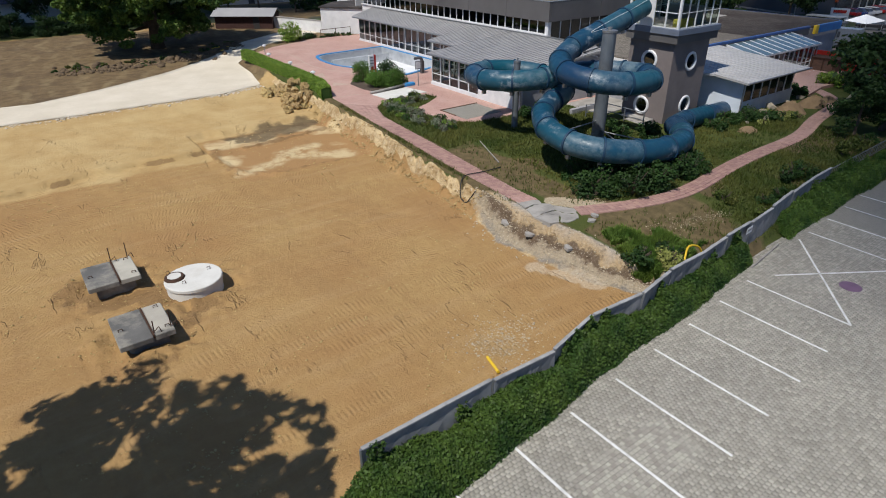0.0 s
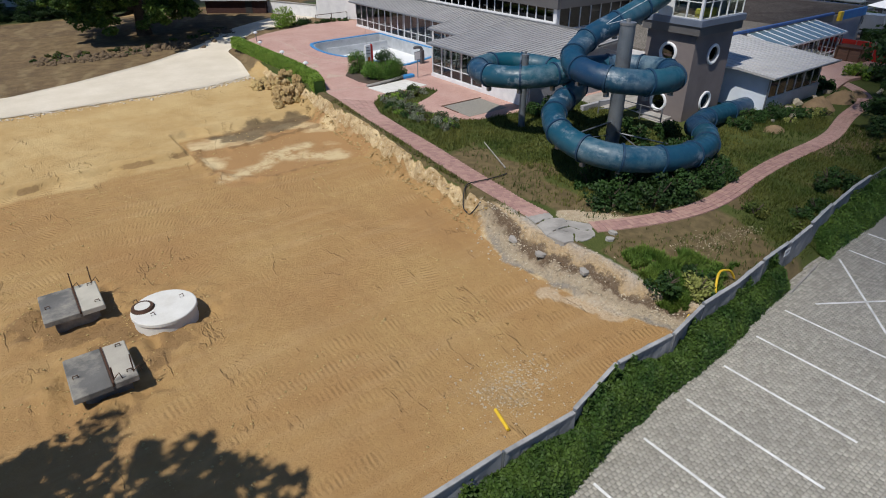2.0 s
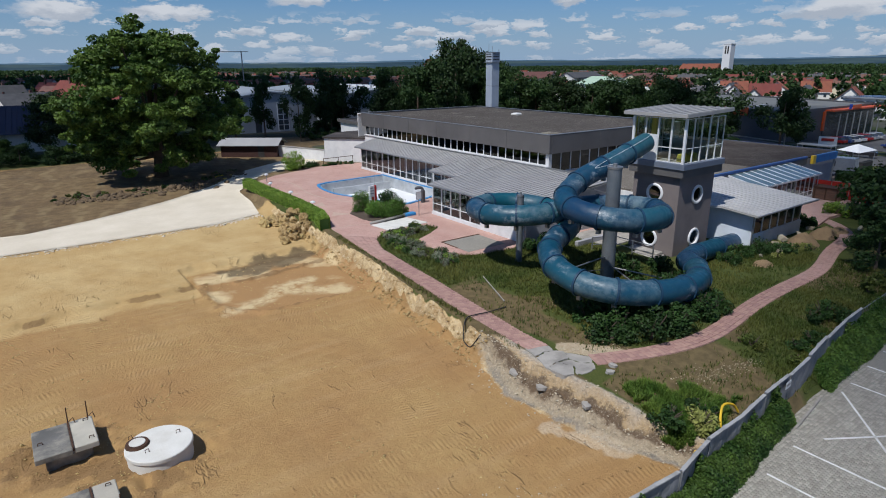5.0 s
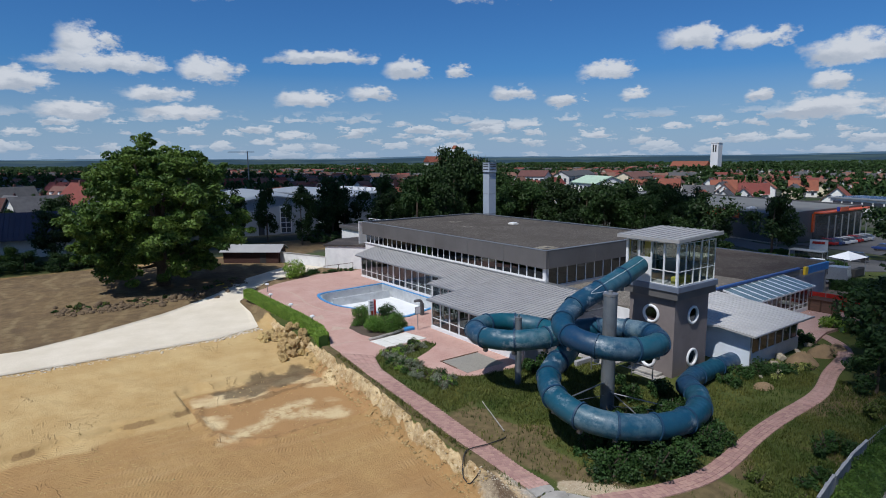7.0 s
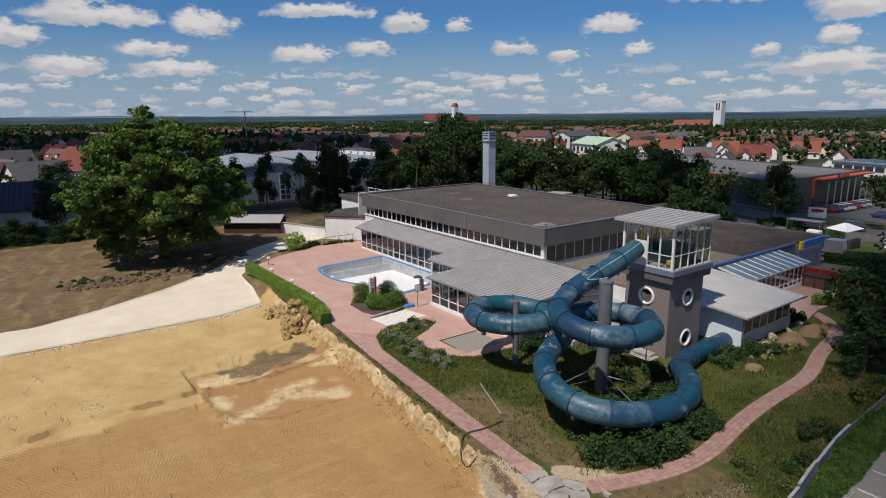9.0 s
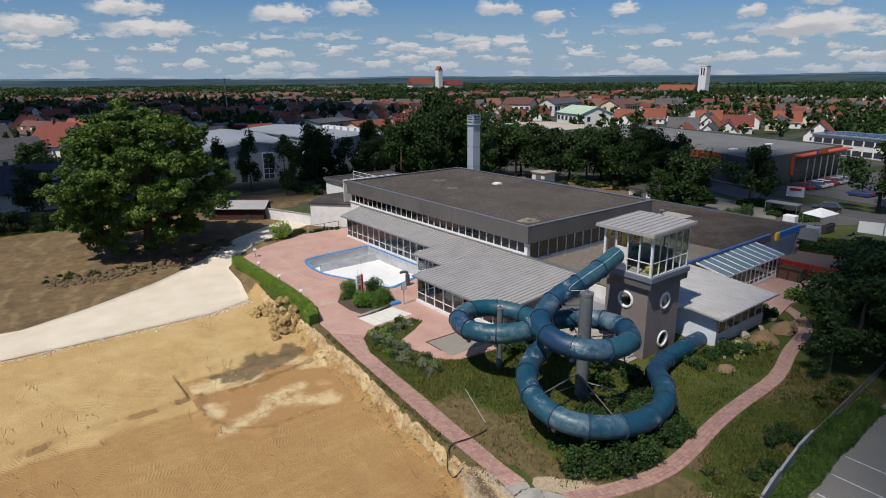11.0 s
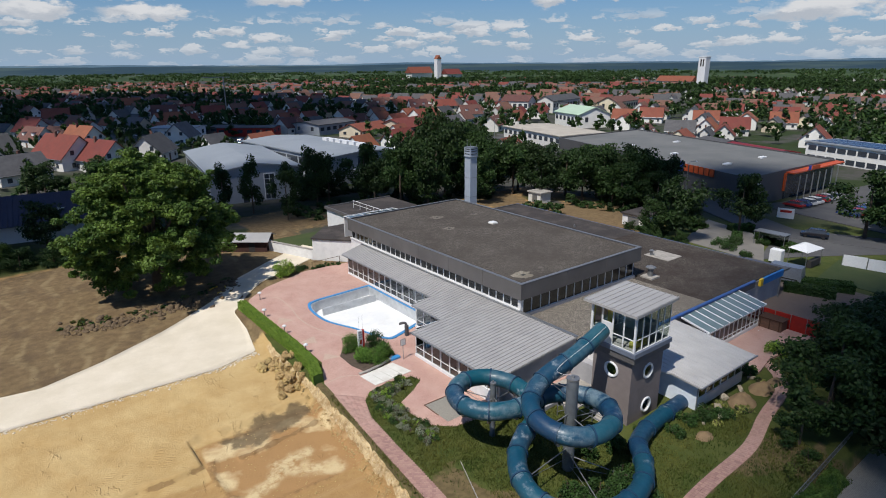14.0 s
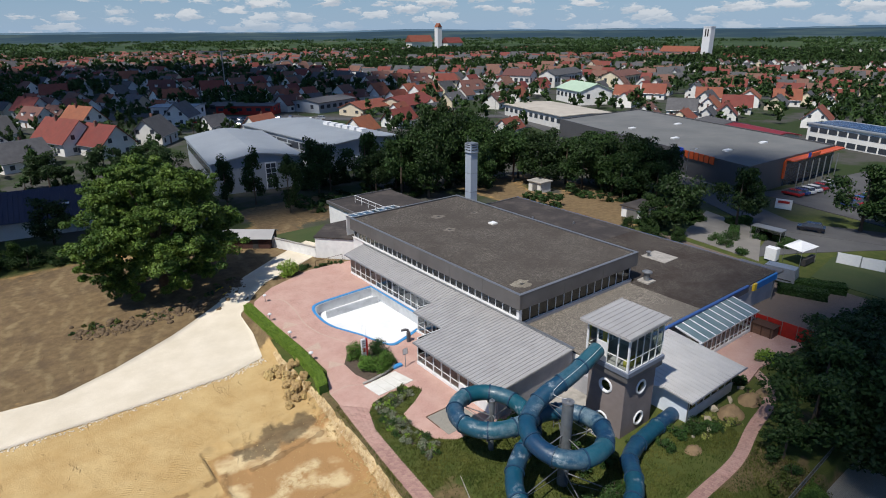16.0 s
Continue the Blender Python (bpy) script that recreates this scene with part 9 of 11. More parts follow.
for i in range(-4, 56):
    for j in range(0, 60):
        x, y = -60 + i * 20 + rt.normal() * 3 + (j % 2) * 8, 130 + j * 19 + rt.normal() * 3
        dist, ang = math.hypot(x, y), math.degrees(math.atan2(y, x))
        if not (10 < ang < 97) or dist < 165 or dist > 1180 or any(math.hypot(x - a, y - c) < r for a, c, r in EMPTY) or any(math.hypot(x - a, y - c) < 17 for a, c in taken):
            continue
        if dist > 560 and vnoise(x / 120, y / 120, 5) < 0.20 + (dist - 560) / 2300:
            for _ in range(3):
                town_tree(x + rt.normal() * 7, y + rt.normal() * 7, rt.uniform(8, 14), rt.uniform(8, 12))
            continue
        u = rt.uniform()
        if u < 0.73:
            turn = (18 if vnoise(x / 150, y / 150, 2) > 0.5 else -66) + rt.normal() * 5
            s, sx = rt.uniform(0.68, 0.92), rt.uniform(0.85, 1.2)
            if dist < 400:
                kinds = HOUSES if dist < 300 else FARH
                k = int(rt.choice(len(kinds), p=([0.24, 0.26, 0.28, 0.08, 0.14] if dist < 300 else [0.30, 0.28, 0.30, 0.12])))
                house_at(kinds[k], x, y, turn, s, sx)
            else:
                far_houses.append((x, y, turn, s, sx, rt.uniform()))
            for _ in range(1 if dist > 330 else 2):
                town_tree(x + rt.choice((-1, 1)) * rt.uniform(8, 13), y + rt.uniform(-11, 11), rt.uniform(4.5, 10), rt.uniform(4.5, 8.5))
        else:
            for _ in range(4):
                town_tree(x + rt.normal() * 7, y + rt.normal() * 7, rt.uniform(6, 13), rt.uniform(6, 10))

for _ in range(60):
    q = rt.uniform()
    town_tree(250 + 130 * q + rt.normal() * 18, 78 + 45 * q + rt.normal() * 16, rt.uniform(6, 12), rt.uniform(6, 10))
for _ in range(150):
    town_tree(rg.uniform(-10, 200), rg.uniform(420, 680), rg.uniform(8, 14), rg.uniform(7, 11))
# the rest of the town's garden trees and the farthest houses, past counting
crowns = [small_tree_mesh(81 + k, 14, 6, 0.12, ("round", "round", "cone")[k]) for k in range(3)]
for mi, mat in enumerate((M_LEAF_DARK, M_LEAF_MID)):
    V, F, n = [], [], 0
    for q, (x, y, h, w) in enumerate(far_trees):
        if q % 2 != mi:
            continue
        v, f = crowns[q % 3]
        a = q * 1.7
        ca, sa = math.cos(a) * w, math.sin(a) * w
        V.append(np.stack([v[:, 0] * ca - v[:, 1] * sa + x, v[:, 0] * sa + v[:, 1] * ca + y, v[:, 2] * h + g1(x, y)], -1))
        F.append(f + n)
        n += len(v)
    tagged(put("garden_trees", mesh_np("garden_trees", np.concatenate(V), np.concatenate(F)), mat), "dark green garden trees all over the town" if mi == 0 else "mid green garden trees all over the town", "trees", kind="stuff")
bodies, roofs = {}, {}
for x, y, turn, s, sx, u in far_houses:
    c, sn, z = math.cos(radians(turn)), math.sin(radians(turn)), g1(x, y)
    X, Y, e, r = 6.5 * s * sx, 5 * s, 4 * s, 8.6 * s
    P = lambda a, b2, zz: (x + a * c - b2 * sn, y + a * sn + b2 * c, z + zz)
    bodies.setdefault("w" if u < 0.8 else "c", G()).add([P(-X, -Y, -1), P(X, -Y, -1), P(X, Y, -1), P(-X, Y, -1), P(-X, -Y, e), P(X, -Y, e), P(X, Y, e), P(-X, Y, e), P(-X, 0, r), P(X, 0, r)], [(0, 1, 5, 4), (2, 3, 7, 6), (1, 2, 6, 9, 5), (3, 0, 4, 8, 7)])
    k = "r" if u % 0.25 < 0.075 else "b" if u % 0.25 < 0.16 else "g"
    X2, Y2, e2 = X + 0.5, Y + 0.5, e - 0.4
    roofs.setdefault(k, G()).add([P(-X2, -Y2, e2), P(X2, -Y2, e2), P(X2, 0, r + 0.2), P(-X2, 0, r + 0.2), P(X2, Y2, e2), P(-X2, Y2, e2)], [(0, 1, 2, 3), (3, 2, 4, 5)])
far_town = thing("far_houses", "crowded far houses with red, brown and grey roofs", "houses", kind="stuff")
for k, g in bodies.items():
    part("far_walls", g, M_HOUSE if k == "w" else M_HOUSE_WARM, far_town)["kind"] = "stuff"
for k, g in roofs.items():
    part("far_roofs", g, {"r": M_TILE, "b": M_TILE_BROWN, "g": M_TILE_GREY}[k], far_town)["kind"] = "stuff"

# belts of far wood, uncounted
def wood_belt(name, label, cells, h, size):
    V, F, n = [], [], 0
    for (x, y) in cells:
        c = np.stack([x + rt.normal(size=7) * 9, y + rt.normal(size=7) * 9, np.full(7, g1(x, y)) + h * rt.uniform(0.35, 0.85, 7)], -1)
        v, f = leaf_cloud(c, rt.uniform(0.3, 0.6, 7) * h, 11, size, rt, 0.8)
        V.append(v), F.append(f + n)
        n += len(v)
    tagged(put(name, mesh_np(name, np.concatenate(V), np.concatenate(F)), M_LEAF_DARK), label, "woodland", kind="stuff")


cells = []
while len(cells) < 800:
    a, d = math.radians(rt.uniform(8, 100)), rt.uniform(1200, 2600)
    x, y = d * math.cos(a), d * math.sin(a)
    if vnoise(x / 260, y / 140, 44) > 0.40 + (0.1 if d < 1000 else 0) - 0.12 * (math.degrees(a) < 40):
        cells.append((x, y))
wood_belt("woodland", "dark woodland belts beyond the town", cells, 7.5, 2.2)
cells = []
while len(cells) < 60:
    a, d = math.radians(rt.uniform(10, 40)), rt.uniform(400, 900)
    x, y = d * math.cos(a), d * math.sin(a)
    if vnoise(x / 120, y / 90, 47) > 0.5 and d > 420:
        cells.append((x, y))
wood_belt("woodland", "green riverside woodland beside the town", cells, 8, 1.4)

# ---- market hall across the street ----
market = thing("supermarket", "large dark grey flat-roofed supermarket with an orange entrance", "supermarket")
MC, MU, MV = Vector((137.5, 63.8, 0)), Vector((0.315, 0.949, 0)), Vector((0.999, -0.03, 0)).normalized()
M_MKT = surf("dark_grey_cladding", (0.095, 0.095, 0.10), (0.08, 0.08, 0.085), 0.2, 15, 0.6, 0.2, bump=0.05)
M_MKTROOF = surf("grey_roof_sheet", (0.135, 0.14, 0.14), (0.11, 0.115, 0.115), 0.12, 6, 0.9, bump=0.2, stain=(0.17, 0.17, 0.165), stain_scale=0.08, stain_amount=0.5)


def mk(u, w, z):
    p = MC + MU * u + MV * w
    return (p.x, p.y, z)


def mslab(u0, u1, w0, w1, z0, z1):
    q = [mk(u0, w0, 0), mk(u0, w1, 0), mk(u1, w1, 0), mk(u1, w0, 0)]
    return G().slab([p[:2] for p in q], z0, z1)


part("wall", mslab(0, 84, 0, 44, -5.5, 2.3), M_MKT, market)
part("roof", mslab(0.4, 83.6, 0.4, 43.6, 2.305, 2.36), M_MKTROOF, market, "pale grey flat roof")
for u0, u1, w0, w1 in ((0, 84, 0, 0.38), (0, 84, 43.62, 44), (0, 0.38, 0.39, 43.6), (83.62, 84, 0.39, 43.6)):
    part("parapet", mslab(u0, u1, w0, w1, 2.306, 2.7), M_MKT, market)
part("plinth", mslab(-0.06, 60, -0.15, -0.01, -5.5, -3.6), M_CONCRETE, market)
part("entrance_frame", mslab(-0.5, -0.02, 16.2, 17, -2.4, 1.9), M_ORANGE, market, "orange entrance pylon")
part("entrance_roof", mslab(-2.4, -0.02, 17.02, 45, 1.95, 2.25), M_ORANGE, market, "orange entrance canopy")
part("entrance_glass", mslab(-0.1, -0.03, 17.1, 43, -4.8, 1.2), M_WIN, market)
for i in range(7):
    part("canopy_post", G().cyl(*mk(-3.0, 19 + i * 3.5, 0)[:2], -5, 1.5, 0.14, 8), M_STEEL, market)
for u, w in ((14, 10), (34, 10), (54, 10), (14, 28), (50, 30)):
    part("roof_light", mslab(u, u + 1.4, w, w + 2.8, 2.36, 2.7), M_PVC, market, "white roof light")
# lettered sign drawn as plain blocks in its colours
for k in range(1, 7):
    part("sign_block", mslab(21.0 - k * 1.75, 21.0 - k * 1.75 + 1.35, -0.5, -0.2, 1.1, 2.9), M_ORANGE, market, "orange sign shape")
M_SIGNBLUE = surf("blue_sign_paint", (0.02, 0.06, 0.42), (0.02, 0.05, 0.36), 1, 20, 0.4)
part("sign_block", mslab(21.4, 23.4, -0.5, -0.2, 0.8, 3.3), M_SIGNBLUE, market, "blue sign shape")
part("sign_block", mslab(-2.6, -2.4, 24, 25.2, 2.26, 3.3), M_SIGNBLUE, market, "blue sign shape")
part("sign_block", mslab(-2.6, -2.4, 25.8, 30.0, 2.26, 3.1), M_ORANGE, market, "orange sign shape")
ban = thing("roadside_banner", "white banner with red marks beside the street", "banner")
part("cloth", G().slab([(128.5, 53.2), (128.7, 53.3), (129.4, 50.3), (129.2, 50.2)], -2.9, -0.9), M_PVC, ban)
part("mark", G().slab([(128.45, 52.7), (128.5, 52.7), (129.1, 50.7), (129.05, 50.7)], -1.7, -1.2), M_RED, ban, "red printed bar")

# halls beyond the trees
M_CLAD = surf("blue_grey_cladding", (0.34, 0.37, 0.41), (0.29, 0.32, 0.36), 0.3, 10, 0.5, 0.2, bump=0.1)
M_HALLROOF = surf("pale_hall_roof", (0.29, 0.32, 0.35), (0.25, 0.275, 0.30), 0.12, 8, 0.55, 0.2, bump=0.1, stain=(0.25, 0.27, 0.29), stain_scale=0.1, stain_amount=0.5)


def shed_hall(name, label, corner, turn, w, d, eave, rise, dark_band=True, door=None):
    """A long hall with a shallow arched roof, standing on its near left corner."""
    e = thing(name, label, "industrial hall", "", (0, 0, 0))
    a = radians(turn)
    U, V = Vector((math.cos(a), math.sin(a), 0)), Vector((-math.sin(a), math.cos(a), 0))
    C = Vector((*corner, 0))
    base = g1(*corner) - 1.0
    P = lambda u, v, z: tuple(C + U * u + V * v + Vector((0, 0, z)))
    n = 12
    prof = [(w * i / n, eave + rise * (1 - abs(2 * i / n - 1) ** 1.25)) for i in range(n + 1)]
    vs = [P(u, v, z) for v in (0, d) for u, z in [(0, base)] + prof + [(w, base)]]
    m = n + 3
    part("wall", G().add(vs, [tuple(range(m - 1, -1, -1))[::-1], tuple(range(2 * m - 1, m - 1, -1)), (0, m, m + 1, 1), (m - 2, 2 * m - 2, 2 * m - 1, m - 1)]), M_CLAD, e)
    vs = [P(u + (-0.4 if i == 0 else 0.4 if i == n else 0), v, z + dz) for v in (-0.5, d + 0.5) for dz in (0.03, 0.35) for i, (u, z) in enumerate(prof)]
    k = n + 1
    fs = [(k + i, k + i + 1, 3 * k + i + 1, 3 * k + i) for i in range(n)] + [(i, k + i, k + i + 1, i + 1)[::-1] for i in range(n)] + [(2 * k + i, 3 * k + i, 3 * k + i + 1, 2 * k + i + 1) for i in range(n)] + [(0, 2 * k, 3 * k, k), (n, k + n, 3 * k + n, 2 * k + n)]
    part("roof", G().add(vs, fs), M_HALLROOF, e, "pale arched metal roof")
    if dark_band:
        for i in range(7):
            v0 = d * (0.06 + i * 0.13)
            q = [P(-0.06, v0, 0)[:2], P(-0.06, v0 + d * 0.115, 0)[:2], P(0.02, v0 + d * 0.115, 0)[:2], P(0.02, v0, 0)[:2]]
            part("window", G().slab(q, eave - 2.6, eave - 0.9), M_WIN, e)
    return e, P


gh2, P2 = shed_hall("industrial_hall", "blue-grey industrial hall with a shallow arched roof", (67.5, 131.0), 4.0, 21, 47, 6.2, 0.8)
part("window", G().slab([P2(8.5, -0.08, 0)[:2], P2(11.0, -0.08, 0)[:2], P2(11.0, 0.02, 0)[:2], P2(8.5, 0.02, 0)[:2]], 3.6, 5.6), M_WIN, gh2)
part("canopy", G().slab([P2(7, -2.4, 0)[:2], P2(14, -2.4, 0)[:2], P2(14, 0, 0)[:2], P2(7, 0, 0)[:2]], 2.6, 2.8), M_HALLROOF, gh2)
for i in range(6):
    part("roof_light", G().slab([P2(15.0, 8 + i * 3.4, 0)[:2], P2(16.8, 8 + i * 3.4, 0)[:2], P2(16.8, 10.4 + i * 3.4, 0)[:2], P2(15.0, 10.4 + i * 3.4, 0)[:2]], 6.9, 7.85), M_PVC, gh2)
gh1, P1 = shed_hall("industrial_hall", "pale grey hall with a tall gridded window", (38.5, 128.0), -9.0, 19.5, 40, 6.0, 1.5)
for i in range(2):
    for j in range(5):
        u = 11.2 + i * 1.1
        part("window_pane", G().slab([P1(u, -0.1, 0)[:2], P1(u + 0.95, -0.1, 0)[:2], P1(u + 0.95, 0.02, 0)[:2], P1(u, 0.02, 0)[:2]], -0.1 + j * 1.1, 0.85 + j * 1.1), M_WIN, gh1)
part("window_frame", G().slab([P1(11.0, -0.06, 0)[:2], P1(13.45, -0.06, 0)[:2], P1(13.45, 0.02, 0)[:2], P1(11.0, 0.02, 0)[:2]], -0.25, 5.5), M_PVC, gh1)
part("door", G().slab([P1(6.4, -0.08, 0)[:2], P1(7.6, -0.08, 0)[:2], P1(7.6, 0.02, 0)[:2], P1(6.4, 0.02, 0)[:2]], -0.6, 2.4), M_WIN, gh1)
shed_hall("industrial_hall", "low pale link hall between the larger halls", (61.6, 150.0), 0.0, 4.2, 17, 4.2, 0.3, False)

# white office block with ribbon windows and solar roof
office = thing("office_block", "white two-storey block with ribbon windows and solar roof", "office building")
OC, OU, OV = Vector((224.5, 86.5, 0)), Vector((-0.327, -0.945, 0)), Vector((0.945, -0.327, 0))
of = lambda u, v: tuple((OC + OU * u + OV * v)[:2])
part("wall", G().slab([of(0, 0), of(0, 14), of(40, 14), of(40, 0)][::-1], -7, 1.5), M_HOUSE, office)
part("roof", G().slab([of(-0.5, -0.5), of(-0.5, 14.5), of(40.5, 14.5), of(40.5, -0.5)][::-1], 1.505, 1.9), M_HALLROOF, office)
for i in range(11):
    for z in (-0.9, -4.1):
        part("window", G().slab([of(1 + i * 3.5, -0.08), of(1 + i * 3.5, 0.02), of(3.9 + i * 3.5, 0.02), of(3.9 + i * 3.5, -0.08)][::-1], z, z + 1.6), M_WIN, office)
M_SOLAR = surf("blue_solar_panel", (0.02, 0.035, 0.09), (0.015, 0.028, 0.075), 0.5, 20, 0.25, 0.1, bump=0.0)
for i in range(11):
    part("solar_panel", G().slab([of(1 + i * 3.5, 1), of(1 + i * 3.5, 12.5), of(4.2 + i * 3.5, 12.5), of(4.2 + i * 3.5, 1)][::-1], 1.91, 2.02), M_SOLAR, office)

# house with a blue seamed roof beyond the great tree
bl = thing("blue_roof_house", "low house with a dark blue ribbed roof", "house")
part("wall", G().slab([(-10, 121.5), (14, 117.5), (15.5, 127.5), (-8.5, 131.5)], -1, 3.4), M_HOUSE, bl)
M_BLUEROOF = surf("dark_blue_roof", (0.022, 0.028, 0.060), (0.017, 0.021, 0.046), 0.4, 10, 0.5, 0.2, bump=0.05)
A, B = Vector((-10.8, 120.8, 2.9)), Vector((14.6, 116.6, 2.9))
up = Vector((0.95, 6.1, 4.1))
g = G().add([A, B, B + up, A + up, A + Vector((1.9, 12.2, 0)), B + Vector((1.9, 12.2, 0))], [(0, 1, 2, 3), (3, 2, 5, 4), (0, 3, 4), (1, 5, 2)])
part("roof", g, M_BLUEROOF, bl, "dark blue ribbed roof")
g = G()
for i in range(34):
    s = (i + 0.5) / 34
    g.beam(A.lerp(B, s) + Vector((0, 0, 0.04)), A.lerp(B, s) + up + Vector((0, 0, 0.04)), 0.12, 0.1)
part("roof_ribs", g, M_BLUEROOF, bl)
part("roof_light", G().beam(A.lerp(B, 0.82) + up * 0.45, A.lerp(B, 0.86) + up * 0.45, 1.0, 0.2), M_PVC, bl)
house_at(HOUSES[2], -14, 143, 30)
house_at(HOUSES[0], -20, 128, 60)

# green-roofed hall and orange-roofed market sheds in the town
def block(name, label, cx, cy, turn, w, d, h, rise, wall, roof):
    e = thing(name, label, "building", "", (cx, cy, g1(cx, cy)))
    e.rotation_euler = (0, 0, radians(turn))
    x, y = w / 2, d / 2
    part("wall", G().add([(-x, -y, -1), (x, -y, -1), (x, y, -1), (-x, y, -1), (-x, -y, h), (x, -y, h), (x, y, h), (-x, y, h), (-x, 0, h + rise), (x, 0, h + rise)], [(0, 1, 5, 4), (2, 3, 7, 6), (1, 2, 6, 9, 5), (3, 0, 4, 8, 7)]), wall, e)
    X, Y, zz = x + 0.6, y + 0.6, h - rise * 0.6 / y
    part("roof", G().add([(-X, -Y, zz + 0.02), (X, -Y, zz + 0.02), (X, 0, h + rise + 0.1), (-X, 0, h + rise + 0.1), (X, Y, zz + 0.02), (-X, Y, zz + 0.02), (-X, -Y, zz + 0.3), (X, -Y, zz + 0.3), (X, 0, h + rise + 0.4), (-X, 0, h + rise + 0.4), (X, Y, zz + 0.3), (-X, Y, zz + 0.3)],
                        [(6, 7, 8, 9), (9, 8, 10, 11), (0, 1, 7, 6), (4, 5, 11, 10), (1, 2, 8, 7), (2, 4, 10, 8), (0, 6, 9, 3), (3, 9, 11, 5)]), roof, e)
    n = max(2, int(w / 4))
    for i in range(n):
        for s in (-1, 1):
            part("window", G().box(-x + w * (i + 0.5) / n - 1.2, -x + w * (i + 0.5) / n + 1.2, s * y - 0.08, s * y + 0.08, h * 0.45, h * 0.78), M_WIN, e)
    for q in (-0.25, 0.25):
        for s in (-1, 1):
            part("window", G().box(s * x - 0.08, s * x + 0.08, q * d - 0.9, q * d + 0.9, h * 0.45, h * 0.8), M_WIN, e)
    return e


M_GREENROOF = surf("pale_green_metal_roof", (0.42, 0.55, 0.42), (0.37, 0.49, 0.37), 0.3, 10, 0.6, 0.1, bump=0.05)
block("green_roofed_hall", "white hall with a pale green metal roof", 262, 214, 68, 27, 18, 6.8, 3.4, M_HOUSE, M_GREENROOF)
block("tiled_sheds", "low market building with an orange tiled roof", 149, 250, 20, 22, 14, 3.6, 2.6, M_HOUSE_WARM, M_TILE)
block("tiled_sheds", "low market building with an orange tiled roof", 172, 249, 20, 26, 18, 3.8, 3.4, M_HOUSE_WARM, M_TILE)
M_PALEROOF = surf("pale_beige_roof_sheet", (0.42, 0.385, 0.33), (0.36, 0.33, 0.285), 0.2, 8, 0.85, bump=0.1, stain=(0.30, 0.27, 0.23), stain_scale=0.1, stain_amount=0.5)
M_REDROOF = surf("dark_red_roof_sheet", (0.20, 0.022, 0.028), (0.165, 0.02, 0.024), 0.3, 10, 0.55, 0.1, bump=0.05)
block("flat_hall", "long low pale building behind the supermarket", 200, 178, 75, 46, 24, 5.0, 0.3, M_HOUSE, M_PALEROOF)
block("flat_hall", "dark low building with a blue-grey roof", 140, 275, 20, 26, 18, 5.0, 1.2, M_CLAD, M_TILE_GREY)
block("red_shed", "low shed with a dark red metal roof", 214, 98, 67, 24, 11, 3.4, 0.8, M_HOUSE, M_REDROOF)
block("solar_shed", "low white building with solar roof panels", 222, 116, 67, 14, 13, 3.6, 1.2, M_HOUSE, M_TILE_GREY)
block("apartment_block", "long grey apartment block with a dark roof", 330, 290, 15, 42, 12, 8, 3, M_HOUSE, M_TILE_GREY)
block("apartment_block", "long white apartment block with a brown roof", 300, 300, -70, 20, 12, 8, 3.5, M_HOUSE, M_TILE_BROWN)
block("apartment_block", "long cream apartment block with a brown roof", 360, 262, 12, 36, 12, 7, 3, M_HOUSE_WARM, M_TILE_BROWN)
block("showroom", "white car showroom with a flat roof", 72, 276, -40, 18, 12, 5.0, 0.3, M_PVC, M_HALLROOF)
block("showroom", "dark car showroom with a red fascia", 104, 280, -40, 26, 12, 4.0, 0.3, M_RED, M_TILE_GREY)
block("showroom", "low dark workshop row", 90, 300, -40, 40, 9, 3.5, 0.3, M_MKT, M_TILE_GREY)

# two churches
ch = thing("church", "church with a white square tower and orange nave roof", "church")
CX, CY = 754.0, 424.0
cz = g1(CX, CY)
part("tower", G().box(CX - 5, CX + 5, CY - 5, CY + 5, cz - 1, 33), M_PVC, ch, "white square tower")
part("tower_cap", G().box(CX - 5.3, CX + 5.3, CY - 5.3, CY + 5.3, 33.01, 34), M_PVC, ch)
for q in (-1.6, 1.6):
    part("belfry_opening", G().box(CX - 5.12, CX - 4.9, CY + q - 0.9, CY + q + 0.9, 22, 31), M_DARK, ch)
part("nave", G().box(CX - 12, CX + 2, CY + 8, CY + 58, cz - 1, cz + 8), M_HOUSE, ch)
part("nave_roof", G().add([(CX - 13, CY + 7, cz + 8), (CX + 3, CY + 7, cz + 8), (CX + 3, CY + 59, cz + 8), (CX - 13, CY + 59, cz + 8), (CX - 5, CY + 7, cz + 15), (CX - 5, CY + 59, cz + 15)], [(0, 1, 4), (3, 5, 2), (0, 4, 5, 3), (1, 2, 5, 4), (0, 3, 2, 1)]), M_TILE, ch, "orange tiled nave roof")
ch = thing("church", "old church with a white gabled tower and red roofs", "church")
CX, CY = 817.0, 1063.0
cz = g1(CX, CY)
part("tower", G().box(CX - 5.5, CX + 5.5, CY - 5.5, CY + 5.5, cz - 1, 38), M_PVC, ch, "white church tower")
part("tower_roof", G().add([(CX - 6, CY - 6, 38), (CX + 6, CY - 6, 38), (CX + 6, CY + 6, 38), (CX - 6, CY + 6, 38), (CX, CY - 6, 46), (CX, CY + 6, 46)], [(0, 1, 4), (3, 5, 2), (0, 4, 5, 3), (1, 2, 5, 4), (0, 3, 2, 1)]), M_TILE, ch)
part("nave", G().box(CX - 62, CX - 8, CY + 10, CY + 30, cz - 1, cz + 14), M_HOUSE, ch)
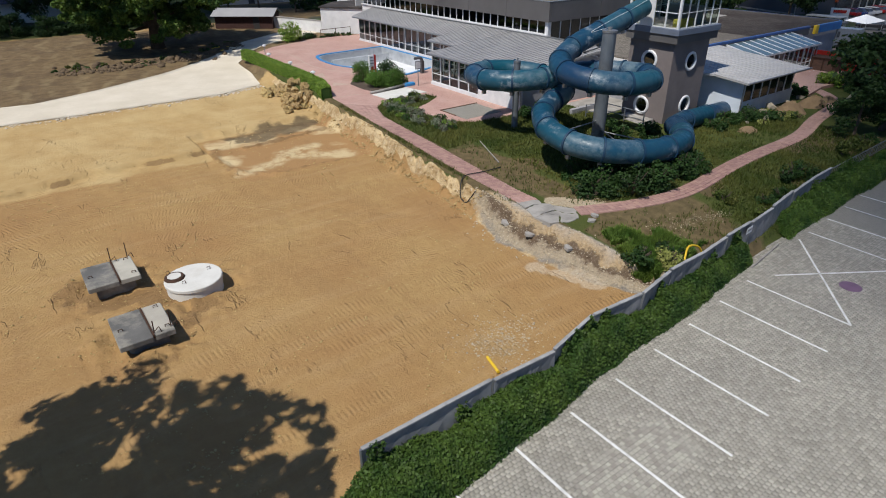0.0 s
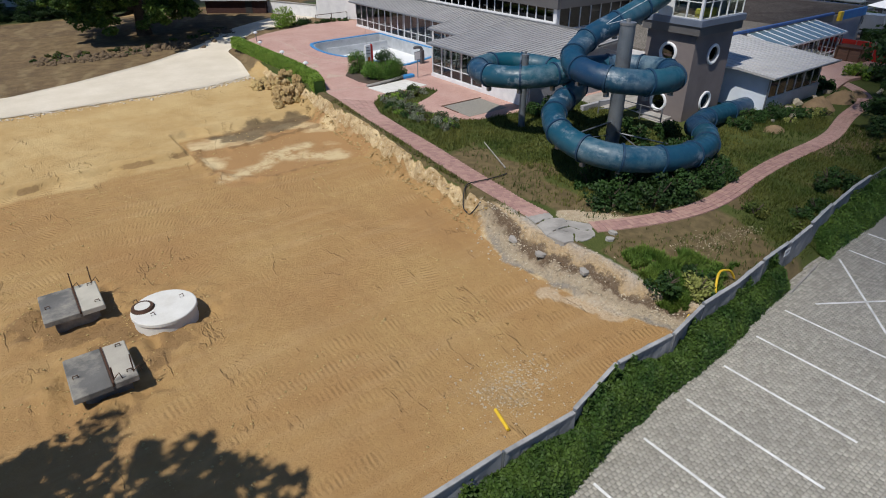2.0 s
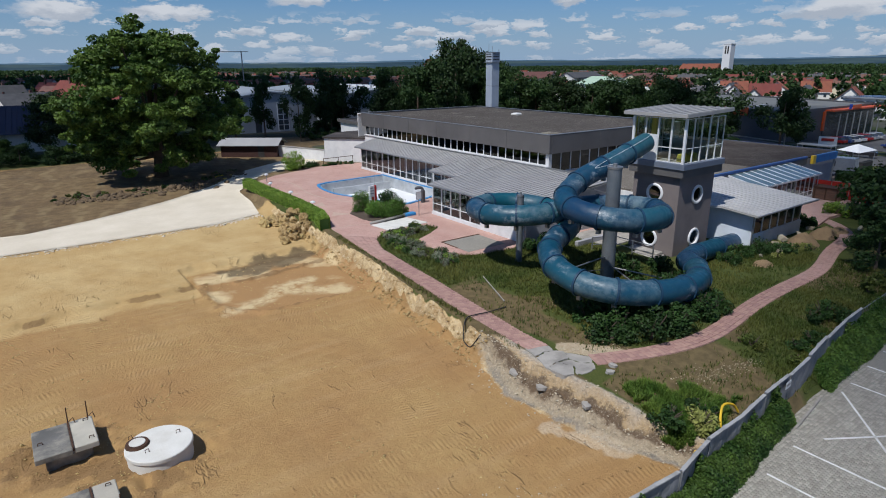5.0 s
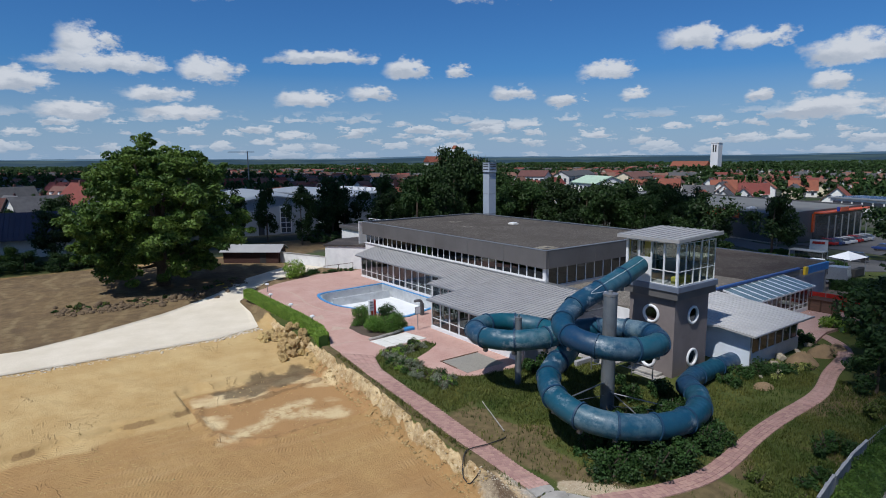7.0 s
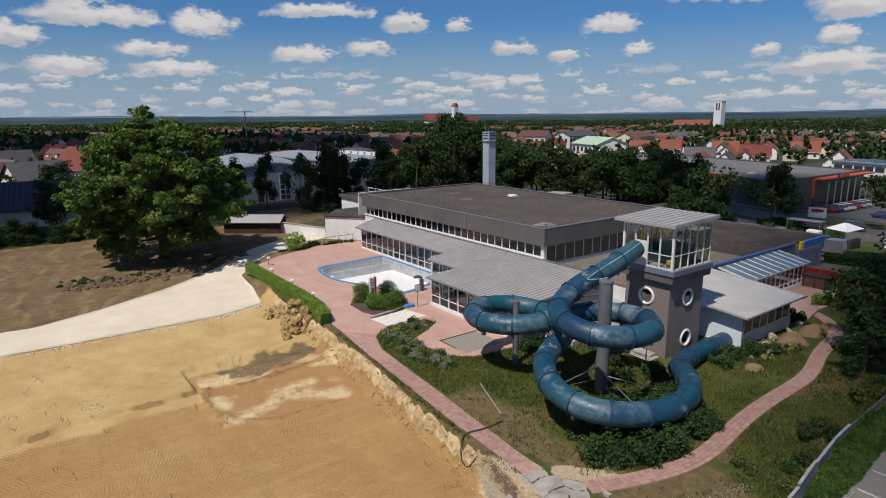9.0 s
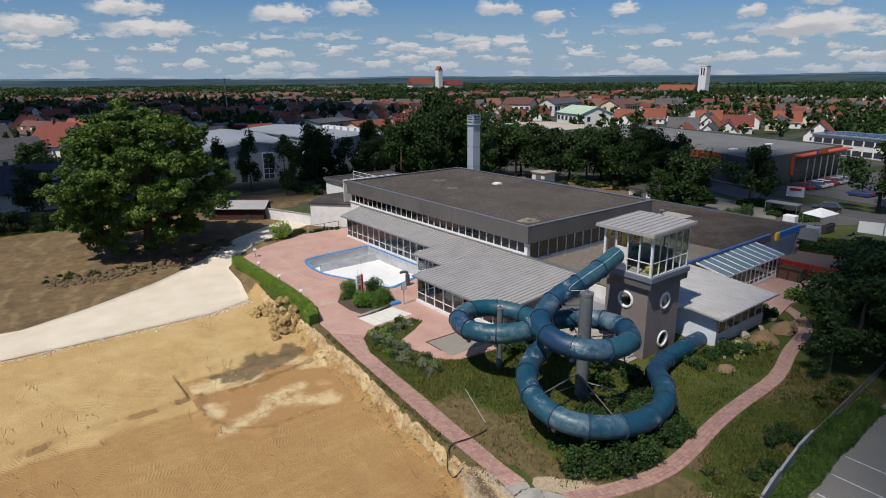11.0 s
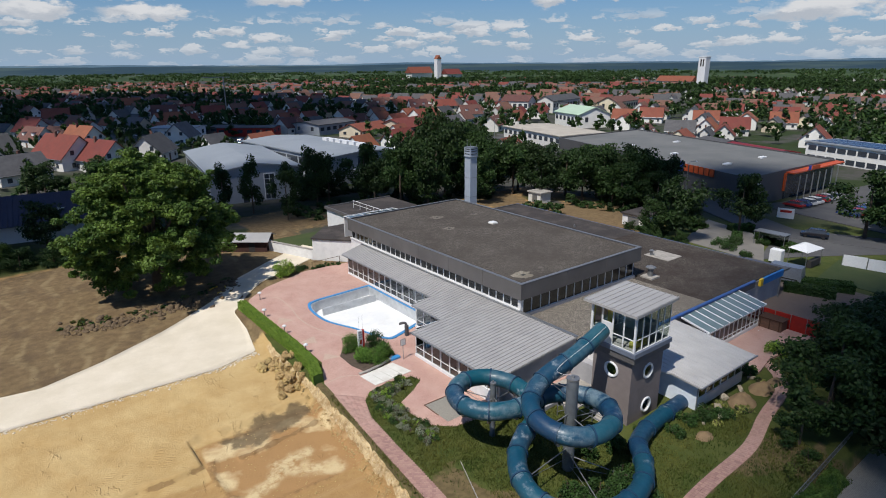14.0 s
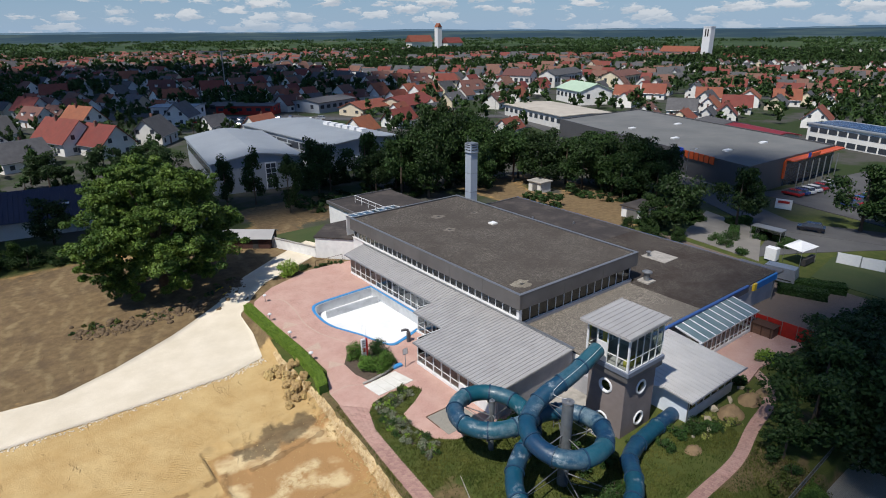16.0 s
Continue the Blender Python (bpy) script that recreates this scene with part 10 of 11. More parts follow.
part("nave_roof", G().add([(CX - 64, CY + 8, cz + 14), (CX - 6, CY + 8, cz + 14), (CX - 6, CY + 32, cz + 14), (CX - 64, CY + 32, cz + 14), (CX - 64, CY + 20, cz + 27), (CX - 6, CY + 20, cz + 27)], [(0, 1, 5, 4), (2, 3, 4, 5), (1, 2, 5), (3, 0, 4), (0, 3, 2, 1)]), M_TILE, ch, "red tiled nave roof")
part("aisle", G().box(CX + 10, CX + 50, CY - 20, CY + 2, cz - 1, cz + 11), M_HOUSE, ch)
part("aisle_roof", G().add([(CX + 9, CY - 22, cz + 11), (CX + 51, CY - 22, cz + 11), (CX + 51, CY + 4, cz + 11), (CX + 9, CY + 4, cz + 11), (CX + 9, CY - 9, cz + 22), (CX + 51, CY - 9, cz + 22)], [(0, 1, 5, 4), (2, 3, 4, 5), (1, 2, 5), (3, 0, 4), (0, 3, 2, 1)]), M_TILE, ch)

M_LOT = surf("pale_grey_lot", (0.19, 0.18, 0.165), (0.15, 0.142, 0.13), 0.3, 10, 0.9, bump=0.3, stain=(0.10, 0.095, 0.085), stain_scale=0.2, stain_amount=0.6)
# ---- street, cars and odds and ends to the east ----
solo("road_street", ribbon(G(), [(150, -60), (121, 25), (110, 48), (128, 74), (146, 92), (170, 150), (200, 215)], [(162, -55), (133, 25), (120.5, 46), (134, 66), (150, 83), (176, 147), (207, 212)], 120, 5, 0.12), M_ASPHALT, "grey asphalt street past the supermarket", "road", kind="structure")
solo("road_town_street", ribbon(G(), [(56, 428), (53.5, 363), (53, 313), (52, 291), (68, 275)], [(49, 428), (46.5, 363), (46, 313), (45, 284), (66, 267)], 60, 4, 0.15), M_ASPHALT, "grey asphalt street between town houses", "road", kind="structure")
solo("road_house_drive", ribbon(G(), [(15.5, 178), (12.5, 224)], [(9, 178), (6, 224)], 20, 4, 0.15), M_LOT, "pale grey paved drive beside houses", "road", kind="structure")
draped("pavement_market_lot", (131, 27), (190, 14), (196, 55), (141, 63), M_ASPHALT, "asphalt car park of the supermarket", "car park", 0.15)
draped("pavement_bus_lot", (90.5, 38.5), (108.5, 46.5), (114, 60), (93, 53), M_LOT, "pale grey paved lot behind the bus shelter", "car park", 0.09)
draped("pavement_dealer_lot", (60, 246), (80, 224), (128, 236), (116, 264), M_ASPHALT, "asphalt yard of the car dealer", "car park", 0.3)
draped("pavement_side_street", (92, 40), (112, 46), (121, 27), (100, 37), M_ASPHALT, "asphalt approach beside the bus stop", "road", 0.08)
solo("road_town", ribbon(G(), [(40, 440), (56, 330), (58, 285), (130, 232), (180, 205), (230, 160)], [(50, 442), (64, 332), (66, 290), (134, 239), (186, 212), (236, 166)], 100, 3, 0.3), M_ASPHALT, "town street between houses", "road", kind="structure")


def car_kind(label, paint, van=False):
    e = thing("van" if van else "car", label, "van" if van else "car", "parked cars", (0, 0, -500))
    L, W = (5.4, 1.95) if van else (4.4, 1.8)
    h1, h2 = (1.15, 2.3) if van else (0.85, 1.45)
    side = [(-L / 2, 0.35), (-L / 2, h1), (-L / 2 + (0.15 if van else 0.5), h2 if van else h1 + 0.05), (L / 2 - (1.5 if van else 1.6), h2 if van else h1 + 0.05), (L / 2 - 0.9, h1 + 0.02), (L / 2 - 0.05, h1 - 0.15), (L / 2, 0.4)]
    n = len(side)
    vs = [(x, s * W / 2 * (0.93 if z > h1 else 1), z) for s in (-1, 1) for x, z in side]
    part("body", G().add(vs, [tuple(range(n)), tuple(range(2 * n - 1, n - 1, -1))] + [(i, i + n, (i + 1) % n + n, (i + 1) % n) for i in range(n)]), paint, e)
    if van:
        part("windscreen", G().add([(L / 2 - 1.46, -0.8, h2 - 0.1), (L / 2 - 1.46, 0.8, h2 - 0.1), (L / 2 - 0.88, 0.85, h1 + 0.08), (L / 2 - 0.88, -0.85, h1 + 0.08)], [(0, 1, 2, 3), (3, 2, 1, 0)]), M_WIN, e)
        for s in (-1, 1):
            part("side_window", G().box(-0.6, 0.75, s * W / 2 * 0.985 - 0.03, s * W / 2 * 0.985 + 0.03, 1.3, 1.95), M_WIN, e)
            part("cab_window", G().box(0.95, 1.5, s * W / 2 * 0.985 - 0.03, s * W / 2 * 0.985 + 0.03, 1.28, 1.9), M_WIN, e)
            part("side_trim", G().box(-2.3, 2.3, s * W / 2 - 0.02, s * W / 2 + 0.025, 0.62, 0.76), M_BLACK, e)
            part("headlight", G().box(L / 2 - 0.1, L / 2 + 0.01, s * 0.75 - 0.16, s * 0.75 + 0.16, 0.72, 0.94), M_PVC, e)
        part("bumper", G().box(L / 2 - 0.1, L / 2 + 0.08, -W / 2 + 0.03, W / 2 - 0.03, 0.36, 0.6, 0.03), M_BLACK, e)
    else:
        part("cabin", G().add([(-L / 2 + 0.35, s * 0.82, h1 + 0.04) for s in (-1, 1)] + [(-L / 2 + 0.75, s * 0.66, h2) for s in (-1, 1)] + [(0.75, s * 0.66, h2) for s in (-1, 1)] + [(1.45, s * 0.82, h1 + 0.04) for s in (-1, 1)], [(0, 2, 3, 1), (4, 6, 7, 5), (0, 6, 4, 2), (1, 3, 5, 7)]), M_WIN, e)
        part("car_roof", G().box(-L / 2 + 0.72, 0.78, -0.68, 0.68, h2, h2 + 0.05, 0.02), paint, e)
    for sx in (-1, 1):
        for sy in (-1, 1):
            part("wheel", G().tube([(sx * L * 0.31, sy * (W / 2 - 0.12) - 0.1, 0.32), (sx * L * 0.31, sy * (W / 2 - 0.12) + 0.1, 0.32)], 0.32, 12), M_BLACK, e)
    return e


PAINTS = [surf("car_paint_" + n, c, [q * 0.85 for q in c], 1, 20, 0.25, 0.1, bump=0.0, spec=0.6) for n, c in (("white", (0.7, 0.7, 0.7)), ("silver", (0.35, 0.36, 0.38)), ("black", (0.02, 0.02, 0.025)), ("red", (0.35, 0.02, 0.02)), ("blue", (0.03, 0.06, 0.2)))]
CARS = [car_kind(n + " car parked in a row", p) for n, p in zip(("white", "silver", "black", "red", "dark blue"), PAINTS)]
VAN = car_kind("blue-grey delivery van parked by the bath", surf("car_paint_blue_grey", (0.20, 0.225, 0.265), (0.17, 0.19, 0.225), 1, 20, 0.3, 0.2, bump=0.0, spec=0.6), True)


def park_at(kind, x, y, turn, lift=0.1, s=1.0):
    copy_thing(kind, pose(x, y, g1(x, y) + lift, 0, 0, turn) @ Matrix.Diagonal((s, s, s, 1)))


park_at(VAN, 84.0, 33.4, 98, 0.08, 1.0)
for i in range(26):
    park_at(CARS[int(rt.integers(0, 5))], 66 + (i % 9) * 5.4 + rt.normal() * 0.3 + (i // 9) * 5, 250 - (i % 9) * 0.6 - (i // 9) * 9, 50 + rt.normal() * 4, 0.3)
for i in range(14):
    park_at(CARS[int(rt.integers(0, 5))], 146 + (i % 7) * 2.9, 57 - (i // 7) * 11 - (i % 7) * 0.2, 84 + rt.normal() * 3, 0.2)
for x, y, k, a in ((116.5, 41.5, 2, 108), (152, 93, 0, 60), (196, 196, 1, 60), (205, 205, 2, 60), (140, 34, 3, 10), (60, 300, 0, 100), (120, 240, 1, 140)):
    park_at(CARS[k], x, y, a, 0.25)
tent = thing("market_stall", "white canopy stall trailer on the forecourt", "stall")
tz = g1(92.0, 32.5)
part("canopy", G().add([(92.9, 33.7, tz + 2.4), (97.2, 33.1, tz + 2.5), (97.9, 36.3, tz + 2.6), (93.6, 36.7, tz + 2.5), (95.5, 35.0, tz + 3.3)], [(0, 1, 4), (1, 2, 4), (2, 3, 4), (3, 0, 4)]), M_PVC, tent, "white canopy")
for x, y in ((93.1, 33.8), (97.0, 33.3), (97.7, 36.1), (93.7, 36.5)):
    part("pole", G().cyl(x, y, tz, tz + 2.5, 0.04, 6), M_STEEL, tent)
part("trailer", G().box(91.9, 93.1, 36.8, 38.5, tz + 0.3, tz + 2.2, 0.08), M_PVC, tent)
part("counter", G().box(94.0, 97.4, 33.4, 34.0, tz, tz + 1.0), M_DARK, tent)
bus = thing("bus_shelter", "glazed bus shelter beside the street", "bus shelter")
bz = g1(103, 43)
part("roof", G().box(102.0, 104.0, 40.6, 45.6, bz + 2.3, bz + 2.42), M_STEEL, bus)
for x, y in ((102.1, 40.7), (103.9, 40.7), (102.1, 45.5), (103.9, 45.5)):
    part("post", G().cyl(x, y, bz, bz + 2.3, 0.05, 6), M_STEEL, bus)
part("glass_back", G().box(103.85, 103.9, 40.8, 45.4, bz + 0.3, bz + 2.2), M_GLASS, bus)
hut = thing("site_hut", "small white concrete transformer hut", "hut")
hz_ = g1(97.2, 90)
part("wall", G().box(95.6, 98.8, 88.2, 91.8, hz_ - 0.3, hz_ + 2.2), M_CONCRETE_WHITE, hut)
part("roof", G().box(95.3, 99.1, 87.9, 92.1, hz_ + 2.2, hz_ + 2.45, 0.05), M_CONCRETE, hut)
part("door", G().box(95.55, 95.6, 89.2, 90.6, hz_ - 0.1, hz_ + 1.8), M_STEEL, hut)
hut2 = thing("garage", "low white garage with a dark flat roof", "garage")
q = g1(98, 64.5)
part("wall", G().box(94.8, 101.0, 62.2, 66.6, q - 0.3, q + 2.2), M_WHITE, hut2)
part("roof", G().box(94.5, 101.3, 61.9, 66.9, q + 2.2, q + 2.45), M_BITUMEN, hut2)
part("door", G().box(94.74, 94.8, 63.0, 65.4, q, q + 1.9), M_STEEL, hut2)
wf = thing("white_panel_fence", "white panel fence along the street", "fence")
for i in range(8):
    x, y = 100.6 + i * 0.95, 31.6 - i * 3.0
    part("panel", G().slab([(x, y), (x + 0.1, y), (x + 0.98, y - 2.9), (x + 0.88, y - 2.9)], g1(x, y) - 0.1, g1(x, y) + 1.7), M_PVC, wf)
    part("post", G().cyl(x, y, g1(x, y) - 0.2, g1(x, y) + 1.8, 0.06, 6), M_STEEL, wf)
M_LAWN = surf("mown_lawn", (0.034, 0.056, 0.014), (0.05, 0.066, 0.02), 0.3, 12, 0.95, bump=0.3)
draped("ground_lawn", (90.2, 16), (108, 20), (103.5, 33.0), (90.2, 31), M_LAWN, "mown lawn beside the forecourt", "lawn")
draped("ground_lawn", (35.8, 84.6), (46.5, 84.6), (46.5, 94), (36.6, 94), M_LAWN, "small green lawn behind the white wall", "lawn")


def street_lamp(x, y, h):
    e = thing("street_lamp", "tall grey street lamp", "street lamp", "street lamps")
    z = g1(x, y)
    part("mast", G().tube([(x, y, z), (x, y, z + h * 0.9), (x + 0.3, y - 0.2, z + h), (x + 1.2, y - 0.9, z + h + 0.1)], [0.1, 0.07, 0.05, 0.05], 8), M_STEEL, e)
    part("head", G().box(x + 1.0, x + 1.8, y - 1.2, y - 0.9, z + h, z + h + 0.14, 0.03), M_PVC, e)


for x, y in ((136, 78), (112, 52), (127, 30), (150, 246), (120, 262), (172, 218), (98, 285), (190, 205), (160, 268)):
    street_lamp(x, y, 8.5)
tc = thing("tower_crane", "slim distant tower crane", "crane")
part("mast", G().beam((130.5, 387.5, -5), (130.5, 387.5, 21.4), 0.55), M_STEEL, tc)
part("jib", G().beam((134.5, 386.0, 21.0), (119.5, 391.5, 21.0), 0.4), M_STEEL, tc)

# the patterns from which the copies were made are not part of the place
for e in KINDS + FARK + HOUSES + FARH + CARS + [VAN]:
    for o in (*e.children_recursive, e):
        bpy.data.objects.remove(o)


# ---- unseen clouds added out of view to shade the town, gardens and car park ----
def cloud(name, label, shade_at, rx, ry, height, seed):
    """A lumpy cumulus whose shadow falls on the given place."""
    k = height / SUN.z
    cx, cy = shade_at[0] + SUN.x * k, shade_at[1] + SUN.y * k
    r = np.random.default_rng(seed)
    bm = bmesh.new()
    bmesh.ops.create_icosphere(bm, subdivisions=5, radius=1)
    for q in bm.verts:
        a = math.atan2(q.co.y, q.co.x)
        lump = 0.82 + 0.36 * noise.noise(q.co * 2.1 + Vector((seed, 0, 0))) + 0.22 * noise.noise(q.co * 5.0 + Vector((0, seed, 0))) + 0.10 * noise.noise(q.co * 12.0)
        q.co = Vector((cx + q.co.x * rx * lump, cy + q.co.y * ry * lump, height + (q.co.z * 60 if q.co.z > 0 else q.co.z * 15) * lump))
    me = bpy.data.meshes.new(name)
    bm.to_mesh(me)
    bm.free()
    return tagged(put(name, me, M_CLOUD, True), label, "cloud", "clouds", kind="structure")


M_CLOUD = surf("white_cloud", (0.9, 0.9, 0.9), (0.86, 0.86, 0.87), 0.01, 0.1, 1.0, bump=0.0, spec=0.0)
cloud("backdrop_cloud", "unseen white cloud added to shade the town", (85, 470), 180, 240, 1300, 3)
cloud("backdrop_cloud", "unseen white cloud added to shade the car park", (74, 2), 46, 25, 1500, 8)
cloud("backdrop_cloud", "unseen white cloud added to shade the street", (122, 62), 18, 20, 1400, 5)
cloud("backdrop_cloud", "unseen white cloud added to shade the ground by the halls", (48, 113), 27, 13, 1450, 9)
cloud("backdrop_cloud", "unseen white cloud added to shade the gardens", (-8, 122), 40, 24, 1350, 6)

# ---- wooded hills on the skyline: a glowing sheet, haze painted blue ----
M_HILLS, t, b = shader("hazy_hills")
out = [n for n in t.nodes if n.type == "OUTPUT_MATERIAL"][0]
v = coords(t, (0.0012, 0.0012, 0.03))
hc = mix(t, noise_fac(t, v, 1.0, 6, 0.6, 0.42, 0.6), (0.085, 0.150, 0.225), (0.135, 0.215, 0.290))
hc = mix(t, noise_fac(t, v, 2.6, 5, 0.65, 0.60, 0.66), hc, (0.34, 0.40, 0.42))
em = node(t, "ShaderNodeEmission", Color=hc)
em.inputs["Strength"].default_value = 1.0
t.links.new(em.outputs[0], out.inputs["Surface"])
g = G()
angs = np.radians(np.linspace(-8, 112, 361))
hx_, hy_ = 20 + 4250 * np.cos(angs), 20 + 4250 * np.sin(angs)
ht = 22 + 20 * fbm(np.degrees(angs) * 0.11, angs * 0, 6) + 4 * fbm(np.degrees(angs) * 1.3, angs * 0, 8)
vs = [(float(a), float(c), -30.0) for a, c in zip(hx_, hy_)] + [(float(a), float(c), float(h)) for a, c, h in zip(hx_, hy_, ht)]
solo("backdrop_hills", g.add(vs, [(i, i + 1, 362 + i, 361 + i) for i in range(360)]), M_HILLS, "low wooded hills on the skyline in painted haze blue", "hills", kind="structure")

# ---- rough grass, blade tufts over the banks ----
r = np.random.default_rng(404)
n = 95000
x, y = r.uniform(19.5, 47, n), r.uniform(11.9, 44, n)
sparse = fbm(x * 0.22, y * 0.22, 51) < r.uniform(0.45, 0.74, n) + 0.1 * (x > 29)
bxg = np.interp(y, BANK_Y, BANK_X)
pl = np.interp(-y, [-p[1] for p in PATH_L], [p[0] for p in PATH_L])
pr = np.interp(-y, [-p[1] for p in PATH_R], [p[0] for p in PATH_R])
bo, bi = np.interp(x, [p[0] for p in BR_OUT], [p[1] for p in BR_OUT]), np.interp(x, [p[0] for p in BR_IN], [p[1] for p in BR_IN])
in_path = ((x > pl - 0.1) & (x < pr + 0.12) & (y > 20)) | ((y > bo - 0.1) & (y < bi + 0.15) & (x > 21.8))
brown = (np.abs(x - np.interp(y, [17, 20, 25, 30], [23.4, 23.0, 22.9, 23.2])) < 1.2 + 0.8 * fbm(x, y, 33)) & (y > 17.5) & (y < 30) | (y < bo) & (y > bo - 1.6 + 1.2 * fbm(x * 0.5, y * 0.5, 34)) & (x < 30)
kh = (x < 28.5) & (y < bo + 0.2) & (np.hypot((x - 21.6) / 2.6, (y - 13.7) / 1.5) + 0.5 * (fbm(x * 0.8, y * 0.8, 55) - 0.5) > 0.95)
ok = sparse & ~(kh & (r.uniform(0, 1, n) < 0.8)) & ~(brown & (r.uniform(0, 1, n) < 0.85)) & (x > bxg + np.interp(y, BANK_Y, BANK_W) + 0.1) & ~in_path & ~inside(TERRACE, x, y) & ~((x > 36.3) & (y > 23)) & ~((x < 22.4) & (y > 17.6) & (y < 21.4))
x, y = x[ok], y[ok]
z = gz(x, y)
k = len(x)
V = []
for b_ in range(3):
    a = r.uniform(0, math.tau, k)
    h, lean, w = r.uniform(0.07, 0.24, k) * (0.6 + 0.9 * fbm(x * 0.4, y * 0.4, 12)), r.uniform(0.02, 0.14, k), r.uniform(0.012, 0.03, k)
    ox, oy = x + r.normal(size=k) * 0.05, y + r.normal(size=k) * 0.05
    base1 = np.stack([ox - np.sin(a) * w, oy + np.cos(a) * w, z - 0.02], -1)
    base2 = np.stack([ox + np.sin(a) * w, oy - np.cos(a) * w, z - 0.02], -1)
    tip = np.stack([ox + np.cos(a) * lean, oy + np.sin(a) * lean, z + h], -1)
    V.append(np.stack([base1, base2, tip], 1).reshape(-1, 3))
V = np.concatenate(V)
tagged(put("rough_grass", mesh_np("rough_grass", V, np.arange(len(V)).reshape(-1, 3)), M_GRASS), "rough dry-green grass round the slide", "grass", kind="stuff")

# green weeds that cover the corner of the bank by the fence
M_WEEDS = leafy("green_weeds", (0.058, 0.118, 0.018), (0.125, 0.185, 0.032), 0.9)
x, y = r.uniform(20.2, 25.4, 26000), r.uniform(12.5, 16.4, 26000)
weedy = inside([(20.5, 13.0), (20.8, 14.5), (21.2, 16.1), (22.2, 15.7), (23.4, 14.8), (25.2, 13.0), (22.5, 12.6)], x + 0.9 * (fbm(x * 1.1, y * 1.1, 57) - 0.5), y + 0.9 * (fbm(x * 1.1, y * 1.1, 58) - 0.5)) & (fbm(x * 1.6, y * 1.6, 59) > 0.38)
x, y = x[weedy], y[weedy]
z, k = gz(x, y), len(x)
V = []
for b_ in range(3):
    a = r.uniform(0, math.tau, k)
    h, lean, w = r.uniform(0.10, 0.32, k) * (0.4 + 1.2 * fbm(x * 0.9, y * 0.9, 61)), r.uniform(0.05, 0.22, k), r.uniform(0.02, 0.045, k)
    base1 = np.stack([x - np.sin(a) * w, y + np.cos(a) * w, z - 0.02], -1)
    base2 = np.stack([x + np.sin(a) * w, y - np.cos(a) * w, z - 0.02], -1)
    V.append(np.stack([base1, base2, np.stack([x + np.cos(a) * lean, y + np.sin(a) * lean, z + h], -1)], 1).reshape(-1, 3))
V = np.concatenate(V)
tagged(put("weed_patch", mesh_np("weed_patch", V, np.arange(len(V)).reshape(-1, 3)), M_WEEDS), "dense green weeds on the bank by the fence", "weeds", kind="stuff")

# ---- block paving of the car park: each block with its own edge ----
M_BLOCK = surf("grey_paving_block", (0.39, 0.37, 0.316), (0.33, 0.313, 0.267), 0.55, 40, 0.9, bump=0.3, vary=0.45, stain=(0.21, 0.20, 0.178), stain_scale=0.22, stain_amount=0.4)
M_BLOCKS, t, b = shader("grey_paving_blocks")
v = coords(t)
geo = t.nodes.new("ShaderNodeNewGeometry")
col = mix(t, geo.outputs["Random Per Island"], (0.43, 0.405, 0.345), (0.27, 0.255, 0.215))
col = mix(t, math_node(t, "MULTIPLY", noise_fac(t, v, 0.22, 8, 0.7, 0.45, 0.65), 0.4), col, (0.21, 0.20, 0.178))
col = mix(t, math_node(t, "MULTIPLY", noise_fac(t, v, 9, 4, 0.7), 0.3), col, (0.20, 0.19, 0.17))
t.links.new(col, b.inputs["Base Color"])
b.inputs["Roughness"].default_value = 0.9
b.inputs["Specular IOR Level"].default_value = 0.25
BW, BH = 0.165, 0.145
hx, hy, off = BW / 2 - 0.006, BH / 2 - 0.006, 0.010
# interlocking outline: two bent flanks
OUT = [(-hx, -hy), (-hx * 0.15, -hy + off), (hx, -hy), (hx - off, 0.0), (hx, hy), (hx * 0.15, hy + off), (-hx, hy), (-hx - off, 0.0)]
TOPZ, CH = -1.458, 0.008
o = np.array(OUT)
ring1 = np.concatenate([o, np.full((8, 1), TOPZ - CH)], 1)
ring2 = np.concatenate([o * 0.93, np.full((8, 1), TOPZ)], 1)
BV = np.concatenate([ring1, ring2])
BF = [(i, (i + 1) % 8, 8 + (i + 1) % 8, 8 + i) for i in range(8)]
one = bpy.data.meshes.new("paving_block")
one.from_pydata(BV.tolist(), [], BF + [tuple(range(8, 16))])
one.materials.append(M_BLOCK)
one.update()
cols, rows = int((34.5 - 4.0) / BW), int((12.2 - 0.5) / BH)
gxs, gys = np.meshgrid(np.arange(cols), np.arange(rows))
px = 4.0 + gxs * BW + (gys % 2) * BW * 0.5
py = 0.5 + gys * BH
px, py = px.ravel(), py.ravel()
keep = inside(scaled(PARK, 1.0), px, py) & (py < np.interp(px, [4, 6.5, 10, 12.4, 15.2, 17.8, 21.6, 25.7, 31, 38], [8.6, 9.2, 9.7, 10.0, 10.4, 10.6, 10.85, 11.3, 11.6, 12.0]) + 0.25) & (px + 1.6 * py > 13.0)
px, py = px[keep], py[keep]
near = (px > 10.0) & (px < 14.1) & (py > 6.0) & (py < 9.2)
sel = np.flatnonzero(near)[:298]
mask = np.zeros(len(px), bool)
mask[sel] = True
for i in sel:
    ob = bpy.data.objects.new("paving_block", one)
    scene.collection.objects.link(ob)
    ob.location = (float(px[i]), float(py[i]), float(r.normal() * 0.002))
    ob.parent = car_park
rx, ry = px[~mask], py[~mask]
nb = len(rx)
dz = r.normal(size=nb) * 0.002
VV = (BV[None] + np.stack([rx, ry, dz], -1)[:, None]).reshape(-1, 3)
base = (np.arange(nb) * 16)[:, None, None]
SF = (np.array(BF)[None] + base).reshape(-1, 4)
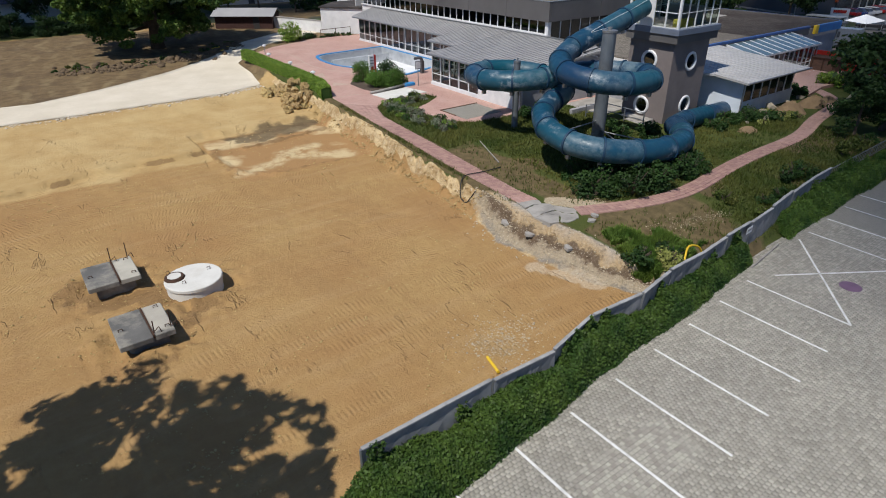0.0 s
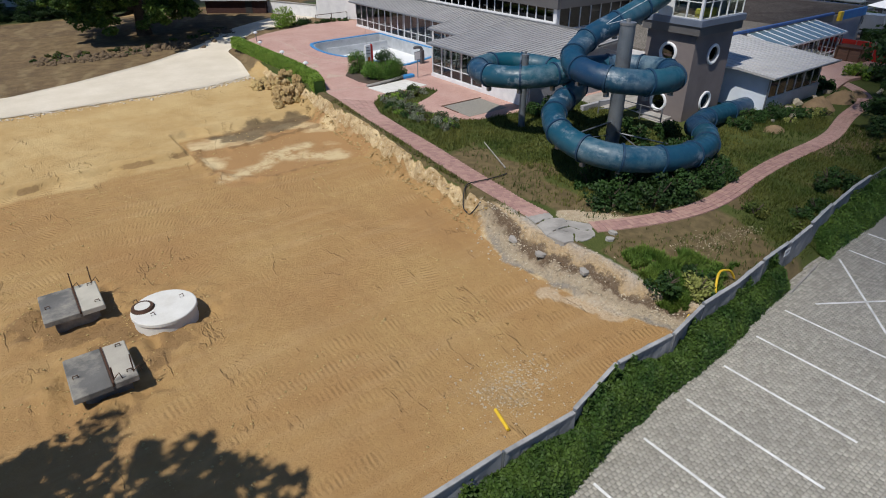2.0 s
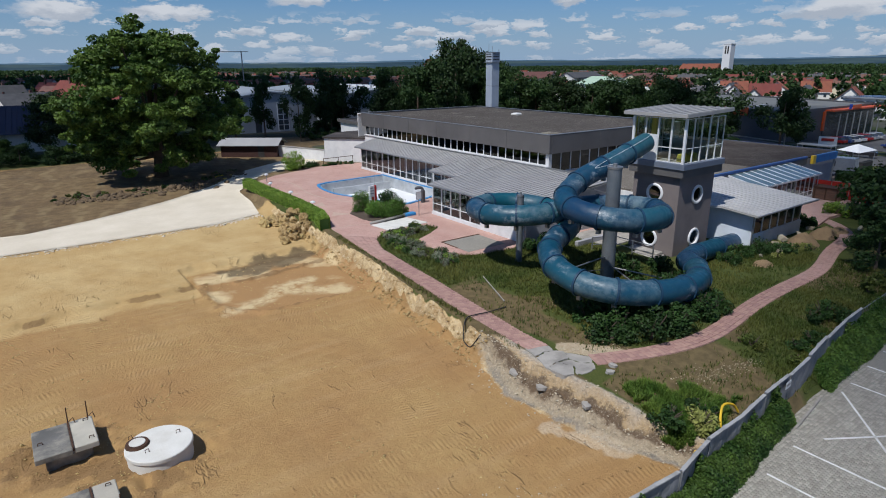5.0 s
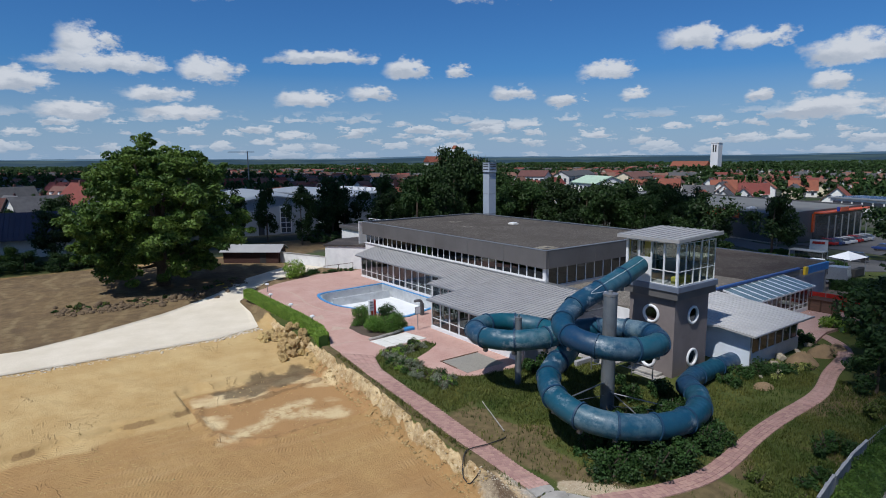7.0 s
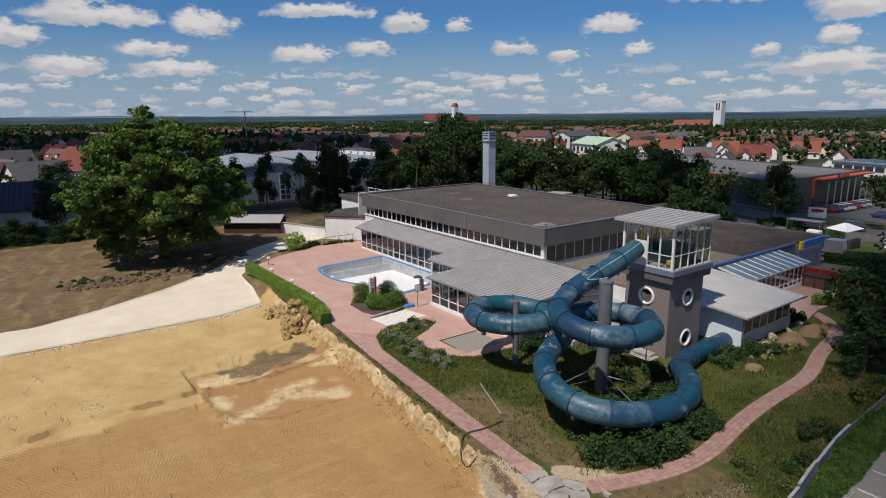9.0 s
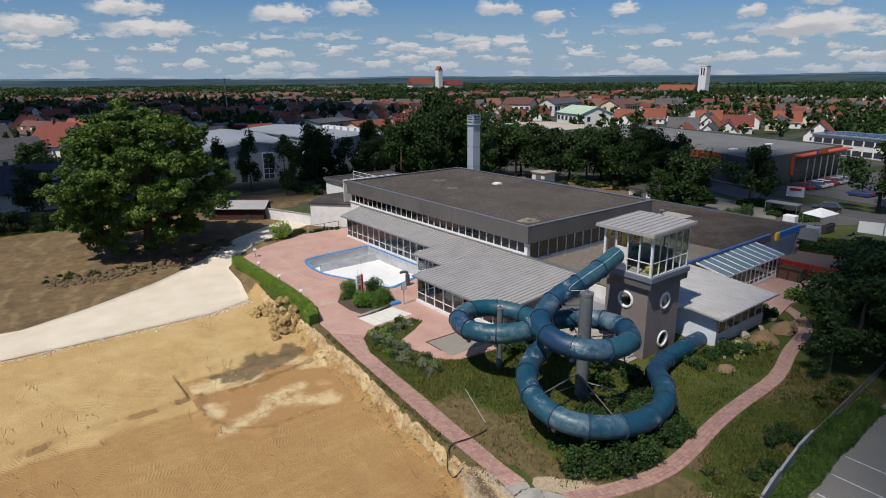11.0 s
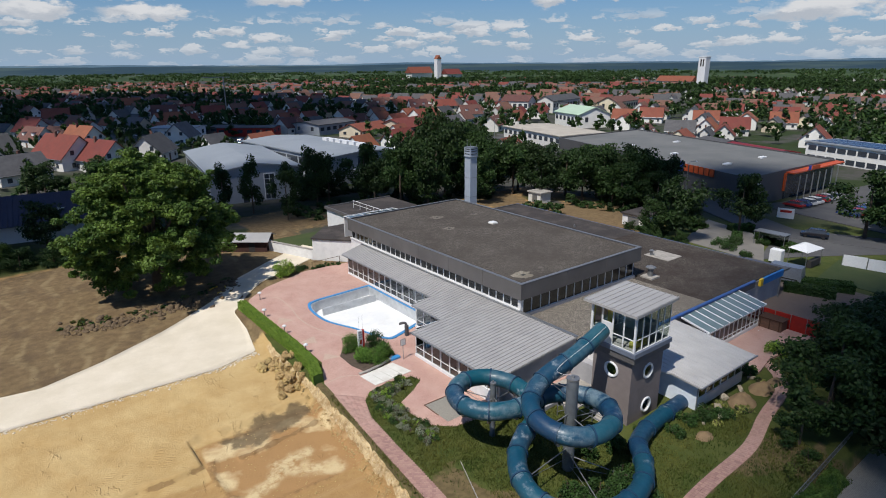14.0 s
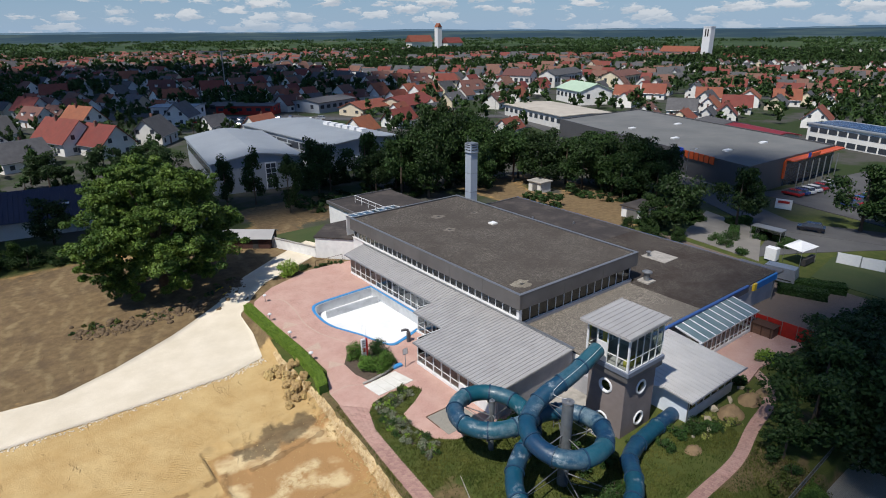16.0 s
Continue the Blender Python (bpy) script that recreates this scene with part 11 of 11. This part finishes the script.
TF = (np.array([(8, 9, 10, 11), (8, 11, 12, 15), (12, 13, 14, 15)])[None] + base).reshape(-1, 4)
rest = put("paving_blocks", mesh_np("paving_blocks", VV, np.concatenate([SF, TF])), M_BLOCKS)
rest.parent = car_park
rest["kind"] = "stuff"

# ---- red blocks of the garden paths ----
M_REDBLOCK = surf("red_paving_block", (0.345, 0.208, 0.178), (0.285, 0.170, 0.145), 2.5, 40, 0.9, bump=0.3, vary=0.3, stain=(0.33, 0.235, 0.195), stain_scale=0.5, stain_amount=0.6)
M_REDBLOCKS, t, b = shader("red_paving_blocks")
v = coords(t)
geo = t.nodes.new("ShaderNodeNewGeometry")
col = mix(t, geo.outputs["Random Per Island"], (0.42, 0.252, 0.216), (0.32, 0.187, 0.157))
col = mix(t, math_node(t, "MULTIPLY", noise_fac(t, v, 0.5, 7, 0.7), 0.5), col, (0.38, 0.265, 0.22))
col = mix(t, math_node(t, "MULTIPLY", noise_fac(t, v, 2.5, 6, 0.7, 0.52, 0.66), 0.6), col, (0.22, 0.15, 0.12))
t.links.new(col, b.inputs["Base Color"])
b.inputs["Roughness"].default_value = 0.9


def lay_path(left, right, across, course, parent, near):
    """Blocks in courses between two edges; the nearest are pieces of their own, the rest one mesh."""
    def along(pts, k):
        d = np.concatenate([[0], np.cumsum([math.dist(p, q) for p, q in zip(pts, pts[1:])])])
        s = np.linspace(0, d[-1], k)
        return np.stack([np.interp(s, d, [p[0] for p in pts]), np.interp(s, d, [p[1] for p in pts])], -1), d[-1]
    n = int(along(left, 2)[1] / course)
    a, c = along(left, n + 1)[0], along(right, n + 1)[0]
    w0, l0 = 0.5 * float(np.mean(np.linalg.norm(c - a, axis=1))) / across, course / 2
    base = np.array([(-w0, -l0), (w0, -l0), (w0, l0), (-w0, l0)]) * 0.965
    bv = np.concatenate([np.c_[base, np.full(4, 0.0)], np.c_[base, np.full(4, 0.034)], np.c_[base * 0.93, np.full(4, 0.042)]])
    bf = [(k + i, k + (i + 1) % 4, k + 4 + (i + 1) % 4, k + 4 + i) for k in (0, 4) for i in range(4)] + [(8, 9, 10, 11)]
    me = bpy.data.meshes.new("paving_block")
    me.from_pydata(bv.tolist(), [], bf)
    me.materials.append(M_REDBLOCK)
    me.update()
    V, F, count = [], [], 0
    for i in range(n):
        for j in range(across):
            s = (j + 0.5) / across
            p = (a[i] * (1 - s) + c[i] * s + a[i + 1] * (1 - s) + c[i + 1] * s) / 2
            wdir = (c[i] - a[i])
            wide = np.linalg.norm(wdir)
            wdir = wdir / wide
            sc = wide / (2 * w0 * across)
            m = np.array([(wdir[0] * sc, -wdir[1]), (wdir[1] * sc, wdir[0])])
            z = g1(p[0], p[1]) + 0.012 + float(r.normal()) * 0.004
            if near(p) and count < 300:
                count += 1
                ob = bpy.data.objects.new("paving_block", me)
                scene.collection.objects.link(ob)
                ob.matrix_world = Matrix(((m[0][0], m[0][1], 0, p[0]), (m[1][0], m[1][1], 0, p[1]), (0, 0, 1, z), (0, 0, 0, 1)))
                ob.parent = parent
            else:
                V.append(np.c_[bv[:, :2] @ m.T + p, bv[:, 2] + z])
                F.append(np.array(bf) + 12 * len(F))
    if V:
        ob = put("paving_blocks", mesh_np("paving_blocks", np.concatenate(V), np.concatenate(F)), M_REDBLOCKS)
        ob.parent = parent
        ob["kind"] = "stuff"


lay_path(PATH_L, PATH_R, 5, 0.26, path_w, lambda p: p[1] < 37)
lay_path(BR_OUT, BR_IN, 4, 0.26, path_s, lambda p: p[0] < 42)
